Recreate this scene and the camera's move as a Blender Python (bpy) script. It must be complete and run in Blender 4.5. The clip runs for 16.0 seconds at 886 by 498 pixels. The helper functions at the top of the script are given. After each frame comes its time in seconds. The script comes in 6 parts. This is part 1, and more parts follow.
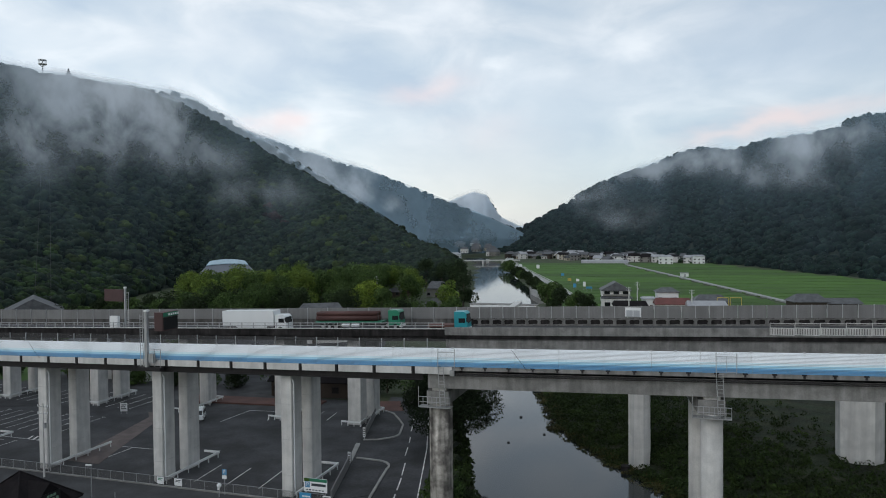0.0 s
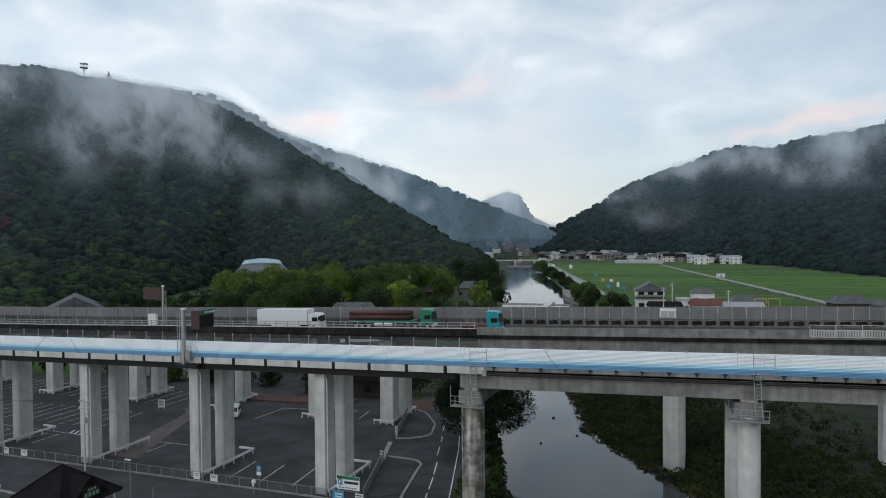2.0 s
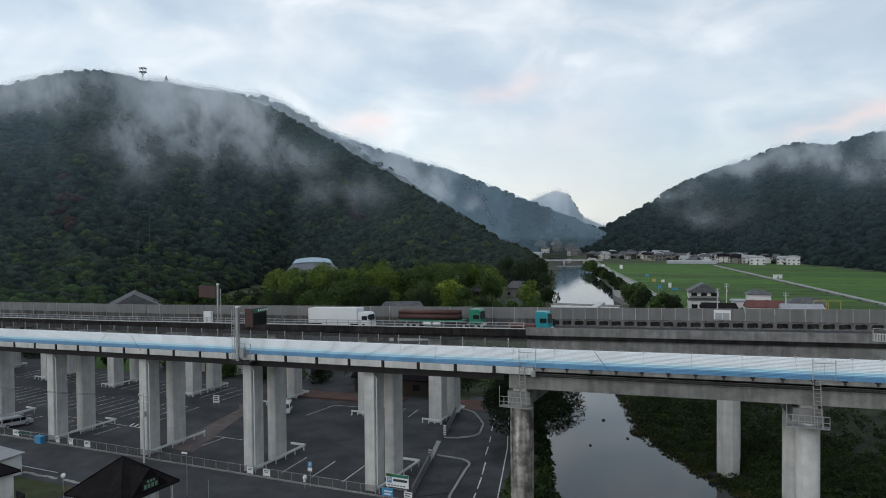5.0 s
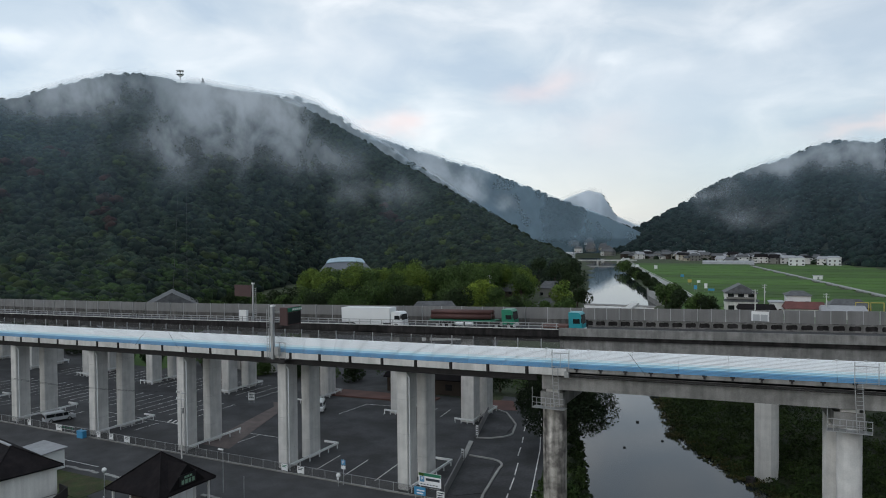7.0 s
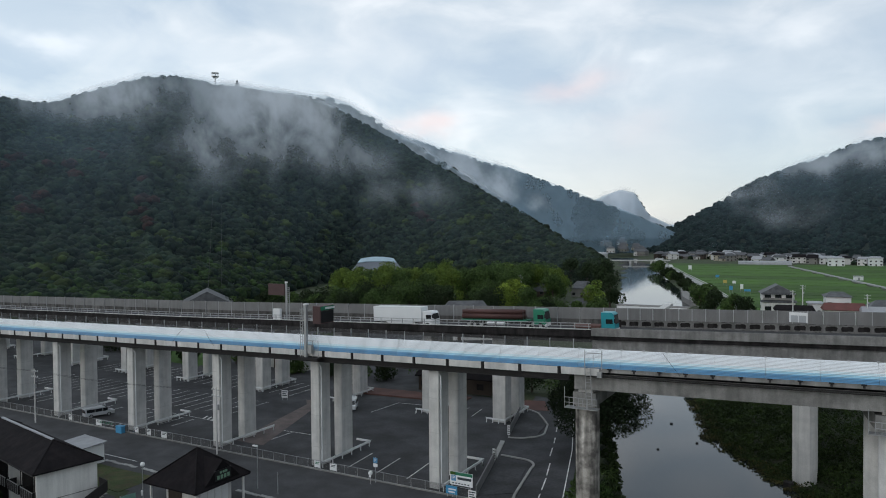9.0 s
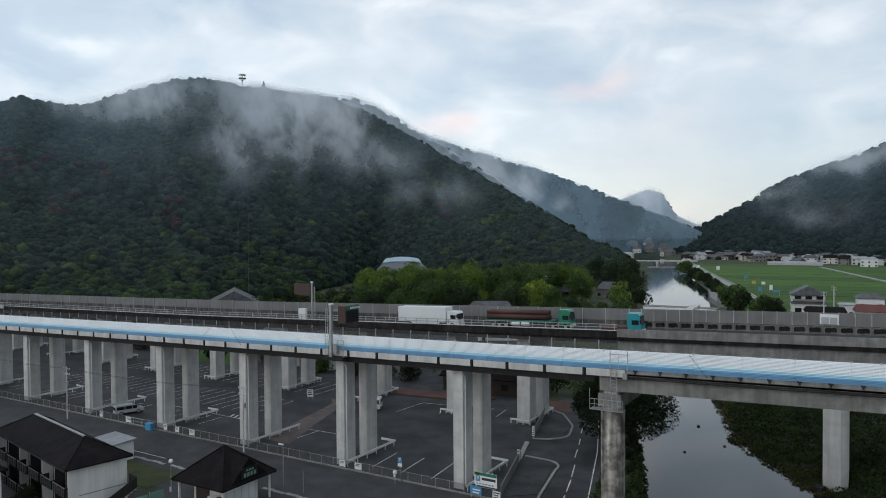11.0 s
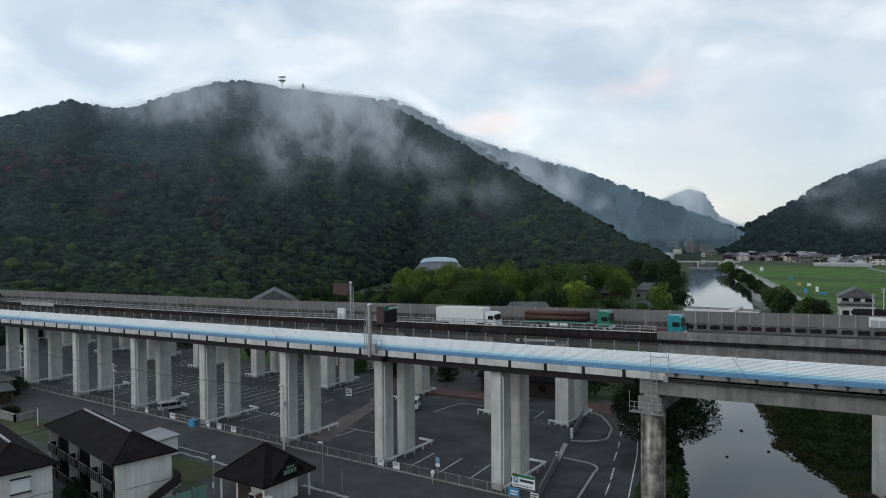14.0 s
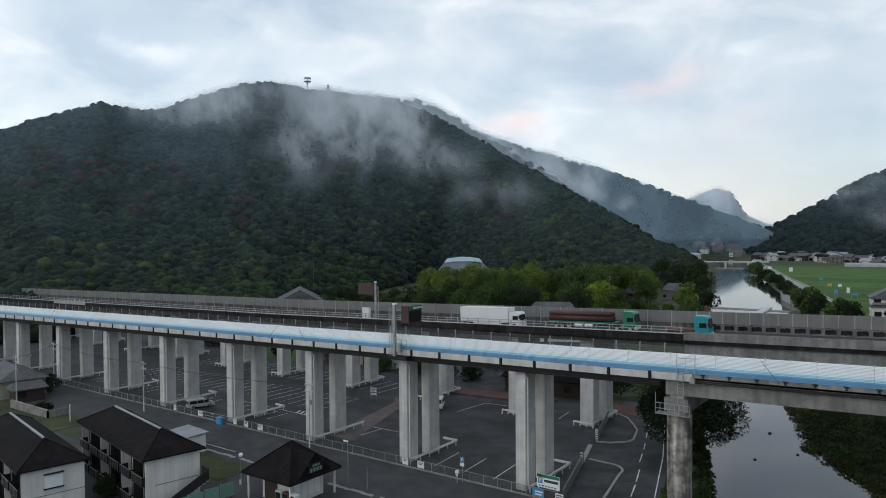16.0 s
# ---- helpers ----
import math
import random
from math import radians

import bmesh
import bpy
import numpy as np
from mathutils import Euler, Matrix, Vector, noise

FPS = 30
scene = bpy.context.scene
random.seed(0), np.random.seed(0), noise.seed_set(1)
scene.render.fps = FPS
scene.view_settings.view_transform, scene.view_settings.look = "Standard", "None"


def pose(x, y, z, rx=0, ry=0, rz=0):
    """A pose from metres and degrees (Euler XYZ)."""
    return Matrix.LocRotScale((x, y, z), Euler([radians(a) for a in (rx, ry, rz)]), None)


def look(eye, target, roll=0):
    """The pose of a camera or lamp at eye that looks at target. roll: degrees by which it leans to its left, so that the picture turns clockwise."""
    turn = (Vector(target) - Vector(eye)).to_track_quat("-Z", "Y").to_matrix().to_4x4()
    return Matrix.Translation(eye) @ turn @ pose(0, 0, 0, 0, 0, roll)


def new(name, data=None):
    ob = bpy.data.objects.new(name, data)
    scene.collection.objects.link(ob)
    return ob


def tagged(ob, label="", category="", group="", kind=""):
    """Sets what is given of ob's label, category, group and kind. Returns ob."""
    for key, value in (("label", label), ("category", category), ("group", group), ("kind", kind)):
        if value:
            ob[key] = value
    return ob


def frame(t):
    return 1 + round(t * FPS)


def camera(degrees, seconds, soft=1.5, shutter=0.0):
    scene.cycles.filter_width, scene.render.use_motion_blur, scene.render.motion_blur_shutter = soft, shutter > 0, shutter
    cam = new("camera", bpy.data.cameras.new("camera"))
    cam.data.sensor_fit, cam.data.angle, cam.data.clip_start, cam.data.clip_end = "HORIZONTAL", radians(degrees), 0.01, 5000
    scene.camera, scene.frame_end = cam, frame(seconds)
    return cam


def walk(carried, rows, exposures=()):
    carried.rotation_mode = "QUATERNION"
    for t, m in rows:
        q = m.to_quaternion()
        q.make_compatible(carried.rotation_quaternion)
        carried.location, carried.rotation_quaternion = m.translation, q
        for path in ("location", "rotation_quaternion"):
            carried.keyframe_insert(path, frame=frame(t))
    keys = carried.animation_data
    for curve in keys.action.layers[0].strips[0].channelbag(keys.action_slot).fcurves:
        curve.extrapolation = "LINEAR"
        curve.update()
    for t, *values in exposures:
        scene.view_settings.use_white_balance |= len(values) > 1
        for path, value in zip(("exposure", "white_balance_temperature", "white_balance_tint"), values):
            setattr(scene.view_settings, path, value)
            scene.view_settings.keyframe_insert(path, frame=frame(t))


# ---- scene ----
# The camera hovers about 31 m over the road and pans slowly to the left.
cam = camera(63.73, 16.0, soft=1.0)
TURN = 17.5
ROWS = [
    (0.0, 0.000, -0.000, 31.000, 0.000, -1.310, 0.540),
    (0.5, -0.027, -0.012, 30.986, 0.679, -1.314, 0.529),
    (1.0, -0.035, -0.012, 30.979, 1.318, -1.314, 0.520),
    (1.5, -0.027, -0.005, 30.976, 1.957, -1.310, 0.513),
    (2.0, -0.018, 0.003, 30.979, 2.581, -1.305, 0.507),
    (2.5, -0.039, -0.008, 30.989, 3.216, -1.309, 0.497),
    (3.0, -0.062, -0.022, 31.004, 3.841, -1.315, 0.485),
    (3.5, -0.073, -0.033, 31.020, 4.471, -1.313, 0.473),
    (4.0, -0.085, -0.056, 31.025, 5.139, -1.311, 0.466),
    (6.5, -0.176, -0.186, 31.054, 8.372, -1.315, 0.448),
    (7.0, -0.181, -0.192, 31.056, 9.030, -1.309, 0.444),
    (7.5, -0.209, -0.218, 31.035, 9.678, -1.307, 0.442),
    (8.0, -0.216, -0.245, 31.012, 10.326, -1.304, 0.440),
    (8.5, -0.248, -0.271, 31.006, 10.961, -1.301, 0.440),
    (9.0, -0.268, -0.294, 30.988, 11.520, -1.302, 0.439),
    (11.5, -0.227, -0.363, 31.049, 13.995, -1.275, 0.428),
    (12.0, -0.252, -0.384, 31.072, 14.495, -1.274, 0.425),
    (12.5, -0.278, -0.420, 31.074, 14.996, -1.276, 0.421),
    (13.0, -0.289, -0.450, 31.077, 15.484, -1.270, 0.416),
    (13.5, -0.302, -0.471, 31.091, 15.979, -1.260, 0.412),
    (14.0, -0.318, -0.492, 31.107, 16.485, -1.251, 0.412),
    (14.5, -0.335, -0.533, 31.113, 16.965, -1.250, 0.411),
    (15.0, -0.346, -0.589, 31.124, 17.445, -1.249, 0.411),
    (15.5, -0.327, -0.642, 31.143, 17.928, -1.246, 0.410),
    (16.0, -0.315, -0.710, 31.140, 18.422, -1.249, 0.409),
]
walk(cam, [(t, pose(0, 0, 0, 0, 0, TURN) @ pose(x, y, z, 90 + pitch, roll, yaw)) for t, x, y, z, yaw, pitch, roll in ROWS])
scene.view_settings.exposure = -0.25

# ---- world, sun ----
world = bpy.data.worlds.new("overcast_sky")
scene.world = world
world.use_nodes = True
wt = world.node_tree
wt.nodes.clear()


def wnode(kind, **sets):
    n = wt.nodes.new(kind)
    for key, value in sets.items():
        n.inputs[key].default_value = value
    return n


def wmath(op, a, b=None):
    n = wt.nodes.new("ShaderNodeMath")
    n.operation = op
    for i, v in enumerate((a, b)):
        if v is None:
            continue
        if isinstance(v, (int, float)):
            n.inputs[i].default_value = v
        else:
            wt.links.new(v, n.inputs[i])
    return n.outputs[0]


def wramp(fac, stops):
    n = wt.nodes.new("ShaderNodeValToRGB")
    wt.links.new(fac, n.inputs[0])
    el = n.color_ramp.elements
    while len(el) < len(stops):
        el.new(0.5)
    for e, (p, c) in zip(el, stops):
        e.position, e.color = p, (*c, 1)
    return n.outputs[0]


def wmix(fac, a, b, blend="MIX"):
    n = wt.nodes.new("ShaderNodeMix")
    n.data_type, n.blend_type = "RGBA", blend
    for i, v in ((0, fac), (6, a), (7, b)):
        if isinstance(v, (int, float)):
            n.inputs[i].default_value = v
        elif isinstance(v, tuple):
            n.inputs[i].default_value = (*v, 1)
        else:
            wt.links.new(v, n.inputs[i])
    return n.outputs[2]


SUN_EL, SUN_AZ = radians(30), radians(200)
sky = wt.nodes.new("ShaderNodeTexSky")
sky.sky_type, sky.sun_disc, sky.sun_elevation, sky.sun_rotation = "NISHITA", False, SUN_EL, SUN_AZ
co = wt.nodes.new("ShaderNodeTexCoord")
sep = wt.nodes.new("ShaderNodeSeparateXYZ")
wt.links.new(co.outputs["Generated"], sep.inputs[0])
# bearing and height over the horizon, in degrees
bearing = wmath("MULTIPLY", wmath("ARCTAN2", sep.outputs[0], sep.outputs[1]), 180 / math.pi)
height = wmath("MULTIPLY", wmath("ARCSINE", sep.outputs[2]), 180 / math.pi)
flat = wt.nodes.new("ShaderNodeMapping")
flat.inputs["Scale"].default_value = (1.0, 1.0, 2.1)
wt.links.new(co.outputs["Generated"], flat.inputs[0])
big = wnode("ShaderNodeTexNoise", Scale=3.0, Detail=6.0, Roughness=0.5, Distortion=0.4)
small = wnode("ShaderNodeTexNoise", Scale=7.5, Detail=7.0, Roughness=0.52, Distortion=0.5)
warp = wnode("ShaderNodeTexNoise", Scale=9.0, Detail=4.0, Roughness=0.55)
for n in (big, small, warp):
    wt.links.new(flat.outputs[0], n.inputs["Vector"])
puff = wmath("ADD", wmath("MULTIPLY", big.outputs[0], 0.55), wmath("MULTIPLY", small.outputs[0], 0.45))
cloud = wramp(puff, [(0.40, (0.55, 0.65, 0.75)), (0.47, (0.67, 0.755, 0.82)), (0.53, (0.79, 0.85, 0.89)), (0.61, (1.0, 1.03, 1.04))])
wsep = wt.nodes.new("ShaderNodeSeparateXYZ")
wt.links.new(warp.outputs["Color"], wsep.inputs[0])
bearing_w = wmath("ADD", bearing, wmath("MULTIPLY", wmath("SUBTRACT", wsep.outputs[0], 0.5), 9.0))
height_w = wmath("ADD", height, wmath("MULTIPLY", wmath("SUBTRACT", wsep.outputs[1], 0.5), 3.6))
# thin and thick places of the cloud: bearing, height, half sizes, slope, colour, strength
WHITE_GAP, BLUE_GREY, BLUSH = (1.12, 1.14, 1.14), (0.57, 0.67, 0.78), (1.06, 0.83, 0.78)
for az, el, wa, we, tilt, col, amount in (
        (-14, 4.0, 10.0, 4.5, 0.0, (0.73, 0.745, 0.79), 0.85), (10.0, 13.5, 10.0, 4.0, 0.1, BLUE_GREY, 0.75), (-8.0, 10.0, 7.0, 3.0, 0.0, (0.68, 0.75, 0.82), 0.6),
        (-61, 15.6, 5.5, 1.5, 0.0, (0.64, 0.73, 0.80), 0.6), (-50, 13.4, 8.0, 1.6, 0.0, (0.90, 0.95, 0.98), 0.45), (-34, 14.0, 7.0, 3.0, 0.0, (0.88, 0.92, 0.95), 0.5),
        (8.0, 7.9, 5.5, 0.75, 0.16, BLUSH, 0.9), (-3.0, 14.4, 2.6, 1.0, 0.0, WHITE_GAP, 0.8), (-30, 8.7, 2.2, 0.8, -0.15, BLUSH, 0.75), (-18.5, 11.4, 3.5, 1.1, 0.1, BLUSH, 0.55),
        (-17, 17.6, 2.6, 1.6, 0.0, WHITE_GAP, 0.6), (-58, 13.6, 2.4, 0.7, 0.0, WHITE_GAP, 0.6), (-12, 13.2, 1.6, 0.5, 0.0, WHITE_GAP, 0.6), (-14, 7.6, 3.5, 1.4, 0.0, (0.90, 0.81, 0.81), 0.4)):
    da = wmath("DIVIDE", wmath("SUBTRACT", bearing_w, az), wa)
    de = wmath("DIVIDE", wmath("SUBTRACT", wmath("SUBTRACT", height_w, el), wmath("MULTIPLY", wmath("SUBTRACT", bearing_w, az), tilt)), we)
    d2 = wmath("ADD", wmath("MULTIPLY", da, da), wmath("MULTIPLY", de, de))
    cloud = wmix(wmath("MULTIPLY", wmath("POWER", 2.718, wmath("MULTIPLY", d2, -1.0)), amount), cloud, col)
thin = wmix(0.05, cloud, sky.outputs[0])
# the cloud is thinner, so brighter, towards the left of the valley
side = wmath("ADD", wmath("MULTIPLY", sep.outputs[0], -0.26), 0.905)
tone = wt.nodes.new("ShaderNodeCombineColor")
for k in range(3):
    wt.links.new(side, tone.inputs[k])
thin = wmix(1.0, thin, tone.outputs[0], "MULTIPLY")
ground_side = wramp(wmath("ADD", wmath("MULTIPLY", sep.outputs[2], 4.0), 0.5), [(0.35, (0.12, 0.13, 0.13)), (0.5, (1.0, 1.0, 1.0))])
bg = wnode("ShaderNodeBackground", Strength=0.95)
wt.links.new(wmix(1.0, thin, ground_side, "MULTIPLY"), bg.inputs[0])
wo = wt.nodes.new("ShaderNodeOutputWorld")
wt.links.new(bg.outputs[0], wo.inputs[0])

sun = new("sun", bpy.data.lights.new("sun", "SUN"))
sun.data.energy, sun.data.angle, sun.data.color = 0.3, radians(25), (1.0, 0.96, 0.92)
sun.matrix_world = look((math.sin(SUN_AZ) * math.cos(SUN_EL), math.cos(SUN_AZ) * math.cos(SUN_EL), math.sin(SUN_EL)), (0, 0, 0))

# ---- materials ----
def material(name, base, rough=0.8, vary=0.25, scale=1.0, bump=0.2, metal=0.0, second=None, streak=0.0, spec=0.4, island=0.0, each=0.0, fine=8.0, dist=0.1):
    """A surface with broad stains, fine grain, relief, and if asked rain streaks or a change from piece to piece."""
    m = bpy.data.materials.new(name)
    m.use_nodes = True
    nt = m.node_tree
    b = nt.nodes["Principled BSDF"]
    link = nt.links.new
    geo = nt.nodes.new("ShaderNodeNewGeometry")

    def noise_at(s, detail, stretch=None):
        n = nt.nodes.new("ShaderNodeTexNoise")
        n.inputs["Scale"].default_value, n.inputs["Detail"].default_value = s, detail
        src = geo.outputs["Position"]
        if stretch:
            mp = nt.nodes.new("ShaderNodeMapping")
            mp.inputs["Scale"].default_value = stretch
            link(src, mp.inputs[0])
            src = mp.outputs[0]
        link(src, n.inputs["Vector"])
        return n.outputs[0]

    def mul(a, bb, op="MULTIPLY"):
        n = nt.nodes.new("ShaderNodeMath")
        n.operation = op
        for i, v in enumerate((a, bb)):
            if isinstance(v, (int, float)):
                n.inputs[i].default_value = v
            else:
                link(v, n.inputs[i])
        return n.outputs[0]

    def spread(v, amount):
        n = nt.nodes.new("ShaderNodeMapRange")
        n.inputs[1].default_value, n.inputs[2].default_value = 0.3, 0.7
        n.inputs[3].default_value, n.inputs[4].default_value = 1 - amount, 1 + amount
        link(v, n.inputs[0])
        return n.outputs[0]

    broad, grain = noise_at(0.35 * scale, 4), noise_at(fine * scale, 6)
    val = mul(spread(broad, vary), spread(grain, vary * 0.6))
    if streak:
        val = mul(val, spread(noise_at(1.0, 5, (1.6, 1.6, 0.12)), streak))
    if island:
        n = nt.nodes.new("ShaderNodeMapRange")
        n.inputs[3].default_value, n.inputs[4].default_value = 1 - island, 1 + island
        link(geo.outputs["Random Per Island"], n.inputs[0])
        val = mul(val, n.outputs[0])
    if each:
        info = nt.nodes.new("ShaderNodeObjectInfo")
        n = nt.nodes.new("ShaderNodeMapRange")
        n.inputs[3].default_value, n.inputs[4].default_value = 1 - each, 1 + each
        link(info.outputs["Random"], n.inputs[0])
        val = mul(val, n.outputs[0])
    colour = nt.nodes.new("ShaderNodeMix")
    colour.data_type = "RGBA"
    colour.inputs[6].default_value = (*base, 1)
    colour.inputs[7].default_value = (*(second or base), 1)
    r = nt.nodes.new("ShaderNodeMapRange")
    r.inputs[1].default_value, r.inputs[2].default_value = 0.4, 0.62
    link(noise_at(0.8 * scale, 5), r.inputs[0])
    link(r.outputs[0], colour.inputs[0])
    sc = nt.nodes.new("ShaderNodeVectorMath")
    sc.operation = "SCALE"
    link(colour.outputs[2], sc.inputs[0])
    link(val, sc.inputs["Scale"])
    link(sc.outputs[0], b.inputs["Base Color"])
    b.inputs["Roughness"].default_value = rough
    b.inputs["Metallic"].default_value = metal
    b.inputs["Specular IOR Level"].default_value = spec
    if bump:
        bp = nt.nodes.new("ShaderNodeBump")
        bp.inputs["Strength"].default_value, bp.inputs["Distance"].default_value = bump, dist
        link(grain, bp.inputs["Height"])
        link(bp.outputs[0], b.inputs["Normal"])
    return m


CONCRETE = material("concrete", (0.62, 0.61, 0.59), 0.85, 0.10, 1, 0.12, streak=0.12, second=(0.55, 0.545, 0.53))
CONCRETE_DIRTY = material("weathered_concrete", (0.26, 0.255, 0.245), 0.9, 0.18, 1, 0.2, streak=0.22, second=(0.19, 0.187, 0.18))
# streaked concrete, its base near black to hold the shade of edges and recesses
CONCRETE_DARK = material("stained_shaded_concrete", (0.036, 0.033, 0.033), 0.95, 0.3, 1, 0.2, streak=0.4, second=(0.021, 0.0195, 0.0195), spec=0.15)
CONCRETE_SEAM = material("concrete_seam", (0.47, 0.465, 0.45), 0.9, 0.15, 1, 0.1, streak=0.2)
STEEL_DARK = material("dark_steel", (0.017, 0.0155, 0.016), 0.7, 0.3, 1, 0.1, streak=0.3)
ASPHALT = material("asphalt", (0.054, 0.056, 0.061), 0.8, 0.42, 0.4, 0.15, second=(0.034, 0.035, 0.038))
ASPHALT_OLD = material("worn_asphalt", (0.062, 0.063, 0.067), 0.85, 0.25, 0.6, 0.15, second=(0.048, 0.049, 0.052))
PAINT_WHITE = material("road_paint", (0.68, 0.68, 0.67), 0.7, 0.35, 2, 0.05)
WHITE = material("white_paint", (0.78, 0.79, 0.79), 0.5, 0.06, 1, 0.03)
PANEL_WHITE = material("white_barrier_sheet", (0.86, 0.90, 0.93), 0.65, 0.04, 1, 0.02, spec=0.5, each=0.03)
PANEL_BLUE = material("blue_barrier_sheet", (0.10, 0.27, 0.46), 0.4, 0.12, 1, 0.02, spec=0.5)
GREY_PANEL = material("grey_steel_panel", (0.20, 0.20, 0.20), 0.55, 0.12, 1, 0.05, each=0.05, streak=0.1)
GALV = material("galvanised_steel", (0.42, 0.43, 0.44), 0.45, 0.12, 2, 0.05, metal=0.6)
GRASS = material("grass", (0.03, 0.048, 0.016), 0.9, 0.4, 0.3, 0.5, second=(0.045, 0.055, 0.024), dist=0.3)
SCRUB = material("river_scrub", (0.012, 0.022, 0.007), 0.95, 0.5, 0.4, 0.8, second=(0.026, 0.030, 0.012), dist=0.5)
RICE = material("young_rice", (0.046, 0.112, 0.009), 0.9, 0.16, 0.15, 0.4, second=(0.037, 0.092, 0.008), each=0.28, dist=0.2)
FOREST_FLOOR = material("forest_floor", (0.012, 0.02, 0.01), 0.95, 0.3, 0.1, 0.6, dist=1.0)
WATER = material("river_water", (0.018, 0.024, 0.026), 0.05, 0.1, 0.2, 0.03, spec=0.3, fine=1.5, dist=0.02)
BARK = material("bark", (0.07, 0.055, 0.042), 0.95, 0.3, 2, 0.5)


# ---- building tools ----
class Shape:
    """Collects verts and faces of one mesh."""

    def __init__(self):
        self.v, self.f, self.m, self.k = [], [], [], 0

    def use(self, k):
        """The faces added from now on take the k-th material."""
        self.k = k
        return self

    def add(self, verts, faces):
        n = len(self.v)
        self.v += [tuple(p) for p in verts]
        self.f += [tuple(i + n for i in face) for face in faces]
        self.m += [self.k] * len(faces)
        return self

    def box(self, x0, x1, y0, y1, z0, z1):
        return self.add([(x0, y0, z0), (x1, y0, z0), (x1, y1, z0), (x0, y1, z0), (x0, y0, z1), (x1, y0, z1), (x1, y1, z1), (x0, y1, z1)],
                        [(3, 2, 1, 0), (4, 5, 6, 7), (0, 1, 5, 4), (1, 2, 6, 5), (2, 3, 7, 6), (3, 0, 4, 7)])

    def chamfered(self, x0, x1, y0, y1, z0, z1, c=0.08):
        ring = [(x0 + c, y0), (x1 - c, y0), (x1, y0 + c), (x1, y1 - c), (x1 - c, y1), (x0 + c, y1), (x0, y1 - c), (x0, y0 + c)]
        return self.prism(ring, z0, z1)

    def prism(self, ring, z0, z1):
        n = len(ring)
        verts = [(x, y, z0) for x, y in ring] + [(x, y, z1) for x, y in ring]
        faces = [tuple(range(n - 1, -1, -1)), tuple(range(n, 2 * n))] + [(i, (i + 1) % n, n + (i + 1) % n, n + i) for i in range(n)]
        return self.add(verts, faces)

    def tube(self, a, b, r0, r1=None, n=10):
        a, b = Vector(a), Vector(b)
        r1 = r0 if r1 is None else r1
        q = (b - a).to_track_quat("Z", "Y")
        ring = [q @ Vector((math.cos(2 * math.pi * i / n), math.sin(2 * math.pi * i / n), 0)) for i in range(n)]
        verts = [a + r0 * c for c in ring] + [b + r1 * c for c in ring]
        faces = [tuple(range(n - 1, -1, -1)), tuple(range(n, 2 * n))] + [(i, (i + 1) % n, n + (i + 1) % n, n + i) for i in range(n)]
        return self.add(verts, faces)

    def beam(self, a, b, w, h):
        """A square bar from a to b, w wide and h high."""
        a, b = Vector(a), Vector(b)
        d = (b - a).normalized()
        s = Vector((-d.y, d.x, 0))
        s = s.normalized() * (w / 2) if s.length > 1e-4 else Vector((w / 2, 0, 0))
        u = d.cross(s).normalized() * (-h / 2)
        verts = [p + i * s + j * u for p in (a, b) for i, j in ((-1, -1), (1, -1), (1, 1), (-1, 1))]
        return self.add(verts, [(3, 2, 1, 0), (4, 5, 6, 7), (0, 1, 5, 4), (1, 2, 6, 5), (2, 3, 7, 6), (3, 0, 4, 7)])

    def sweep(self, section, xs, height):
        """A closed (y, z) section carried along x, lifted by height(x)."""
        n, verts, faces = len(section), [], []
        for x in xs:
            verts += [(x, y, z + height(x)) for y, z in section]
        for k in range(len(xs) - 1):
            for i in range(n):
                j = (i + 1) % n
                faces.append((k * n + i, k * n + j, (k + 1) * n + j, (k + 1) * n + i))
        faces += [tuple(range(n - 1, -1, -1)), tuple(range((len(xs) - 1) * n, len(xs) * n))]
        return self.add(verts, faces)

    def mesh(self, name, mat, smooth=False):
        me = bpy.data.meshes.new(name)
        me.from_pydata(self.v, [], self.f)
        bm = bmesh.new()
        bm.from_mesh(me)
        bmesh.ops.recalc_face_normals(bm, faces=bm.faces)
        bm.to_mesh(me)
        bm.free()
        for one in mat if isinstance(mat, (list, tuple)) else [mat]:
            me.materials.append(one)
        if len(self.m) == len(me.polygons) and any(self.m):
            me.polygons.foreach_set("material_index", self.m)
        if smooth:
            me.shade_smooth()
        return me


def thing(name, label, category, at=(0, 0, 0), turn=0.0, group="", kind=""):
    ob = new(name)
    ob.matrix_world = pose(*at, 0, 0, turn)
    return tagged(ob, label, category, group, kind)


def part(name, shape, mat, parent, label="", smooth=False):
    me = shape if isinstance(shape, bpy.types.Mesh) else shape.mesh(name, mat, smooth)
    ob = new(name, me)
    ob.parent = parent
    if label:
        tagged(ob, label)
    return ob


def solid(name, shape, mat, label, category, kind="", smooth=False, group=""):
    return tagged(new(name, shape.mesh(name, mat, smooth)), label, category, group, kind)


def array_mesh(name, verts, faces, mat, smooth=True):
    """A mesh of triangles or quads straight from arrays."""
    me = bpy.data.meshes.new(name)
    k = faces.shape[1]
    me.vertices.add(len(verts))
    me.vertices.foreach_set("co", np.asarray(verts, np.float32).ravel())
    me.loops.add(faces.size)
    me.loops.foreach_set("vertex_index", faces.astype(np.int32).ravel())
    me.polygons.add(len(faces))
    me.polygons.foreach_set("loop_start", np.arange(0, faces.size, k, dtype=np.int32))
    me.polygons.foreach_set("use_smooth", np.full(len(faces), smooth))
    me.update(calc_edges=True)
    me.materials.append(mat)
    return me


def lerp(x, table):
    return float(np.interp(x, [r[0] for r in table], [r[1] for r in table]))


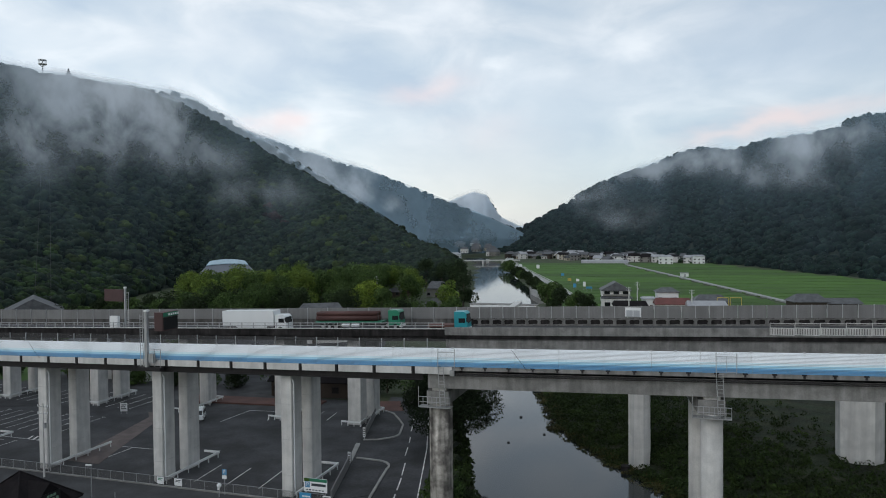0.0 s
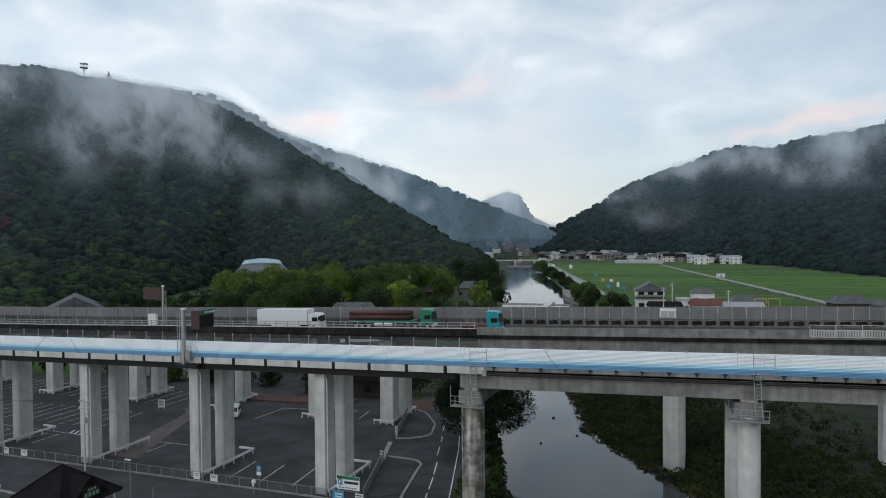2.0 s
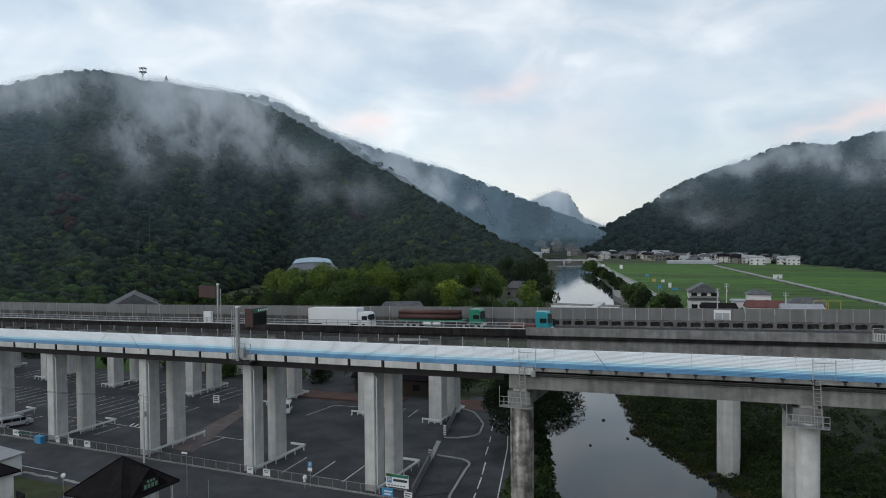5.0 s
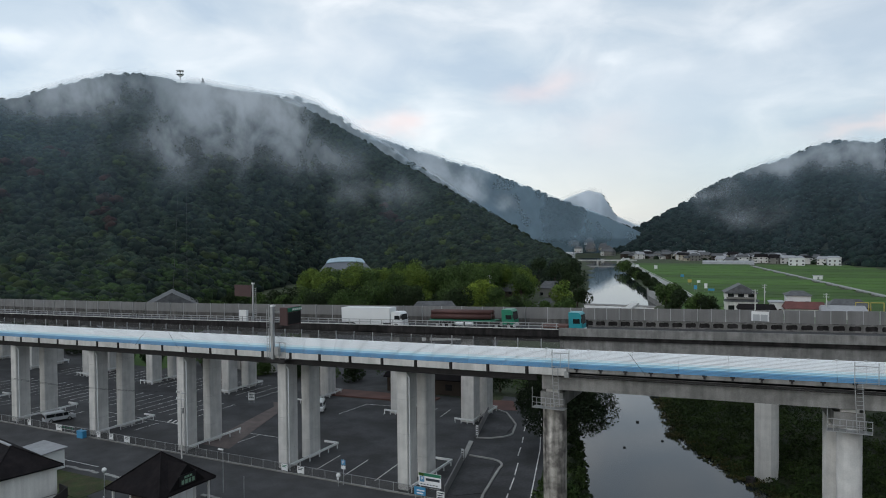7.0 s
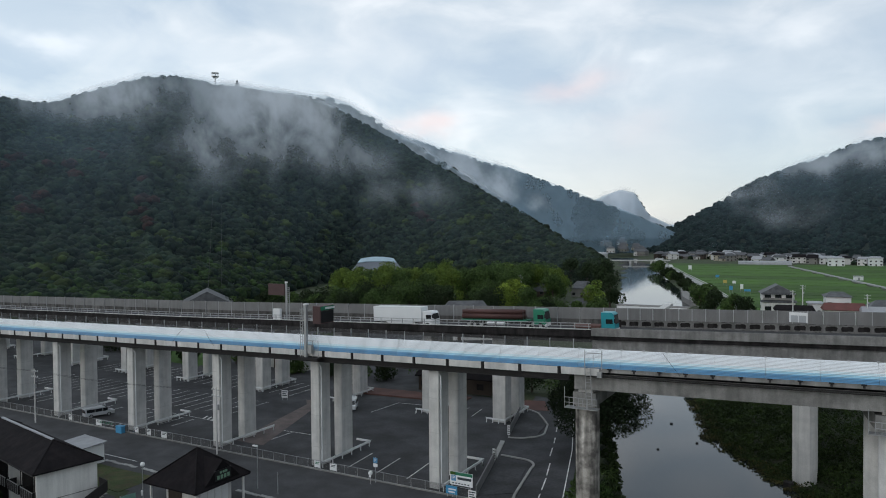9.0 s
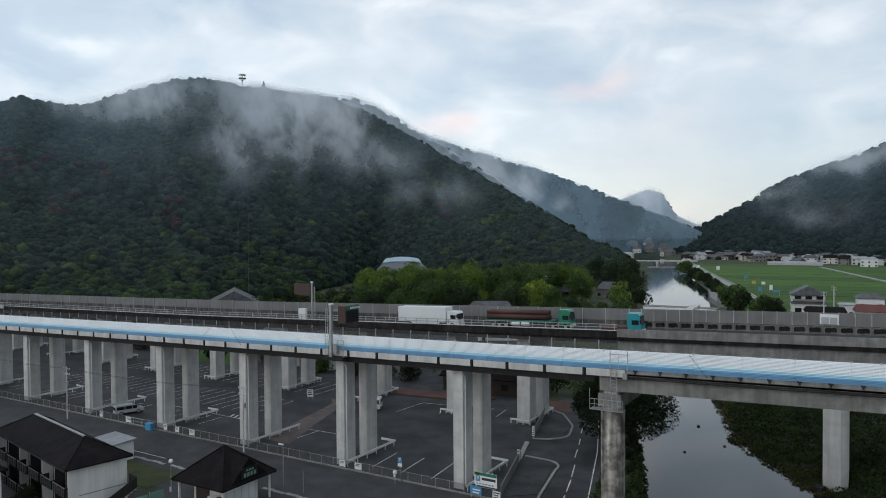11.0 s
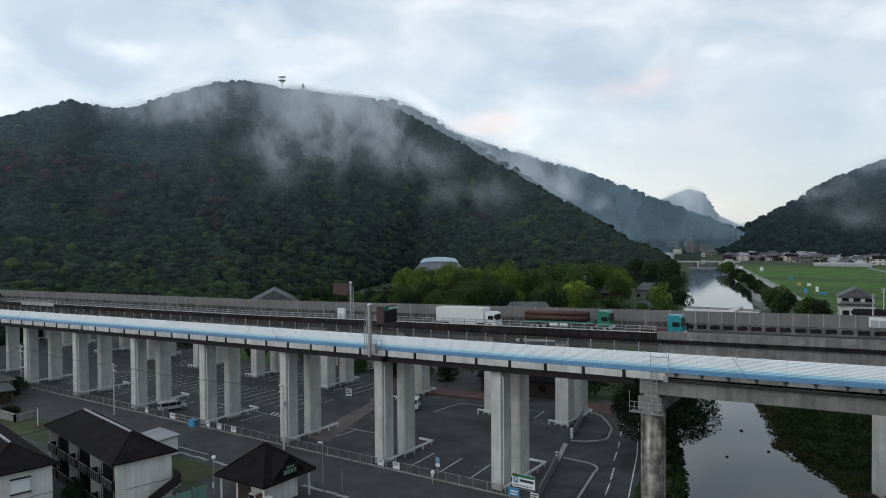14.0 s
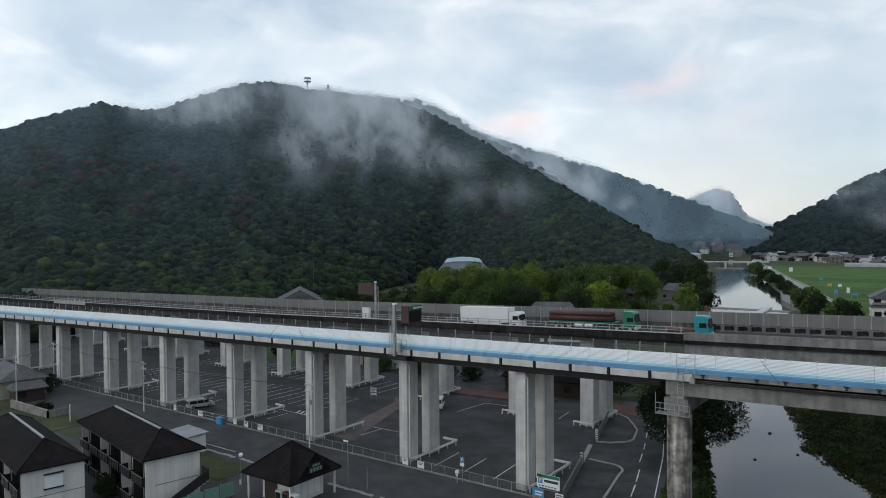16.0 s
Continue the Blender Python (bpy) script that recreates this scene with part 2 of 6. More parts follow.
# ---- ground, river, roads ----
EYE_Z = 31.0
LEFT_BANK = [(-300, 20), (40, -10), (70, -19), (88, -23.8), (106, -29.5), (143, -42), (294, -81), (340, -92), (590, -158), (700, -190), (900, -260)]
RIGHT_BANK = [(-300, 75), (40, 20), (80, 5), (92, -2.5), (104, -11), (121, -22.2), (148, -29.5), (172, -33.5), (200, -39), (300, -58), (345, -62), (590, -132), (700, -160), (900, -225)]


def land(x, y):
    """Height of the ground: a flat valley floor with the river's channel cut in."""
    l, r = lerp(y, LEFT_BANK), lerp(y, RIGHT_BANK)
    if y > 900:
        return 0.0
    right_slope = 22.0 if y < 150 else 8.0
    if l <= x <= r:
        return -4.0
    if x < l:
        return -4.0 * max(0.0, 1 - (l - x) / 2.0)
    return -4.0 * max(0.0, 1 - (x - r) / right_slope) + 0.25 * noise.noise((x * 0.2, y * 0.2, 0)) * min(1, (x - r) / 4)


xs = np.concatenate([[-6000, -3000, -1500, -900, -600, -450], np.arange(-350, -120, 15), np.arange(-120, 60, 2.0), np.arange(60, 200, 12), [260, 400, 700, 1200, 2500, 6000]])
ys = np.concatenate([[-6000, -2500, -1000, -400, -200, -100, -50, 0, 30], np.arange(50, 160, 3.0), np.arange(160, 400, 8), np.arange(400, 920, 20), [1000, 1300, 1800, 3000, 6000]])
gv = np.array([(x, y, land(x, y)) for y in ys for x in xs])
idx = np.arange(len(xs) * len(ys)).reshape(len(ys), len(xs))
gf = np.stack([idx[:-1, :-1], idx[:-1, 1:], idx[1:, 1:], idx[1:, :-1]], -1).reshape(-1, 4)
ground = tagged(new("ground", array_mesh("ground", gv, gf, GRASS)), "grassy valley floor with scrubby river banks", "ground", kind="structure")
ground.data.materials.append(SCRUB)
for p in ground.data.polygons:
    c = p.center
    if 30 < c.y < 170 and c.x > lerp(c.y, LEFT_BANK) - 3 and c.x < 120:
        p.material_index = 1

w = Shape()
rows_y = list(np.arange(-300, 901, 20))
for y in rows_y:
    w.v += [(lerp(y, LEFT_BANK) - 2, y, -3.0), (lerp(y, RIGHT_BANK) + 6, y, -3.0)]
w.f = [(2 * i, 2 * i + 1, 2 * i + 3, 2 * i + 2) for i in range(len(rows_y) - 1)]
solid("water", w, WATER, "still grey river reflecting the cloudy sky", "river", "structure")


def slab(name, ring, z, mat, label, category, thick=0.1, kind="structure"):
    return solid(name, Shape().prism(ring, z - thick, z), mat, label, category, kind)


slab("pavement_lot", [(-260, 73), (-36, 73), (-49, 120), (-260, 126)], 0.03, ASPHALT, "dark asphalt car park under the viaducts", "car park")
slab("yard_back", [(-280, 121), (-53, 121), (-95, 240), (-280, 175)], 0.02, ASPHALT, "dark tarmac yard behind the far viaduct", "pavement")
slab("road", [(-300, 61), (-24, 61), (-24, 72.6), (-300, 72.6)], 0.04, ASPHALT_OLD, "worn grey street along the car park", "road")
slab("road_river", [(-37, 72.6), (-25.8, 72.6), (-39.8, 125), (-50, 125)], 0.035, ASPHALT, "dark road along the river with dashed centre line", "road")


# ---- wooded hills ----
def leafy(name, base, second, third=None):
    return material(name, base, 0.95, 0.35, 0.35, 0.9, second=second, island=0.5, spec=0.15, fine=2.2, dist=0.6)


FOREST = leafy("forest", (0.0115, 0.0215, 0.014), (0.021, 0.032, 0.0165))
# bluer copy for the far hills: part of the distance haze is in the leaf colour
FOREST_FAR = leafy("hazed_far_forest", (0.0066, 0.0155, 0.0130), (0.0115, 0.0215, 0.0160))


def blob_variants(count, rng):
    """Crown shapes: a lumpy main mass with smaller masses round it."""
    bm = bmesh.new()
    bmesh.ops.create_icosphere(bm, subdivisions=2, radius=1.0)
    v1 = np.array([v.co[:] for v in bm.verts])
    f1 = np.array([[v.index for v in f.verts] for f in bm.faces])
    bm.free()
    bm = bmesh.new()
    bmesh.ops.create_icosphere(bm, subdivisions=1, radius=1.0)
    v0 = np.array([v.co[:] for v in bm.verts])
    f0 = np.array([[v.index for v in f.verts] for f in bm.faces])
    bm.free()
    out = []
    for k in range(count):
        vs, fs, n = [], [], 0
        for j in range(6):
            if j == 0:
                c, s = np.zeros(3), 1.0
            else:
                a, e = rng.uniform(0, 2 * math.pi), rng.uniform(-0.1, 1.2)
                c, s = np.array([math.cos(a) * math.cos(e), math.sin(a) * math.cos(e), math.sin(e)]) * 0.72, rng.uniform(0.35, 0.6)
            bump = np.array([1 + 0.28 * noise.noise(Vector(p) * 2.1 + Vector((k * 7.3, j * 3.1, 0))) for p in v0])
            vs.append(c + v0 * bump[:, None] * s)
            fs.append(f0 + n)
            n += len(v0)
        out.append((np.concatenate(vs) * (1, 1, 0.74), np.concatenate(fs)))
    return out


rng = np.random.default_rng(4)
BLOBS = blob_variants(6, rng)


def crowns(name, places, sizes, mat, label, category="forest"):
    """Many tree crowns as one mesh."""
    vs, fs, n = [], [], 0
    for p, s in zip(places, sizes):
        v, f = BLOBS[rng.integers(len(BLOBS))]
        a = rng.uniform(0, 2 * math.pi)
        c, q = math.cos(a), math.sin(a)
        r = np.stack([v[:, 0] * c - v[:, 1] * q, v[:, 0] * q + v[:, 1] * c, v[:, 2] * rng.uniform(0.85, 1.25)], 1)
        vs.append(r * s + p)
        fs.append(f + n)
        n += len(v)
    return tagged(new(name, array_mesh(name, np.concatenate(vs), np.concatenate(fs), mat)), label, category, kind="stuff")


class Hill:
    """A ridge round the valley: crest given by bearing, rise seen from the eye, and range; foot by bearing and range."""

    def __init__(self, crest, foot, power=1.15, rough=10.0, seed=0, drop=4.0):
        self.crest, self.foot, self.power, self.rough, self.seed, self.drop = np.array(crest, float), foot, power, rough, seed, drop

    def at(self, az, u):
        """The place on the hillside at a bearing; u is 0 at the foot, 1 on the crest, above 1 behind it."""
        el, far = (np.interp(az, self.crest[:, 0], self.crest[:, k]) for k in (1, 2))
        near = lerp(az, self.foot)
        top = EYE_Z + far * math.tan(radians(el)) - self.drop
        r = near + (far - near) * min(u, 1) + max(0, u - 1) * 420
        x, y = r * math.sin(radians(az)), r * math.cos(radians(az))
        if u <= 1:
            w = math.sin(math.pi * u) ** 0.8
            n = noise.fractal(Vector((x / 150 + self.seed, y / 150, 3.7)), 1.0, 2.0, 4) + 0.6 * noise.noise((az / 3.1, self.seed, 1.0))
            z = top * u ** self.power + self.rough * n * w
        else:
            z = top * max(0.0, 1 - (u - 1) ** 1.3)
        return x, y, max(z, -1.0)

    def build(self, name, mat, label, na=120, nu=44):
        a0, a1 = self.crest[0, 0], self.crest[-1, 0]
        us = np.concatenate([np.linspace(0, 1, nu), np.linspace(1.1, 2.0, 8)])
        v = np.array([self.at(a, u) for u in us for a in np.linspace(a0, a1, na)])
        i = np.arange(len(us) * na).reshape(len(us), na)
        f = np.stack([i[:-1, :-1], i[:-1, 1:], i[1:, 1:], i[1:, :-1]], -1).reshape(-1, 4)
        return tagged(new(name, array_mesh(name, v, f, mat)), label, "hill", kind="structure")

    def scatter(self, gap, top=1.03):
        """Places about one gap apart on the side that faces the valley."""
        out, a0, a1 = [], self.crest[0, 0], self.crest[-1, 0]
        mid = (a0 + a1) / 2
        u = 0.0
        while u < top:
            far, near = np.interp(mid, self.crest[:, 0], self.crest[:, 2]), lerp(mid, self.foot)
            r = near + (far - near) * u
            step = math.degrees(gap / r)
            for a in np.arange(a0, a1, step):
                out.append(self.at(a + rng.uniform(-0.45, 0.45) * step, max(0, u + rng.uniform(-0.4, 0.4) * gap / (far - near))))
            u += gap / (far - near)
        return np.array(out)


hill_a = Hill([(-80, 6.0, 700), (-67.66, 7.24, 660), (-65.6, 8.07, 650), (-63.9, 8.66, 640), (-61.4, 9.5, 640), (-59.9, 9.32, 660), (-58, 9.11, 700), (-55.6, 9.98, 760),
               (-51.5, 11.5, 840), (-49.3, 11.73, 850), (-46.7, 11.32, 850), (-44.1, 11.13, 840), (-40.1, 10.5, 800), (-36.9, 9.57, 770), (-33.8, 7.79, 730),
               (-30.6, 5.96, 690), (-28, 4.45, 650), (-24.9, 2.66, 600), (-21.9, 0.85, 550), (-19.7, -0.62, 500), (-17.7, -1.49, 450), (-16.4, -2.9, 430)],
              [(-80, 230), (-67, 240), (-50, 290), (-42, 380), (-36, 500), (-30, 480), (-24, 430), (-16, 400)], 1.12, 12, 1.5)
hill_b = Hill([(-52, 9.0, 1000), (-46, 10.6, 1000), (-41.6, 10.9, 1000), (-38.2, 10.6, 1000), (-36.5, 10.1, 990), (-34.7, 9.2, 980), (-32.5, 7.75, 960), (-30.3, 6.4, 940), (-26, 3.6, 920), (-21, 0.5, 900)],
              [(-52, 850), (-21, 780)], 1.0, 6, 5.1)
hill_c = Hill([(-42, 9.0, 1500), (-34.7, 8.4, 1500), (-32.5, 7.75, 1500), (-28.5, 6.42, 1480), (-23.5, 4.95, 1450), (-19, 3.2, 1400), (-14.6, 1.43, 1350), (-11.6, 0.05, 1300), (-10, -0.8, 1280)],
              [(-42, 1000), (-20, 950), (-10, 1150)], 1.1, 14, 8.2)
hill_e = Hill([(-22, 1.2, 2600), (-17.3, 2.17, 2600), (-16.4, 2.61, 2600), (-15.05, 3.07, 2600), (-14, 2.83, 2600), (-12.9, 1.09, 2600), (-11.4, 0.33, 2600), (-6, 0.3, 2600)],
              [(-22, 1800), (-6, 1800)], 1.1, 4, 3.3)
hill_d = Hill([(-13.6, -0.85, 1250), (-11.35, 0.27, 1250), (-8.66, 1.58, 1250), (-6, 3.32, 1250), (-3.4, 4.35, 1240), (-0.9, 5.14, 1220), (1.2, 5.91, 1200), (2.4, 6.19, 1180), (4.7, 5.82, 1160),
               (6.7, 6.45, 1130), (9.2, 6.69, 1100), (11.4, 7.0, 1070), (12.05, 7.45, 1060), (13.1, 7.75, 1040), (14.3, 7.71, 1020), (22, 8.5, 900), (40, 8.0, 800), (60, 7, 700)],
              [(-13.6, 1050), (-10, 930), (-2, 800), (4.7, 690), (10, 570), (14.3, 500), (22, 420), (60, 300)], 1.12, 12, 11.7)
hill_a.build("hill_near", FOREST_FLOOR, "steep wooded hillside under low cloud", 150)
hill_b.build("hill_shoulder", FOREST_FLOOR, "wooded shoulder behind the near hill", 60)
hill_c.build("hill_middle", FOREST_FLOOR, "wooded ridge further up the valley", 90)
hill_e.build("hill_far", FOREST_FLOOR, "distant wooded peak in haze", 60)
hill_d.build("hill_right", FOREST_FLOOR, "wooded hill across the rice fields", 150)
for nm, h, gap, size, mat, txt in (("forest_near", hill_a, 6.2, 4.3, FOREST, "dense dark green broadleaf forest on the near hill"), ("forest_shoulder", hill_b, 8, 5.0, FOREST, "dense forest on the shoulder behind"),
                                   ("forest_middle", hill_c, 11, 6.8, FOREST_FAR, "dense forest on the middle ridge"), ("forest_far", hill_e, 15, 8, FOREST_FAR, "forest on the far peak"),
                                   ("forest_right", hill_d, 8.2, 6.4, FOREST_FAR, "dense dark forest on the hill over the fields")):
    sp = h.scatter(gap)
    crowns(nm, sp + (0, 0, 1.5), rng.uniform(0.6, 1.3, len(sp)) * size, mat, txt)


# ---- the near viaduct ----
def grade_a(x):
    """Top of the near viaduct's barrier; the road climbs to the right."""
    return 18.3 + (0.0265 if x > -35 else 0.0215) * (x + 35)


def grade_b(x):
    """Top of the far viaduct's edge rail."""
    return 17.2 + (0.0285 if x > -120 else 0.02) * (x + 36) - (0.0 if x > -120 else 0.714)


def steps(a, b, d=6.0):
    n = max(1, round(abs(b - a) / d))
    return [a + (b - a) * i / n for i in range(n + 1)]


JOINT = -25.2
FAR_A = 82.2
near_viaduct = thing("viaduct", "long concrete and steel road viaduct on paired piers", "viaduct", kind="structure")
for nm, sec, x0, x1, mat, txt in (
        ("deck", [(73.0, -2.85), (FAR_A, -2.85), (FAR_A, -2.5), (73.0, -2.5)], -330, JOINT, CONCRETE_DARK, "streaked concrete deck with shade in its dark colour"),
        ("road_surface", [(73.4, -2.49), (FAR_A - 0.4, -2.49), (FAR_A - 0.4, -2.44), (73.4, -2.44)], -330, 160, ASPHALT, "dark asphalt carriageway"),
        ("girder", [(73.15, -3.62), (73.75, -3.62), (73.75, -3.55), (73.5, -3.55), (73.5, -2.86), (73.4, -2.86), (73.4, -3.55), (73.15, -3.55)], -330, JOINT - 0.4, STEEL_DARK, "dark steel edge girder"),
        ("girder", [(76.4, -3.7), (78.8, -3.7), (78.8, -2.86), (76.4, -2.86)], -330, JOINT - 0.4, STEEL_DARK, "dark steel box girder"),
        ("girder", [(81.4, -3.62), (82.0, -3.62), (82.0, -2.86), (81.4, -2.86)], -330, JOINT - 0.4, STEEL_DARK, "dark steel edge girder"),
        ("deck", [(73.0, -2.85), (FAR_A, -2.85), (FAR_A, -2.5), (73.0, -2.5)], JOINT + 0.1, 160, CONCRETE_DIRTY, "weathered concrete deck"),
        ("girder", [(73.35, -4.5), (81.8, -4.5), (81.8, -2.86), (73.35, -2.86)], JOINT + 0.2, 160, CONCRETE_DIRTY, "weathered concrete box girder over the river"),
        ("coping", [(72.93, -2.86), (73.0, -2.86), (73.0, -2.72), (72.93, -2.72)], JOINT + 0.1, 160, STEEL_DARK, "dark cable conduit")):
    part(nm, Shape().sweep(sec, steps(x0, x1), grade_a), mat, near_viaduct, txt)
part("conduit", Shape().sweep([(72.9, -3.02), (72.98, -3.02), (72.98, -2.94), (72.9, -2.94)], steps(JOINT + 1.5, 160), grade_a), STEEL_DARK, near_viaduct, "dark cable conduit")

# parapet: plain panels between posts to the left of the joint, cast concrete over the river
post = Shape().box(-0.12, 0.12, 72.8, 72.99, -2.9, -2.05).mesh("parapet_post", STEEL_DARK)
panel = Shape().box(0.2, 4.4, 72.88, 72.98, -2.84, -2.08).mesh("parapet_panel", CONCRETE)
x = -252.0
while x < JOINT - 1:
    o = part("parapet_post", post, None, near_viaduct)
    o.location = (x, 0, grade_a(x))
    o = part("parapet_panel", panel, None, near_viaduct)
    o.location, o.rotation_euler = (x, 0, grade_a(x)), (0, -math.atan(0.0215), 0)
    x += 4.6
# near-black strip: the shade in the gap behind the panels, as colour
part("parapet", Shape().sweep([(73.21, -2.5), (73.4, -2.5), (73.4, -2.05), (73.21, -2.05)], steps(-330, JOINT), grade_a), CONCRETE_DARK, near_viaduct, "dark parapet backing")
part("parapet", Shape().sweep([(73.0, -2.7), (73.3, -2.7), (73.3, -2.05), (73.0, -2.05)], steps(JOINT + 0.1, 160), grade_a), CONCRETE_DIRTY, near_viaduct, "stained cast concrete parapet")
# added dark blocks in place of the small stains under the sheet's foot
bracket = Shape().box(-0.22, 0.22, 72.9, 73.0, -2.2, -2.05).box(-0.1, 0.1, 72.93, 73.0, -2.45, -2.2).mesh("bracket", STEEL_DARK)
for i in range(24):
    x = JOINT + 1.6 + 2.55 * i
    o = part("bracket", bracket, None, near_viaduct)
    o.location = (x, 0, grade_a(x))

# the sound barrier: ribbed sheets, white at the top and blue at the foot
CYAN = material("pale_cyan_sheet", (0.72, 0.87, 0.93), 0.65, 0.05, 1, 0.02, spec=0.5)
LIGHT_BLUE = material("light_blue_sheet", (0.38, 0.66, 0.82), 0.65, 0.06, 1, 0.02, spec=0.5)
MID_BLUE = material("mid_blue_sheet", (0.13, 0.33, 0.54), 0.4, 0.1, 1, 0.02, spec=0.5)
barrier = thing("sound_barrier", "white and blue ribbed sound barrier along the viaduct edge", "barrier", kind="structure")


def barrier_sheet(length):
    s = Shape()
    z0, n = -2.06, 16
    bands = [4, 4, 4, 3, 2, 2, 1, 1, 0, 0, 0, 0, 0, 0, 0, 0]
    for i in range(n):
        a, b = z0 + 1.9 * i / n, z0 + 1.9 * (i + 1) / n - 0.032
        ya, yb = 72.95 + 0.85 * i / n, 72.95 + 0.85 * (i + 1) / n
        s.use(bands[i])
        s.add([(0.01, ya, a), (length - 0.01, ya, a), (length - 0.01, yb + 0.012, b), (0.01, yb + 0.012, b), (0.01, ya + 0.08, a), (length - 0.01, ya + 0.08, a), (length - 0.01, yb + 0.08, b), (0.01, yb + 0.08, b)],
              [(0, 1, 2, 3), (7, 6, 5, 4), (3, 2, 6, 7), (0, 4, 5, 1), (1, 5, 6, 2), (0, 3, 7, 4)])
    return s.mesh("barrier_sheet", [PANEL_WHITE, CYAN, LIGHT_BLUE, MID_BLUE, PANEL_BLUE])


SHEET = barrier_sheet(4.6)
cap = Shape().box(-0.12, 0.12, 73.7, 73.9, -0.2, -0.1).mesh("clip", GALV)
x = -268.4
while x < 70:
    if not (-62.6 < x + 2.3 < -60.2):
        o = part("barrier_sheet", SHEET, None, barrier)
        o.location, o.rotation_euler = (x, 0, grade_a(x)), (0, -math.atan((grade_a(x + 4.6) - grade_a(x)) / 4.6), 0)
        for k in (0.0, 2.3):
            c = part("clip", cap, None, barrier)
            c.location = (x + k, 0, grade_a(x + k))
    x += 4.6
part("rail", Shape().sweep([(74.0, -2.4), (74.15, -2.4), (74.15, -0.35), (74.0, -0.35)], steps(-330, 160), grade_a), GALV, barrier, "steel frame behind the sheets")
# access gates with their frames
for gx in (-23.7, 4.4):
    g = grade_a(gx)
    gate = thing("access_gate", "grey steel access gate frame before the barrier", "gate", group="gates in the sound barrier")
    fr = Shape().beam((gx, 72.85, g - 2.1), (gx, 72.95, g - 0.1), 0.07, 0.07).beam((gx + 1.85, 72.85, g - 2.1), (gx + 1.85, 72.95, g - 0.1), 0.07, 0.07).beam((gx, 72.92, g - 0.5), (gx + 1.85, 72.92, g - 0.46), 0.07, 0.07).beam((gx, 72.84, g - 1.95), (gx + 1.85, 72.84, g - 1.91), 0.05, 0.05).beam((gx + 0.92, 72.86, g - 1.95), (gx + 0.92, 72.93, g - 0.48), 0.03, 0.03)
    part("gate_frame", fr, GALV, gate, "grey steel frame")
# ropes hanging over the sheets
for rx, dx in ((-85.0, 2.2), (-80.5, -2.0), (-15.6, -1.7), (-155.0, 2.5)):
    g = grade_a(rx)
    solid("rope", Shape().tube((rx, 72.9, g - 0.15), (rx - dx * 0.55, 72.75, g - 1.3), 0.02, n=5).tube((rx - dx * 0.55, 72.75, g - 1.3), (rx - dx, 72.8, g - 2.3), 0.02, n=5), STEEL_DARK, "thin dark rope hanging over the barrier", "rope", group="ropes on the barrier")

# chain fence along the far edge of the deck
fence_far = thing("safety_fence", "grey mesh fence on posts along the far deck edge", "fence", kind="structure")
MESH_GREY = bpy.data.materials.new("wire_mesh")
MESH_GREY.use_nodes = True
mt = MESH_GREY.node_tree
mb = mt.nodes["Principled BSDF"]
mb.inputs["Base Color"].default_value, mb.inputs["Roughness"].default_value = (0.12, 0.12, 0.12, 1), 0.6
mx, tr, wv = mt.nodes.new("ShaderNodeMixShader"), mt.nodes.new("ShaderNodeBsdfTransparent"), mt.nodes.new("ShaderNodeTexNoise")
wv.inputs["Scale"].default_value = 0.6
mr = mt.nodes.new("ShaderNodeMapRange")
mr.inputs[3].default_value, mr.inputs[4].default_value = 0.1, 0.28
mt.links.new(wv.outputs[0], mr.inputs[0])
mt.links.new(mr.outputs[0], mx.inputs[0])
mt.links.new(tr.outputs[0], mx.inputs[1])
mt.links.new(mb.outputs[0], mx.inputs[2])
mt.links.new(mx.outputs[0], mt.nodes["Material Output"].inputs[0])
part("mesh", Shape().sweep([(82.05, -2.4), (82.07, -2.4), (82.07, -0.4), (82.05, -0.4)], steps(-330, JOINT), grade_a), MESH_GREY, fence_far)
part("kerb", Shape().sweep([(81.95, -2.5), (82.2, -2.5), (82.2, -1.75), (81.95, -1.75)], steps(-330, 160), grade_a), CONCRETE_DIRTY, fence_far, "concrete kerb wall")
fp = Shape().box(-0.05, 0.05, 81.95, 82.05, -2.5, -0.35).mesh("fence_post", GALV)
for i in range(75):
    x = -250 + 3.0 * i
    o = part("fence_post", fp, None, fence_far)
    o.location = (x, 0, grade_a(x))


def rail_guard(x, y0, y1, side_front=True):
    """A white pipe rail round the foot of a pier."""
    s = thing("guard_rail", "low white steel rail at the foot of a pier", "guard rail", group="guard rails round piers")
    part("rail", Shape().box(x - 0.09, x + 0.09, y0, y1, 0.62, 0.9), WHITE, s)
    if side_front:
        part("rail", Shape().box(x - 2.4, x + 0.09, y1 - 0.05, y1 + 0.13, 0.62, 0.9), WHITE, s)
    for k in range(6):
        yy = y0 + 0.2 + (y1 - y0 - 0.4) * k / 5
        part("post", Shape().box(x - 0.05, x + 0.05, yy - 0.05, yy + 0.05, 0, 0.62), WHITE, s)


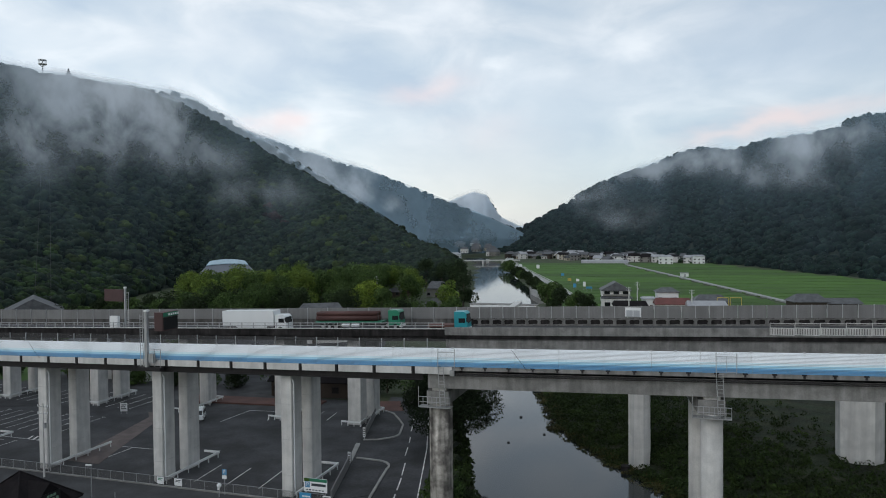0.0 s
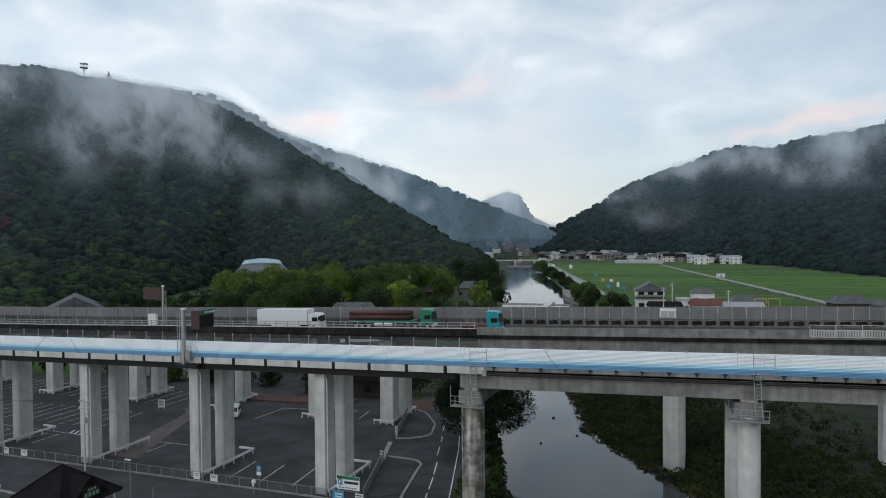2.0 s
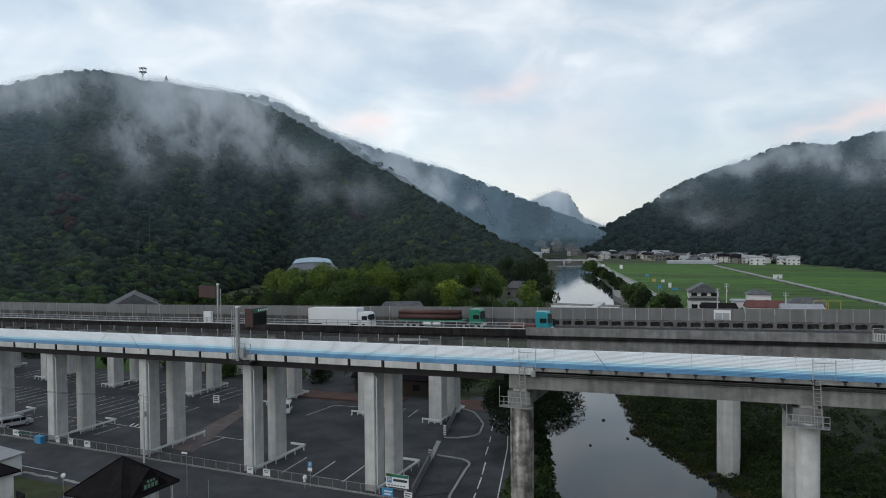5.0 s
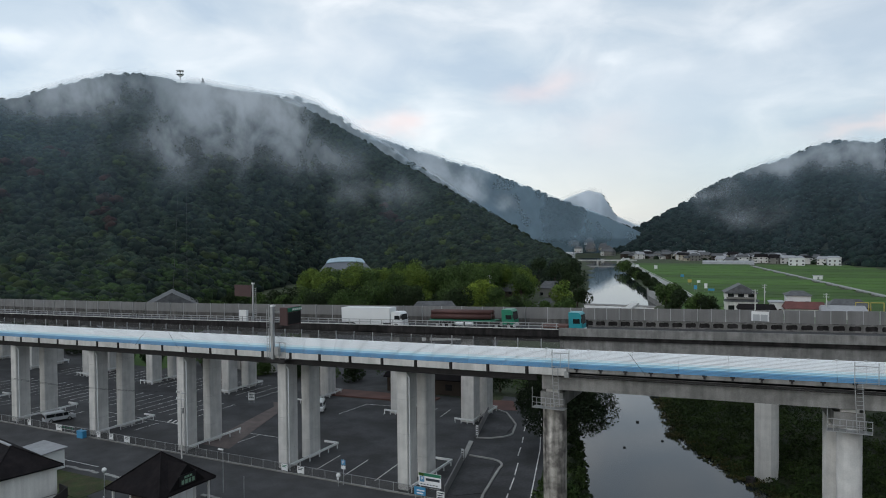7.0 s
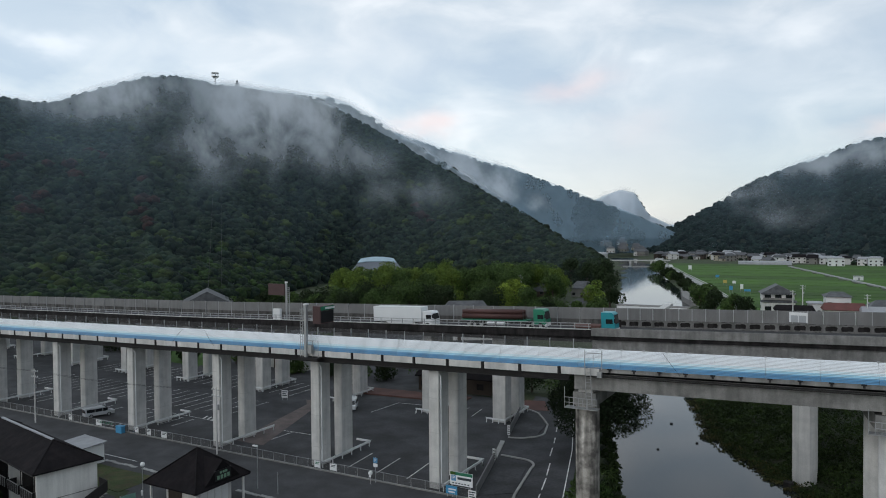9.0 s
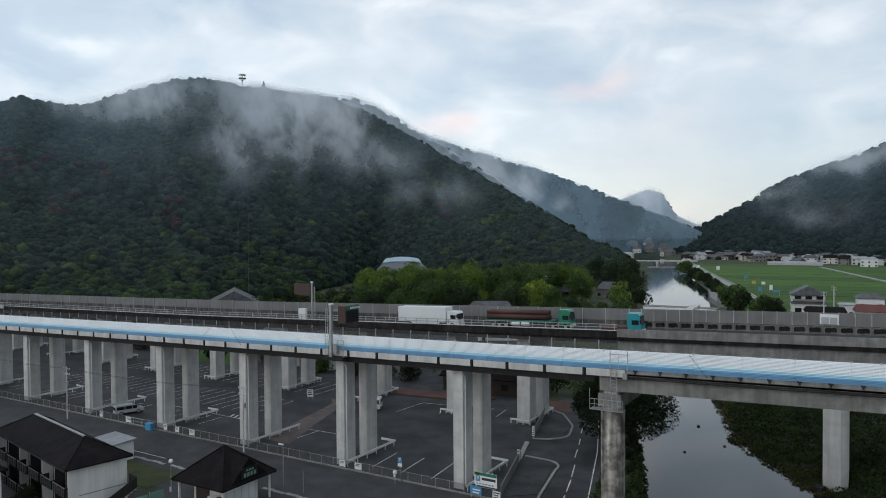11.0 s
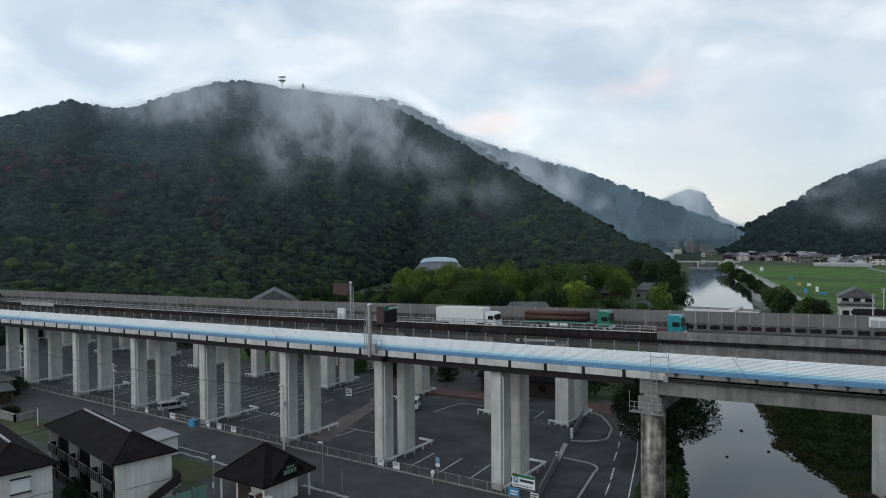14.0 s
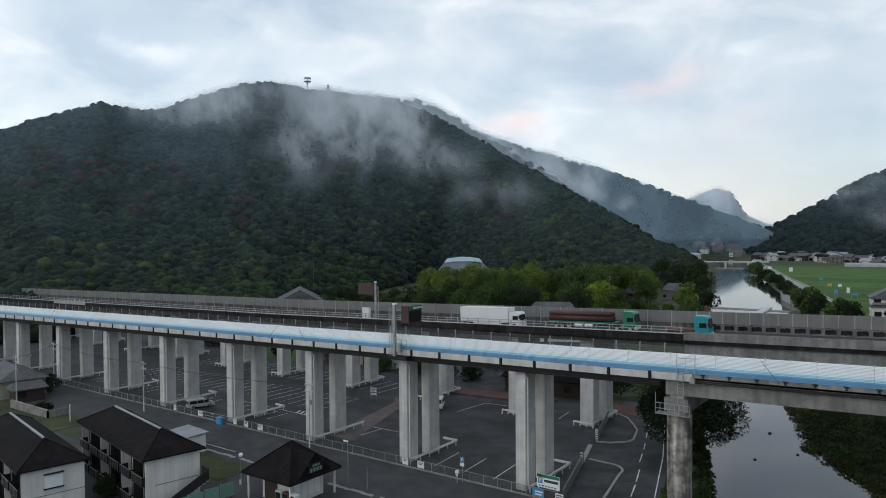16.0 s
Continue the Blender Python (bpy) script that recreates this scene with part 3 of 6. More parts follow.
for x in (-43.55, -61.8, -80.15, -99.05, -118.45, -137.85, -157.0, -175.7, -194.6, -213.5, -232.4):
    bent = thing("pier", "pair of tall grey concrete piers with a drain pipe", "pier", group="piers of the near viaduct")
    for y in (73.9, 78.9):
        top = grade_a(x) - 3.62
        col = part("column", Shape().chamfered(x, x + 1.4, y, y + 2.45, -0.5, top, 0.07), CONCRETE, bent)
        for z in np.arange(2.6, top - 1, 4.2):
            part("formwork_joint", Shape().chamfered(x - 0.004, x + 1.404, y - 0.004, y + 2.454, z, z + 0.04, 0.07), CONCRETE_SEAM, col)
        part("bearing", Shape().box(x + 0.2, x + 1.2, y + 0.5, y + 1.9, top, top + 0.2), STEEL_DARK, col, "dark steel bearing")
    part("drain_pipe", Shape().tube((x + 1.51, 74.3, 0.4), (x + 1.51, 74.3, top - 0.9), 0.09).tube((x + 1.51, 74.3, top - 0.9), (x + 1.0, 73.75, top + 0.3), 0.09), WHITE, bent, "pale plastic drain pipe")
    rail_guard(x + 2.15, 73.4, 84.5, x != -80.15)

PIER_STAINED = material("rain_blackened_concrete", (0.34, 0.32, 0.29), 0.9, 0.2, 1, 0.2, streak=0.7, second=(0.10, 0.092, 0.085))
# river pier with its inspection platform
for px, wide in ((-23.95, 1.28), (4.1, 1.05)):
    pier = thing("river_pier", "round stained concrete river pier with an inspection cage", "pier", group="river piers")
    g = grade_a(px)
    base_z = -4.2
    cap_z = g - 6.3
    part("column", Shape().tube((px, 74.6, base_z), (px, 74.6, cap_z), wide, n=28), PIER_STAINED if px < 0 else CONCRETE, pier, "rain-streaked round column", True)
    if px > 0:
        part("column", Shape().tube((px - 1.0, 80.0, base_z), (px - 1.0, 80.0, cap_z), wide, n=28), CONCRETE, pier, "round concrete column", True)
    part("cap_beam", Shape().prism([(px - 1.3, 73.6), (px + 1.2, 73.6), (px + 1.2, 81.2), (px - 2.2, 81.2)], cap_z, g - 4.9), CONCRETE_DIRTY, pier, "weathered concrete cap beam")
    part("bearing_block", Shape().chamfered(px - 0.8, px + 0.8, 73.9, 75.4, g - 4.9, g - (3.65 if px < 0 else 4.51), 0.08), CONCRETE, pier)
    z = cap_z - 0.1
    part("platform", Shape().box(px - 1.9, px + 1.7, 72.5, 73.55, z - 0.08, z), GALV, pier, "steel grating platform")
    cage = part("cage_rail", Shape().beam((px - 1.9, 72.52, z + 1.1), (px + 1.7, 72.52, z + 1.1), 0.06, 0.06).beam((px - 1.9, 72.52, z + 0.55), (px + 1.7, 72.52, z + 0.55), 0.05, 0.05), GALV, pier, "grey pipe rail")
    for k in range(8):
        xx = px - 1.87 + 3.54 * k / 7
        part("baluster", Shape().beam((xx, 72.52, z), (xx, 72.52, z + (2.2 if k == 0 else 1.1)), 0.05, 0.05), GALV, cage)
    lad = part("ladder", Shape().beam((px + 0.5, 72.75, z), (px + 0.3, 72.75, g - 2.0), 0.07, 0.07).beam((px + 1.1, 72.75, z), (px + 0.9, 72.75, g - 2.0), 0.07, 0.07), GALV, pier, "steel access ladder")
    for k in range(12):
        zz = z + 0.3 + k * 0.36
        part("rung", Shape().beam((px + 0.45, 72.75, zz), (px + 1.0, 72.75, zz), 0.04, 0.04), GALV, lad)
solid("junction_box", Shape().chamfered(-22.3, -21.8, 72.6, 72.95, grade_a(-22) - 3.0, grade_a(-22) - 2.4, 0.04), GALV, "small grey junction box on the girder", "junction box")

# road sign gantry on the near viaduct
BROWN = material("brown_sign_steel", (0.075, 0.042, 0.042), 0.6, 0.15, 1, 0.05)
BLACK = material("black_display", (0.012, 0.012, 0.013), 0.35, 0.2, 1, 0.02)
GREEN_SIGN = material("green_sign", (0.02, 0.16, 0.09), 0.5, 0.1, 1, 0.02)
gx, g = -61.5, grade_a(-61.5)
gantry = thing("sign_gantry", "grey steel gantry post carrying a dark message sign", "road sign")
part("post", Shape().chamfered(gx - 0.05, gx + 0.4, 72.3, 72.75, g - 3.2, g + 3.9, 0.05), GALV, gantry)
part("bracket", Shape().chamfered(gx - 0.9, gx + 2.3, 72.2, 73.1, g - 3.3, g - 2.95, 0.05), STEEL_DARK, gantry, "dark steel bracket")
part("lamp", Shape().chamfered(gx + 0.0, gx + 0.5, 72.2, 72.8, g + 3.9, g + 4.1, 0.05), WHITE, gantry, "white cap lamp")
lad = part("ladder", Shape().beam((gx - 0.75, 72.5, g - 2.9), (gx - 0.75, 72.5, g + 3.5), 0.06, 0.06).beam((gx - 0.35, 72.5, g - 2.9), (gx - 0.35, 72.5, g + 3.5), 0.06, 0.06), GALV, gantry)
for k in range(16):
    part("rung", Shape().beam((gx - 0.75, 72.5, g - 2.7 + 0.4 * k), (gx - 0.35, 72.5, g - 2.7 + 0.4 * k), 0.05, 0.05), GALV, lad)
part("cabinet", Shape().chamfered(gx + 0.55, gx + 1.25, 72.3, 72.8, g - 2.4, g - 1.3, 0.05), GALV, gantry, "pale grey control cabinet")
fr = Shape()
for a, b in (((1.3, -2.9), (1.3, -0.7)), ((2.2, -2.9), (2.2, -0.7)), ((0.6, -0.7), (2.2, -0.7)), ((1.3, -1.8), (2.2, -1.8))):
    fr.beam((gx + a[0], 72.5, g + a[1]), (gx + b[0], 72.5, g + b[1]), 0.06, 0.06)
part("cage", fr, GALV, gantry)
part("sign_box", Shape().chamfered(gx + 0.9, gx + 2.2, 73.0, 75.9, g + 1.45, g + 3.75, 0.08), BROWN, gantry, "brown steel sign box")
part("display", Shape().box(gx + 2.2, gx + 2.26, 73.15, 75.75, g + 1.6, g + 3.1), BLACK, gantry, "black message display")
hd = part("header", Shape().box(gx + 2.2, gx + 2.26, 73.1, 75.8, g + 3.2, g + 3.7), GREEN_SIGN, gantry, "green header strip with white marks")
for k in range(5):
    part("mark", Shape().box(gx + 2.262, gx + 2.27, 74.0 + 0.42 * k, 74.28 + 0.42 * k, g + 3.32, g + 3.58), WHITE, hd)
part("arm", Shape().beam((gx + 0.3, 72.6, g + 1.9), (gx + 1.0, 73.4, g + 1.9), 0.15, 0.15).beam((gx + 0.3, 72.6, g + 3.2), (gx + 1.0, 73.4, g + 3.2), 0.15, 0.15), GALV, gantry)

# ---- the far viaduct ----
far_viaduct = thing("viaduct_far", "second road viaduct with a tall grey sound wall", "viaduct", kind="structure")
BJ = -32.5
for nm, sec, x0, x1, mat, txt in (
        ("deck", [(103.4, -2.5), (116, -2.5), (116, -1.96), (103.4, -1.96)], -420, 200, CONCRETE_DARK, "streaked concrete deck with shade in its dark colour"),
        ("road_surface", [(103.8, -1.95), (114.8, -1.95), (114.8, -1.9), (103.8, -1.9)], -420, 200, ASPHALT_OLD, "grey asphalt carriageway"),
        ("edge_beam", [(103.2, -2.1), (103.4, -2.1), (103.4, -1.0), (103.2, -1.0)], -420, BJ, CONCRETE_DARK, "streaked edge beam with shade in its dark colour"),
        ("coping", [(103.15, -0.99), (103.45, -0.99), (103.45, -0.88), (103.15, -0.88)], -420, BJ, CONCRETE, "pale concrete coping"),
        ("girder", [(103.6, -2.9), (115.5, -2.9), (115.5, -2.51), (103.6, -2.51)], -420, BJ, STEEL_DARK, "dark steel girder"),
        ("edge_beam", [(103.15, -1.9), (103.4, -1.9), (103.4, -0.72), (103.15, -0.72)], BJ + 0.1, 200, CONCRETE_DIRTY, "weathered concrete edge beam"),
        ("girder", [(103.7, -4.4), (115.5, -4.4), (115.5, -2.51), (103.7, -2.51)], BJ + 0.1, 200, CONCRETE_DIRTY, "weathered concrete box girder")):
    part(nm, Shape().sweep(sec, steps(x0, x1), grade_b), mat, far_viaduct, txt)
rail_b = thing("edge_railing", "grey steel railing along the far viaduct", "railing", kind="structure")
for z in (0.0, -0.42):
    part("rail", Shape().sweep([(103.25, z - 0.1), (103.33, z - 0.1), (103.33, z), (103.25, z)], steps(-420, BJ), grade_b), GALV, rail_b)
rp = Shape().box(-0.05, 0.05, 103.2, 103.32, -0.9, 0.02).mesh("rail_post", GALV)
for i in range(112):
    x = BJ - 0.3 - 2.2 * i
    o = part("rail_post", rp, None, rail_b)
    o.location = (x, 0, grade_b(x))
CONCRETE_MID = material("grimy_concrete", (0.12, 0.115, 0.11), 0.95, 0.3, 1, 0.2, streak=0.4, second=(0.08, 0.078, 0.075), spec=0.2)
CONCRETE_BLOCK = material("grey_cast_concrete", (0.19, 0.185, 0.18), 0.9, 0.2, 1, 0.2, streak=0.25, second=(0.14, 0.137, 0.13))
# sound wall panels on their posts
wall_b = thing("sound_wall", "tall grey ribbed sound wall with steel posts", "sound wall", kind="structure")
WALL_STEP = 4.0


def wall_panel(ribs):
    s = Shape().box(0.08, WALL_STEP - 0.08, 115.02, 115.12, -0.75, 1.15)
    if ribs:
        for i in range(14):
            xx = 0.2 + 0.26 * i
            s.box(xx, xx + 0.1, 114.97, 115.02, -0.7, 1.1)
    else:
        for i in range(6):
            s.box(0.08, WALL_STEP - 0.08, 114.99, 115.02, -0.7 + 0.31 * i, -0.48 + 0.31 * i)
    return s.mesh("wall_panel", GREY_PANEL)


PLAIN, RIBBED = wall_panel(False), wall_panel(True)
WP = Shape().box(-0.05, 0.05, 114.9, 115.1, -1.9, 1.2).mesh("wall_post", GALV)
for i in range(92):
    x = -290 + WALL_STEP * i
    o = part("wall_panel", RIBBED if x > BJ - 2 else PLAIN, None, wall_b)
    o.location, o.rotation_euler = (x, 0, grade_b(x)), (0, -math.atan((grade_b(x + 4) - grade_b(x)) / 4), 0)
    for k in (0, 2) if x > BJ - 2 else (0,):
        o = part("wall_post", WP, None, wall_b)
        o.location = (x + k, 0, grade_b(x + k))
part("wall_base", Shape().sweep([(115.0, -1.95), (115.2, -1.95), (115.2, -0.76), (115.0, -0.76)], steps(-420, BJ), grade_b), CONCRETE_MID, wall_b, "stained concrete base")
# right of the joint the recesses between blocks get their shade from a near-black base
part("wall_base", Shape().sweep([(115.0, -1.95), (115.2, -1.95), (115.2, -0.76), (115.0, -0.76)], steps(BJ, 200), grade_b), CONCRETE_DARK, wall_b, "concrete base with recess shade in its colour")
BLOCK = Shape().add([(a, b, c) for b in (114.78, 115.0) for a, c in ((-0.3, -1.9), (0.3, -1.9), (0.22, -1.2), (0.4, -0.98), (-0.4, -0.98), (-0.22, -1.2))], [(0, 1, 2, 5), (5, 2, 3, 4), (11, 8, 7, 6), (10, 9, 8, 11), (0, 6, 7, 1), (1, 7, 8, 2), (2, 8, 9, 3), (3, 9, 10, 4), (4, 10, 11, 5), (5, 11, 6, 0)])
BLOCK = BLOCK.box(-1.0, 1.0, 114.78, 115.0, -0.98, -0.78).box(-1.0, 1.0, 114.8, 115.0, -1.9, -1.68).box(-0.18, 0.18, 114.7, 114.9, -0.86, -0.7).mesh("base_block", CONCRETE_BLOCK)
for i in range(72):
    x = BJ + 2.5 + 2.0 * i
    o = part("base_block", BLOCK, None, wall_b)
    o.location = (x, 0, grade_b(x))
# baluster fences on the near edge
BAL = Shape()
for k in range(10):
    BAL.box(0.12 + 0.3 * k, 0.28 + 0.3 * k, 103.05, 103.13, -1.55, -0.65)
BAL.box(0, 3, 103.03, 103.15, -0.72, -0.6).box(0, 3, 103.03, 103.15, -1.6, -1.5).box(0.0, 0.08, 103.05, 103.13, -1.6, 0.0).box(0, 3, 103.05, 103.12, -0.06, 0.02)
BAL = BAL.mesh("baluster_panel", CONCRETE)
bal = thing("baluster_fence", "pale fence of upright balusters on the viaduct edge", "fence", kind="structure")
for x in [12.9 + 3 * i for i in range(8)] + [-219 + 3 * i for i in range(6)]:
    o = part("baluster_panel", BAL, None, bal)
    o.location = (x, 0, grade_b(x))
for x in (-49.6, -63, -82, -101.6, -122.5, -142.5, -162, -182, -202, -222):
    bent = thing("pier", "pair of grey concrete piers under the far viaduct", "pier", group="piers of the far viaduct")
    for y in (105.0, 110.6):
        part("column", Shape().chamfered(x, x + (2.3 if x == -49.6 else 1.9), y, y + 2.5, -0.5, grade_b(x) - 2.9, 0.07), CONCRETE, bent)
    rail_guard(x + 2.6, 104.2, 114.0)
    g = thing("guard_rail", "low white steel rail before a pier", "guard rail", group="guard rails round piers")
    part("rail", Shape().box(x - 0.8, x + 2.6, 104.1, 104.25, 0.6, 0.85), WHITE, g)
    for k in range(4):
        part("post", Shape().box(x - 0.75 + 1.08 * k, x - 0.65 + 1.08 * k, 104.12, 104.22, 0, 0.6), WHITE, g)
for x0, x1, y in ((-5.45, -2.5, 104.0), (22.0, 27.2, 105.0)):
    pier = thing("river_pier", "smooth grey concrete pier standing in the river", "pier", group="river piers")
    c = (x1 - x0) * 0.28
    part("column", Shape().prism([(x0 + c, y), (x1 - c, y), (x1, y + c), (x1, y + 6 - c), (x1 - c, y + 6), (x0 + c, y + 6), (x0, y + 6 - c), (x0, y + c)], -4.2, grade_b(x0) - 4.4), CONCRETE, pier)
# brown sign on the far viaduct
sx, g = -93.8, grade_b(-93.8)
sign = thing("road_sign", "brown-backed road sign on a steel lattice post", "road sign")
part("post", Shape().beam((sx, 105.6, g - 1.9), (sx, 105.6, g + 5.9), 0.28, 0.28), GALV, sign)
part("board", Shape().chamfered(sx - 4.6, sx - 0.4, 105.5, 105.8, g + 3.5, g + 5.7, 0.06), BROWN, sign, "brown sign back")
lt = part("ladder", Shape().beam((sx + 0.7, 105.6, g - 1.2), (sx + 0.7, 105.6, g + 5.2), 0.08, 0.08), GALV, sign)
for k in range(16):
    part("rung", Shape().beam((sx, 105.6, g - 0.9 + 0.4 * k), (sx + 0.7, 105.6, g - 0.9 + 0.4 * k), 0.06, 0.06), GALV, lt)
part("cap", Shape().chamfered(sx - 0.25, sx + 0.25, 105.4, 105.8, g + 5.9, g + 6.2, 0.05), WHITE, sign)
cab = thing("control_cabinet", "white control cabinet on the viaduct", "cabinet", (sx - 1.3, 104.4, g - 1.9))
part("body", Shape().chamfered(-0.9, 0.9, -0.3, 0.3, 0, 2.9, 0.04), WHITE, cab)
part("door", Shape().box(0.03, 0.8, -0.33, -0.3, 0.15, 2.05), WHITE, cab)
part("door", Shape().box(-0.8, -0.03, -0.33, -0.3, 0.15, 2.05), WHITE, cab)
TIN_GREY = material("pale_grey_door", (0.42, 0.44, 0.46), 0.5, 0.1, 1, 0.03)
gate = thing("wall_gate", "white double service door in the sound wall", "door", (-6.4, 114.8, grade_b(-6.4) - 0.35))
part("frame", Shape().box(0, 2.4, -0.03, 0.05, -0.1, 1.35), WHITE, gate)
for k in (0.2, 1.25):
    part("leaf", Shape().box(k, k + 0.95, -0.07, -0.03, -0.1, 0.9), TIN_GREY, gate)


# ---- car park, street, lawns ----
PINK = material("pinkish_paving", (0.15, 0.12, 0.115), 0.85, 0.2, 1, 0.1, second=(0.12, 0.10, 0.095))
BRICK_RED = material("red_brick_paving", (0.12, 0.06, 0.05), 0.85, 0.2, 1, 0.1)
KERB = material("kerb_stone", (0.33, 0.33, 0.32), 0.85, 0.2, 1, 0.1)
BLUE_BOARD = material("blue_board", (0.06, 0.28, 0.50), 0.5, 0.1, 1, 0.02)
GLASS = material("dark_glass", (0.015, 0.018, 0.02), 0.08, 0.1, 1, 0.0, spec=0.6)
RUBBER = material("rubber", (0.02, 0.02, 0.02), 0.8, 0.1, 1, 0.05)
LAWN = material("lawn", (0.042, 0.062, 0.018), 0.9, 0.4, 0.8, 0.5, second=(0.062, 0.058, 0.026), dist=0.2)
slab("path", [(-79, 77.5), (-73.8, 77.5), (-81, 97.3), (-83, 103), (-87, 103), (-84.4, 100)], 0.06, PINK, "pinkish paved footpath between two car parks", "path")
slab("paving", [(-86, 111), (-60, 113.5), (-60, 118), (-88, 116)], 0.30, BRICK_RED, "red brick paved terrace", "pavement", 0.4)
slab("paving_corner", [(-50, 114), (-43.8, 115.5), (-47, 122), (-54, 120)], 0.07, BRICK_RED, "red brick paving at the street corner", "pavement")
slab("forecourt", [(-70, 47), (-30, 47), (-30, 61), (-90, 61), (-90, 56), (-75, 56)], 0.03, ASPHALT_OLD, "worn asphalt forecourt", "pavement")
slab("yard", [(-135, 20), (-60, 20), (-70, 47), (-75, 54), (-135, 54)], 0.02, ASPHALT, "dark asphalt yard round the flats", "pavement")
slab("verge", [(-87, 56), (-76, 55), (-76, 60.8), (-89, 60.8)], 0.06, LAWN, "small rough lawn by the street", "lawn")
slab("verge", [(-128, 56), (-117, 54), (-117, 61), (-130, 61)], 0.06, LAWN, "small bright green lawn", "lawn")
slab("lawn_far", [(-152, 119), (-132, 118), (-132, 130), (-158, 133)], 0.05, RICE, "bright lawn behind the far viaduct", "lawn")


def stripe(name, a, b, w, mat=PAINT_WHITE, label="white painted line on asphalt", z=0.042, group="painted lines"):
    a, b = Vector((*a, 0)), Vector((*b, 0))
    s = (b - a).normalized().cross(Vector((0, 0, 1))) * (w / 2)
    return solid(name, Shape().prism([(p.x, p.y) for p in (a - s, b - s, b + s, a + s)], z - 0.008, z), mat, label, "road marking", "structure", group=group)


# stalls of the right-hand car park
for i in range(8):
    x = -47.6 - 4.6 * i if i < 3 else None
    if x:
        stripe("parking_line", (x, 75.2), (x - 0.6, 81.8), 0.13)
stripe("parking_line", (-77.4, 85), (-71.2, 85.1), 0.13)
stripe("parking_line", (-74.6, 85), (-74.9, 79.8), 0.13)
stripe("parking_line", (-70.8, 100.8), (-70.2, 108.7), 0.13)
stripe("parking_line", (-70.3, 108.7), (-61.6, 109.8), 0.15)
for x in (-56.6, -54.1):
    stripe("parking_line", (x, 106.4), (x - 0.6, 111.4), 0.12)
stripe("parking_line", (-63.5, 103.5), (-64.8, 106.0), 0.12)
# stalls of the left-hand car park
for row, (y0, y1) in enumerate(((78.5, 83.0), (88, 93), (93.2, 98), (104, 109), (109.2, 114))):
    for i in range(24):
        x = -92 - 2.6 * i
        if row == 0 and i % 7 in (0, 6):
            continue
        stripe("stall_line", (x, y0), (x, y1), 0.11)
        stripe("stall_end", (x - 0.35, y1), (x + 0.35, y1), 0.11)
for k in range(4):
    stripe("stall_line", (-90.5 - 1.0 * k, 84.2), (-91.2 - 1.0 * k, 85.8), 0.35, label="painted lettering on asphalt")
stripe("parking_line", (-88.5, 84), (-111, 84.8), 0.12)
# street by the river: centre dashes and edge line
for a, b in (((-31.2, 79.5), (-32.2, 83.6)), ((-32.5, 84.6), (-33.8, 89.3)), ((-34.9, 92.2), (-35.9, 96.0)), ((-36.5, 98.2), (-37.3, 100.9)), ((-38.3, 104), (-39.2, 107.2)), ((-40.1, 110), (-40.9, 113)), ((-30.0, 74.5), (-30.9, 78.2))):
    stripe("centre_dash", a, b, 0.16, group="centre line dashes")
stripe("edge_line", (-27.2, 75), (-33.0, 96), 0.14)
stripe("edge_line", (-33.0, 96), (-38.5, 113), 0.14)


def kerb(name, pts, w=0.3, h=0.16, mat=KERB):
    s = thing(name, "pale stone kerb edging a traffic island", "kerb", kind="structure")
    for a, b in zip(pts, pts[1:]):
        part("kerb_stone", Shape().beam((*a, h / 2 + 0.03), (*b, h / 2 + 0.03), w, h), mat, s)
    return s


def arc(cx, cy, r, a0, a1, n=10):
    return [(cx + r * math.cos(radians(a0 + (a1 - a0) * i / n)), cy + r * math.sin(radians(a0 + (a1 - a0) * i / n))) for i in range(n + 1)]


kerb("kerb", [(-41.0, 89.4)] + arc(-38.0, 86.4, 2.8, 80, -5, 8) + [(-33.4, 76.5), (-32.4, 73)])
kerb("kerb", [(-43.6, 97.6), (-41.6, 98.2)] + arc(-42.4, 101.5, 3.0, -60, 20, 6) + [(-40.8, 107), (-42.4, 109.6), (-44.8, 113.2), (-48.5, 115.6)])
slab("island", [(-41.2, 89), (-36, 86.5), (-33.6, 77), (-37.2, 74)], 0.12, ASPHALT, "raised dark asphalt traffic island", "traffic island")
slab("island", [(-44, 97.6), (-40, 100), (-41, 107), (-45.2, 113), (-48, 113.5)], 0.12, ASPHALT, "raised dark asphalt traffic island", "traffic island")
# low wall fence beside the islands
wallf = thing("lot_fence", "grey panel fence at the car park entrance", "fence", kind="structure")
part("panel", Shape().prism([(-37.3, 74.0), (-37.15, 74.0), (-41.0, 87.8), (-41.15, 87.8)], 0.03, 1.3), GREY_PANEL, wallf)
part("panel", Shape().prism([(-43.9, 98.6), (-43.75, 98.6), (-47.5, 112), (-47.65, 112)], 0.03, 1.3), GREY_PANEL, wallf)
part("kerb_stone", Shape().prism([(-41.6, 88), (-41.0, 88), (-43.2, 95.6), (-43.9, 95.6)], 0.02, 0.15), KERB, wallf)
for k, (bx, by) in enumerate(((-40.6, 86.2), (-43.6, 97.9))):
    b = thing("marker_board", "striped white marker board at the car park entrance", "sign", (bx, by, 0), group="marker boards")
    part("board", Shape().box(-0.2, 0.2, -0.03, 0.03, 0.4, 1.9), WHITE, b)
    part("post", Shape().box(-0.04, 0.04, 0.03, 0.1, 0, 1.7), GALV, b)
    for q in range(4):
        part("bar", Shape().box(-0.16, 0.16, -0.036, -0.03, 0.55 + 0.33 * q, 0.67 + 0.33 * q), STEEL_DARK, b)

# street fence along the car park
fence = thing("street_fence", "rusty grey mesh fence between street and car park", "fence", kind="structure")
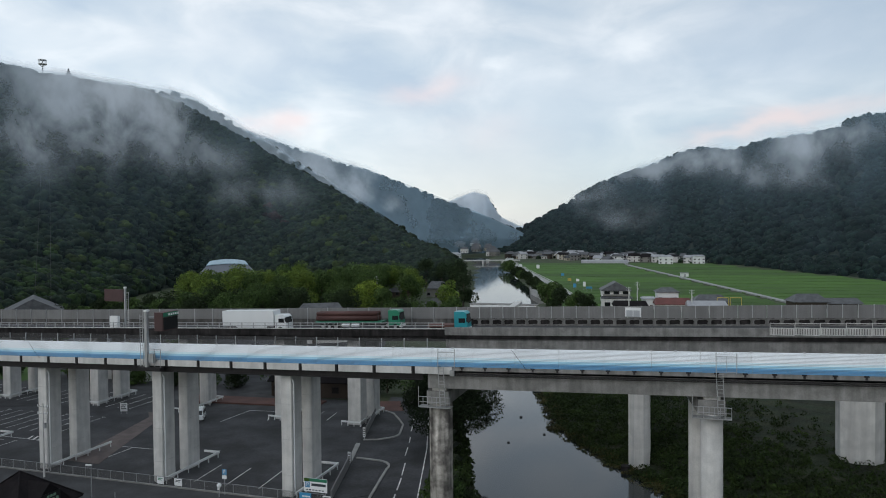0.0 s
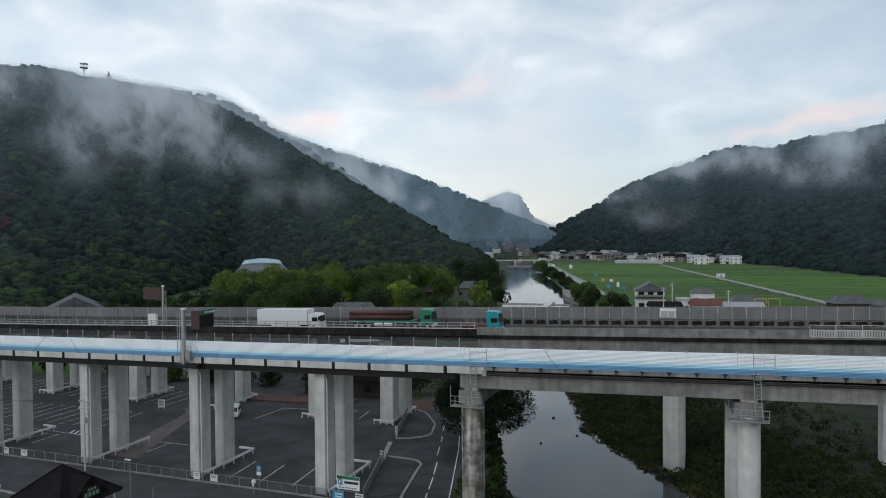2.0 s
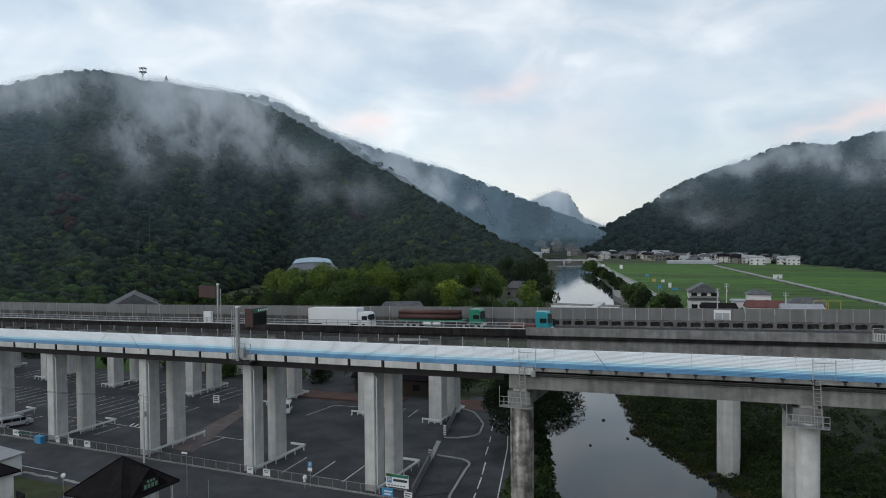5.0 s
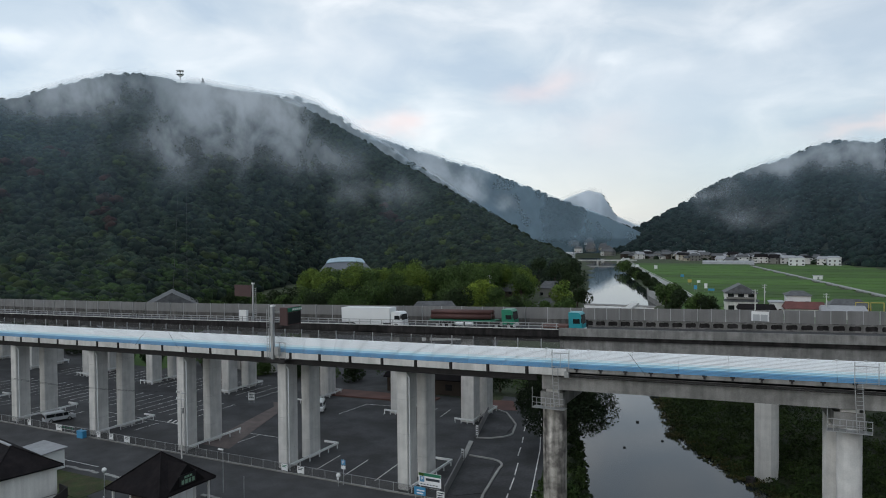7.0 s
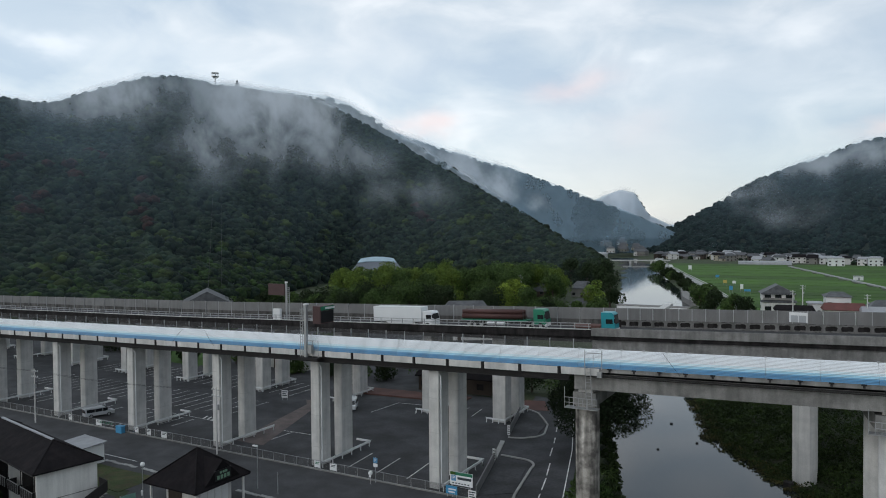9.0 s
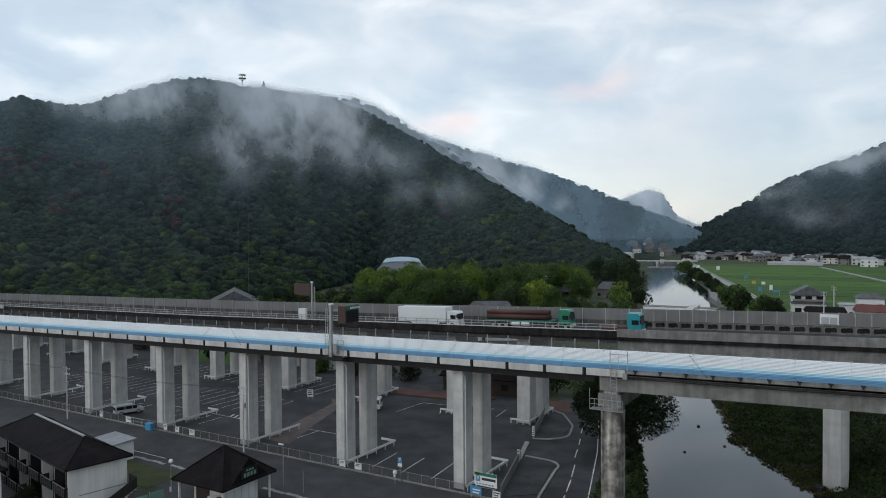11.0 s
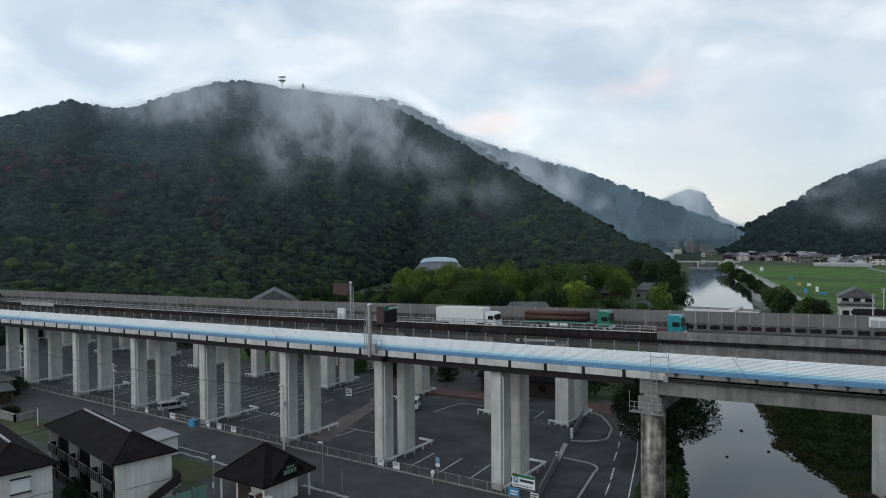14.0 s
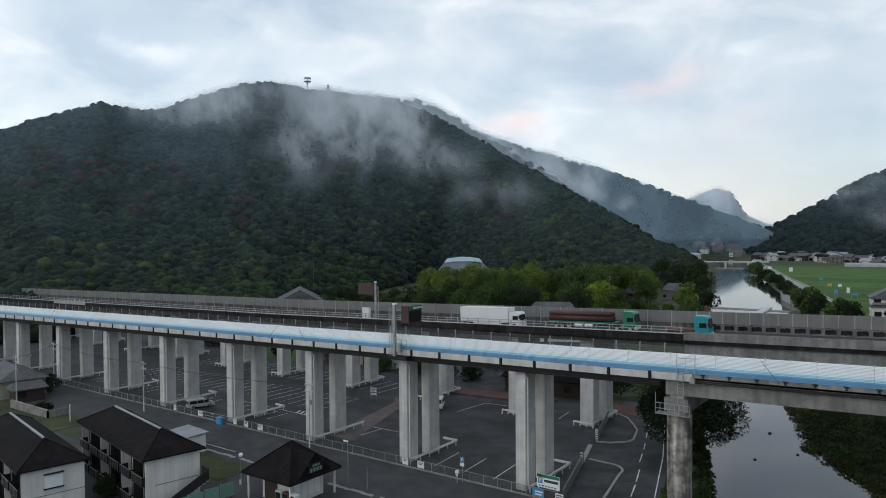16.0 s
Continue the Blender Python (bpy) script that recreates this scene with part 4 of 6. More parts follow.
fpost = Shape().tube((0, 0, 0), (0, 0, 1.25), 0.035, n=6).mesh("fence_post", GALV)
for i in range(76):
    x = -37.5 - 2.0 * i
    o = part("fence_post", fpost, None, fence)
    o.location = (x, 72.85, 0)
for z in (0.15, 1.22):
    part("fence_rail", Shape().beam((-37.5, 72.85, z), (-188, 72.85, z), 0.04, 0.04), GALV, fence)
part("mesh", Shape().box(-188, -37.5, 72.84, 72.86, 0.1, 1.2), MESH_GREY, fence)
part("fence_foot", Shape().box(-188, -37.5, 72.7, 73.0, 0, 0.14), CONCRETE_DIRTY, fence, "low concrete footing")


def board(x, y, z0, w, h, mat, label, turn=0.0, group="", name="notice_board"):
    b = thing(name, label, "sign", (x, y, 0), turn, group=group)
    part("panel", Shape().chamfered(-w / 2, w / 2, -0.03, 0.03, z0, z0 + h, 0.015), mat, b)
    for s in (-1, 1):
        part("post", Shape().box(s * w * 0.4 - 0.03, s * w * 0.4 + 0.03, 0.03, 0.09, 0, z0 + h * 0.9), GALV, b)
    return b


def bars(b, rows, mat, x0, x1, z0, z1, y=-0.036):
    """Plain bars in place of small lettering."""
    for r in range(rows):
        za = z1 - (z1 - z0) * (r + 0.8) / rows
        part("bar", Shape().box(x0, x1 - 0.15 * (r % 2), y, y + 0.008, za, za + (z1 - z0) / rows * 0.5), mat, b)


DARK_INK = material("dark_ink", (0.03, 0.04, 0.05), 0.6, 0.1, 1, 0)
for bx, w, mat in ((-59.8, 1.0, WHITE), (-57.2, 1.1, WHITE), (-92.6, 0.9, WHITE), (-95.4, 0.8, WHITE), (-89.2, 1.2, WHITE), (-104.6, 1.4, WHITE), (-112, 0.8, WHITE)):
    b = board(bx, 72.7, 0.35, w, 0.85, mat, "small white notice board on the street fence", 0, "fence notice boards")
    bars(b, 2, GREEN_SIGN if bx == -59.8 else DARK_INK, -w * 0.35, w * 0.35, 0.75, 1.12)
b = board(-90.2, 100.7, 0.5, 1.2, 1.4, WHITE, "white notice board in the car park", 20)
bars(b, 3, DARK_INK, -0.45, 0.45, 0.8, 1.8)
b = board(-83.0, 109.2, 0.3, 1.6, 1.4, WHITE, "white notice board before the brick terrace", 20)
bars(b, 3, DARK_INK, -0.6, 0.6, 0.5, 1.6)
b = board(-38.4, 72.5, 1.55, 2.95, 1.55, WHITE, "white and green parking sign board on posts")
part("header", Shape().box(-1.45, 1.45, -0.04, -0.03, 2.72, 3.08), GREEN_SIGN, b, "green header strip")
part("corner", Shape().box(-1.45, -0.75, -0.046, -0.04, 2.72, 3.08), RICE, b, "lime green corner")
part("blue_square", Shape().box(-1.3, -0.7, -0.04, -0.03, 2.02, 2.68), PANEL_BLUE, b)
bars(b, 1, DARK_INK, -0.5, 1.3, 2.1, 2.7)
for q in range(6):
    part("bar", Shape().box(-1.2 + 0.4 * q, -0.95 + 0.4 * q, -0.04, -0.03, 1.7, 1.82), DARK_INK, b)


def letter(text, parent, size, at, mat):
    """Readable lettering, turned into a mesh."""
    cu = bpy.data.curves.new("letter", "FONT")
    cu.body, cu.size, cu.extrude, cu.align_x, cu.align_y = text, size, 0.004, "CENTER", "CENTER"
    tmp = bpy.data.objects.new("letter", cu)
    me = bpy.data.meshes.new_from_object(tmp)
    bpy.data.objects.remove(tmp)
    me.materials.clear()
    me.materials.append(mat)
    o = part("lettering", me, mat, parent)
    o.matrix_local = pose(*at, 90, 0, 0)
    return o


letter("P", b, 0.62, (-1.0, -0.05, 2.35), WHITE)
b = board(-39.6, 72.3, 0.45, 1.5, 0.95, BLUE_BOARD, "small blue notice board under the parking sign")
bars(b, 2, WHITE, -0.4, 0.6, 0.55, 1.2)
b = board(-36.9, 72.3, 0.4, 1.0, 0.9, WHITE, "small white notice board with dark print")
bars(b, 3, DARK_INK, -0.4, 0.4, 0.45, 1.25)
ps = thing("parking_sign", "blue parking sign on a thin grey pole", "sign", (-50.3, 72.3, 0))
part("pole", Shape().tube((0, 0, 0), (0, 0, 3.2), 0.04, n=8), GALV, ps)
part("plate", Shape().chamfered(-0.32, 0.32, -0.06, -0.04, 2.5, 3.15, 0.01), PANEL_BLUE, ps)
part("plate", Shape().chamfered(-0.32, 0.32, -0.06, -0.04, 2.0, 2.42, 0.01), WHITE, ps)
letter("P", ps, 0.55, (0, -0.065, 2.82), WHITE)
blue = thing("blue_bin", "bright blue plastic bin at the fence", "bin", (-98.6, 72.2, 0))
part("body", Shape().chamfered(-0.7, 0.7, -0.4, 0.4, 0, 1.0, 0.1), BLUE_BOARD, blue)
part("lid", Shape().chamfered(-0.74, 0.74, -0.44, 0.44, 1.0, 1.1, 0.1), BLUE_BOARD, blue)
gt = thing("entrance_gate", "low green-plated steel gate in the fence", "gate", (-102.5, 72.6, 0))
for z in (0.3, 0.75, 1.25):
    part("rail", Shape().beam((-1.8, 0, z), (1.8, 0, z), 0.05, 0.05), GALV, gt)
for q in range(5):
    part("plate", Shape().box(-1.5 + 0.65 * q, -1.2 + 0.65 * q, -0.05, -0.03, 0.85 + 0.1 * (q % 2), 1.05 + 0.1 * (q % 2)), GREEN_SIGN, gt)


# ---- vehicles ----
def wheel(parent, x, y, r=0.32, w=0.22):
    t = part("tyre", Shape().tube((x, y - w / 2, r), (x, y + w / 2, r), r, n=18), RUBBER, parent)
    part("rim", Shape().tube((x, y - w / 2 - 0.01, r), (x, y + w / 2 + 0.01, r), r * 0.6, n=12), GALV, t)


def car(at, turn, length, width, height, paint, label, nose=0.9, category="car"):
    """A van: side profile carried across, narrowed towards the roof."""
    c = thing("parked_van", label, category, at, turn)
    L, hw = length / 2, width / 2
    prof = [(-L, 0.35), (L, 0.35), (L, height * 0.5), (L - nose * 0.35, height * 0.55), (L - nose, height * 0.93), (L - nose - 0.25, height), (-L + 0.2, height), (-L, height * 0.9)]
    s = Shape()
    n = len(prof)
    vs = [(x, -hw + (0.13 if z > height * 0.6 else 0), z) for x, z in prof] + [(x, hw - (0.13 if z > height * 0.6 else 0), z) for x, z in prof]
    s.add(vs, [tuple(range(n - 1, -1, -1)), tuple(range(n, 2 * n))] + [(i, (i + 1) % n, n + (i + 1) % n, n + i) for i in range(n)])
    part("body", s, paint, c)
    for sd in (-1, 1):
        y = sd * (hw - 0.05)
        for a, b in ((-L + 0.25, -L + length * 0.32), (-L + length * 0.34, -L + length * 0.58), (-L + length * 0.6, L - nose * 0.75)):
            part("window", Shape().box(a, b, y - 0.03, y + 0.03, height * 0.56, height * 0.88), GLASS, c)
        for wx in (-L + length * 0.2, L - length * 0.2):
            wheel(c, wx, sd * (hw - 0.1))
        part("headlight", Shape().box(L - 0.05, L + 0.02, sd * hw * 0.7 - 0.15, sd * hw * 0.7 + 0.15, 0.62, 0.8), WHITE, c)
        part("tail_light", Shape().box(-L - 0.02, -L + 0.03, sd * hw * 0.85 - 0.08, sd * hw * 0.85 + 0.08, 0.8, 1.2), BRICK_RED, c)
    part("windscreen", Shape().add([(L - nose * 0.33, -hw + 0.15, height * 0.57), (L - nose * 0.33, hw - 0.15, height * 0.57), (L - nose * 0.95, hw - 0.2, height * 0.91), (L - nose * 0.95, -hw + 0.2, height * 0.91), (L - nose * 0.4, 0, height * 0.5)], [(0, 1, 2, 3)]), GLASS, c)
    part("rear_window", Shape().box(-L - 0.02, -L + 0.02, -hw * 0.7, hw * 0.7, height * 0.56, height * 0.85), GLASS, c)
    part("bumper", Shape().chamfered(L - 0.1, L + 0.06, -hw, hw, 0.3, 0.55, 0.04), paint, c)
    return c


SILVER = material("silver_paint", (0.45, 0.47, 0.49), 0.35, 0.05, 1, 0.0)
VAN_WHITE = material("white_car_paint", (0.75, 0.77, 0.78), 0.3, 0.04, 1, 0.0)
car((-75.0, 101.2, 0.03), -62, 3.4, 1.48, 1.9, VAN_WHITE, "small white box van parked on the asphalt", 0.55)
car((-111.0, 77.2, 0.03), 70, 4.7, 1.75, 1.65, SILVER, "silver minivan parked beside a pier", 1.5)


def truck_wheels(parent, xs_, y=1.05):
    for x in xs_:
        for sd in (-1, 1):
            wheel(parent, x, sd * y, 0.48, 0.35)


TEAL = material("teal_cab_paint", (0.02, 0.27, 0.32), 0.35, 0.06, 1, 0)
CAB_GREEN = material("green_cab_paint", (0.02, 0.20, 0.12), 0.35, 0.06, 1, 0)
RUST = material("rust_brown_steel", (0.075, 0.032, 0.028), 0.6, 0.2, 1, 0.05)


def cab(parent, x, paint, high=2.9):
    s = Shape()
    prof = [(x, 0.6), (x + 2.1, 0.6), (x + 2.1, 1.5), (x + 1.9, high - 0.3), (x + 1.6, high), (x, high)]
    n = len(prof)
    s.add([(a, -1.15, z) for a, z in prof] + [(a, 1.15, z) for a, z in prof], [tuple(range(n - 1, -1, -1)), tuple(range(n, 2 * n))] + [(i, (i + 1) % n, n + (i + 1) % n, n + i) for i in range(n)])
    c = part("cab", s, paint, parent)
    part("side_window", Shape().box(x + 0.7, x + 1.75, -1.17, -1.14, 1.6, 2.3), GLASS, c)
    part("windscreen", Shape().add([(x + 2.1, -1.0, 1.55), (x + 2.1, 1.0, 1.55), (x + 1.94, 1.0, high - 0.4), (x + 1.94, -1.0, high - 0.4), (x + 2.12, -1.0, 1.55), (x + 2.12, 1.0, 1.55), (x + 1.96, 1.0, high - 0.4), (x + 1.96, -1.0, high - 0.4)], [(4, 5, 6, 7), (0, 1, 5, 4)]), GLASS, c)
    part("bumper", Shape().chamfered(x + 1.9, x + 2.2, -1.15, 1.15, 0.4, 0.85, 0.05), WHITE, c)
    part("mirror", Shape().box(x + 2.0, x + 2.2, -1.4, -1.2, 1.8, 2.4), STEEL_DARK, c)


def deck_z(x):
    return grade_b(x) - 1.9


slope = -math.degrees(math.atan(0.0285))
t1 = thing("box_truck", "white box truck on the far viaduct", "truck")
t1.matrix_world = pose(-73.2, 106.6, deck_z(-73.2), 0, slope, 0)
part("box", Shape().chamfered(0, 10.0, -1.22, 1.22, 1.0, 3.6, 0.06), VAN_WHITE, t1)
part("chassis", Shape().box(0.3, 12, -0.5, 0.5, 0.6, 0.95), STEEL_DARK, t1)
part("skirt", Shape().box(2.6, 8.6, -1.2, -1.14, 0.5, 1.0), VAN_WHITE, t1)
cab(t1, 10.2, VAN_WHITE)
truck_wheels(t1, (1.5, 2.6, 11.2))
t2 = thing("flatbed_truck", "teal cab truck with a low red bed", "truck")
t2.matrix_world = pose(-36.0, 106.6, deck_z(-36.0), 0, slope, 0)
part("bed", Shape().chamfered(0, 4.4, -1.2, 1.2, 0.9, 1.3, 0.05), BRICK_RED, t2)
part("chassis", Shape().box(0.2, 5, -0.5, 0.5, 0.6, 0.9), STEEL_DARK, t2)
cab(t2, 4.5, TEAL, 3.3)
truck_wheels(t2, (1.2, 5.5))
t3 = thing("pipe_truck", "green trailer truck loaded with rust-brown pipes", "truck")
t3.matrix_world = pose(-57.4, 110.4, deck_z(-57.4), 0, slope, 0)
part("trailer_bed", Shape().chamfered(0, 12.2, -1.2, 1.2, 1.1, 1.35, 0.05), CAB_GREEN, t3)
for q in range(2):
    for w_ in range(2):
        part("pipe", Shape().tube((0.1, -0.6 + 1.15 * w_, 1.85 + 0.75 * q), (11.3, -0.6 + 1.15 * w_, 1.85 + 0.75 * q), 0.5 if q == 0 else 0.36, n=16), RUST, t3, "rust-brown steel pipe", True)
part("tank", Shape().tube((5.0, -1.15, 0.7), (6.4, -1.15, 0.7), 0.3, n=12), VAN_WHITE, t3)
part("tank", Shape().tube((6.8, -1.15, 0.7), (8.2, -1.15, 0.7), 0.3, n=12), VAN_WHITE, t3)
cab(t3, 13.4, CAB_GREEN, 3.2)
truck_wheels(t3, (1.4, 2.6, 3.8, 12.4, 14.6))


# ---- houses and flats ----
ROOF_DARK = material("dark_slate_roof", (0.0105, 0.0092, 0.0105), 0.9, 0.25, 1, 0.2, second=(0.015, 0.0125, 0.0135), spec=0.12, streak=0.2)
ROOF_GREY = material("grey_tile_roof", (0.07, 0.073, 0.08), 0.6, 0.2, 1, 0.15, second=(0.10, 0.104, 0.11))
ROOF_RED = material("dull_red_roof", (0.13, 0.045, 0.04), 0.7, 0.2, 1, 0.1)
PLASTER = material("pale_plaster", (0.68, 0.67, 0.65), 0.85, 0.08, 1, 0.05, streak=0.12)
CREAM = material("cream_plaster", (0.45, 0.41, 0.33), 0.85, 0.12, 1, 0.05, streak=0.15)
DARK_WOOD = material("dark_timber", (0.05, 0.038, 0.03), 0.8, 0.25, 1, 0.15)
FAR_WALL = material("dull_far_wall", (0.22, 0.215, 0.2), 0.85, 0.1, 1, 0.05)
TIN = material("grey_tin_roof", (0.32, 0.33, 0.35), 0.45, 0.12, 1, 0.05, streak=0.1)


def hip(s, lx, ly, z0, z1, ridge, over=0.0, thick=0.16):
    """A hipped (or, with ridge = lx, gabled) roof on a rectangle of half sizes lx, ly."""
    a, b = lx + over, ly + over
    low = [(-a, -b, z0), (a, -b, z0), (a, b, z0), (-a, b, z0)]
    s.add([(x, y, z - thick) for x, y, z in low] + low + [(-ridge, 0, z1), (ridge, 0, z1)],
          [(3, 2, 1, 0), (0, 1, 5, 4), (1, 2, 6, 5), (2, 3, 7, 6), (3, 0, 4, 7), (4, 5, 9, 8), (5, 6, 9), (6, 7, 8, 9), (7, 4, 8)])
    return s


def window(parent, x, y, z, w, h, face, frame_mat=None):
    """A framed pane on a wall; face is the wall's outward side: 'x' or 'y' with its sign."""
    sg = 1 if face[0] == "+" else -1
    fr = part("window", Shape().box(x - w / 2, x + w / 2, y, y + sg * 0.05, z, z + h) if face[1] == "y" else Shape().box(x, x + sg * 0.05, y - w / 2, y + w / 2, z, z + h), frame_mat or STEEL_DARK, parent)
    if face[1] == "y":
        part("pane", Shape().box(x - w / 2 + 0.06, x + w / 2 - 0.06, y + sg * 0.05, y + sg * 0.056, z + 0.06, z + h - 0.06), GLASS, fr)
    else:
        part("pane", Shape().box(x + sg * 0.05, x + sg * 0.056, y - w / 2 + 0.06, y + w / 2 - 0.06, z + 0.06, z + h - 0.06), GLASS, fr)
    return fr


def house(at, turn, lx, ly, eave, top, wall, roof, label, ridge=None, storeys=2, category="house", group="houses of the village"):
    """A plain house: walls, tiled roof, windows on the sides that face the valley, a door."""
    h = thing("house", label, category, at, turn, group=group)
    part("wall", Shape().box(-lx, lx, -ly, ly, -0.2, eave - 0.1), wall, h)
    r = lx if ridge is None else ridge
    part("roof", hip(Shape(), lx, ly, eave, top, r, 0.6), roof, h)
    if r >= lx:
        part("gable", Shape().add([(-lx, -ly, eave - 0.1), (-lx, ly, eave - 0.1), (-lx, 0, top - 0.3), (lx, -ly, eave - 0.1), (lx, ly, eave - 0.1), (lx, 0, top - 0.3)], [(0, 1, 2), (3, 5, 4), (0, 2, 5, 3), (1, 4, 5, 2), (0, 3, 4, 1)]), wall, h)
    for st in range(storeys):
        z = 0.9 + 2.8 * st
        for k in range(max(2, int(lx // 1.6))):
            x = -lx + 1.2 + (2 * lx - 2.4) * k / max(1, int(lx // 1.6) - 1 or 1)
            if st == 0 and k == 1:
                part("door", Shape().box(x - 0.5, x + 0.5, -ly - 0.06, -ly, 0, 2.05), DARK_WOOD, h)
            else:
                window(h, x, -ly, z, 1.4, 1.2, "-y")
        window(h, lx, 0, z, 1.3, 1.1, "+x")
    return h


def flats(cx, cy, turn, half, label, bays):
    """A two-storey block of flats with balconies on the long side."""
    f = thing("apartment_block", label, "apartment block", (cx, cy, 0), turn, group="blocks of flats by the street")
    lx, ly = half, 3.15
    part("wall", Shape().box(-lx, lx, -ly + 1.1, ly, -0.2, 6.0), PLASTER, f)
    part("end_wall", Shape().box(lx - 0.15, lx + 0.02, -ly, -ly + 1.1, 0, 6.0), PLASTER, f)
    part("end_wall", Shape().box(-lx - 0.02, -lx + 0.15, -ly, -ly + 1.1, 0, 6.0), PLASTER, f)
    part("wall_band", Shape().box(lx, lx + 0.03, -ly + 0.02, ly, 2.95, 3.03), CONCRETE_DIRTY, f)
    part("roof", hip(Shape(), lx, ly, 6.2, 8.35, lx - 3.6, 0.5), ROOF_DARK, f)
    part("ridge_cap", Shape().box(-lx + 3.6, lx - 3.6, -0.13, 0.13, 8.3, 8.44), TIN, f, "pale ridge cap")
    for s in (-1, 1):
        part("gutter", Shape().tube((-lx - 0.5, s * (ly + 0.5), 6.05), (lx + 0.5, s * (ly + 0.5), 6.05), 0.07, n=6), STEEL_DARK, f)
        for e in (-1, 1):
            part("hip_cap", Shape().tube((e * (lx - 3.6), 0, 8.36), (e * (lx + 0.5), s * (ly + 0.5), 6.22), 0.08, n=5), ROOF_DARK, f)
    part("floor_slab", Shape().box(-lx, lx, -ly, -ly + 1.1, 2.85, 3.0), CONCRETE_DIRTY, f)
    w = 2 * lx / bays
    for i in range(bays):
        x = -lx + w * (i + 0.5)
        for z in (0.05, 3.0):
            win = window(f, x, -ly + 1.1, z + 0.1, w * 0.55, 2.0, "-y", WHITE)
            bal = part("balcony", Shape().box(x - w * 0.42, x + w * 0.42, -ly - 0.35, -ly - 0.28, z + 0.05, z + 1.05).box(x - w * 0.42, x - w * 0.39, -ly - 0.3, -ly + 0.6, z + 0.05, z + 1.05).box(x + w * 0.39, x + w * 0.42, -ly - 0.3, -ly + 0.6, z + 0.05, z + 1.05), STEEL_DARK, f, "dark panelled balcony front")
            part("hand_rail", Shape().box(x - w * 0.43, x + w * 0.43, -ly - 0.36, -ly - 0.27, z + 1.07, z + 1.12), GALV, bal)
            for q in range(6):
                xx = x - w * 0.4 + w * 0.8 * q / 5
                part("upright", Shape().box(xx - 0.015, xx + 0.015, -ly - 0.37, -ly - 0.352, z + 0.05, z + 1.05), GALV, bal)
        part("party_wall", Shape().box(x + w / 2 - 0.06, x + w / 2 + 0.06, -ly, -ly + 1.1, 0, 6.0), PLASTER if i % 2 else STEEL_DARK, f)
        part("down_pipe", Shape().tube((x + w / 2 - 0.2, -ly - 0.08, 0), (x + w / 2 - 0.2, -ly - 0.08, 6.0), 0.05, n=6), STEEL_DARK, f)
        ac = part("air_conditioner", Shape().chamfered(x + w * 0.12, x + w * 0.36, -ly + 0.2, -ly + 0.5, 3.0, 3.6, 0.03), WHITE, f, "white air conditioner unit")
    return f


fa = flats(-83.9, 48.8, -11, 11.3, "two-storey white flats with dark hipped roof and balconies", 6)
part("stair_parapet", Shape().add([(11.4, 3.3, 3.0), (13.2, 3.3, 3.0), (13.2, 3.3, 4.1), (11.4, 3.3, 4.1), (11.4, 3.4, 3.0), (13.2, 3.4, 3.0), (13.2, 3.4, 4.1), (11.4, 3.4, 4.1)],
                                [(0, 1, 2, 3), (7, 6, 5, 4), (0, 4, 5, 1), (3, 2, 6, 7), (1, 5, 6, 2), (0, 3, 7, 4)]), STEEL_DARK, fa, "dark outside stair parapet")
part("stair_flight", Shape().add([(13.2, 3.3, 2.9), (13.2, 3.3, 4.1), (13.2, -2.6, -0.0), (13.2, -2.6, 1.1), (13.3, 3.3, 2.9), (13.3, 3.3, 4.1), (13.3, -2.6, -0.0), (13.3, -2.6, 1.1)],
                               [(0, 1, 3, 2), (6, 7, 5, 4), (1, 5, 7, 3), (0, 2, 6, 4), (0, 4, 5, 1), (2, 3, 7, 6)]), STEEL_DARK, fa, "dark outside stair flight")
for k in range(14):
    part("step", Shape().box(11.6, 13.2, -2.5 + 0.42 * k, -2.08 + 0.42 * k, 0.2 * k, 0.2 * k + 0.06), CONCRETE_DIRTY, fa)
fb = flats(-91.5, 39.0, -11, 11.6, "two-storey white flats with windows in the end wall", 6)
for z in (0.7, 3.75):
    wd = part("shutter", Shape().box(11.62, 11.7, -0.9, 0.9, z, z + 1.5), PANEL_WHITE, fb, "white shuttered window")
    part("hood", Shape().box(11.62, 11.95, -1.0, 1.0, z + 1.5, z + 1.6), STEEL_DARK, wd)
    part("sill", Shape().box(11.62, 11.85, -1.0, 1.0, z - 0.12, z), STEEL_DARK, wd)

# tea-house like hut with a pyramid roof
hut = thing("roadside_hut", "small hut with dark pyramid roof and a signboard gable", "hut", (-64.5, 57.0, 0.03))
part("wall", Shape().box(-2.4, 2.6, -2.4, 2.6, 0, 3.1), PLASTER, hut)
part("roof", hip(Shape(), 3.7, 3.6, 3.1, 6.5, 0.05, 0.5), ROOF_DARK, hut)
for e, f in ((1, 1), (1, -1), (-1, 1), (-1, -1)):
    part("hip_cap", Shape().tube((0, 0, 6.52), (e * 4.2, f * 4.1, 3.12), 0.09, n=6), ROOF_DARK, hut)
    part("post", Shape().box(e * 3.6 - 0.1, e * 3.6 + 0.1, f * 3.5 - 0.1, f * 3.5 + 0.1, 0, 3.05), PLASTER, hut, "pale timber post")
part("dormer", Shape().add([(1.2, -2.6, 3.3), (1.2, 2.6, 3.3), (0.6, 0, 5.7), (4.0, -2.6, 3.3), (4.0, 2.6, 3.3), (4.0, 0, 5.7)], [(0, 1, 2), (3, 5, 4), (0, 2, 5, 3), (1, 4, 5, 2), (0, 3, 4, 1)]), ROOF_DARK, hut, "dark gable facing the street")
SIGN_MARK = material("pale_green_lettering", (0.20, 0.34, 0.24), 0.5, 0.05, 1, 0.02)
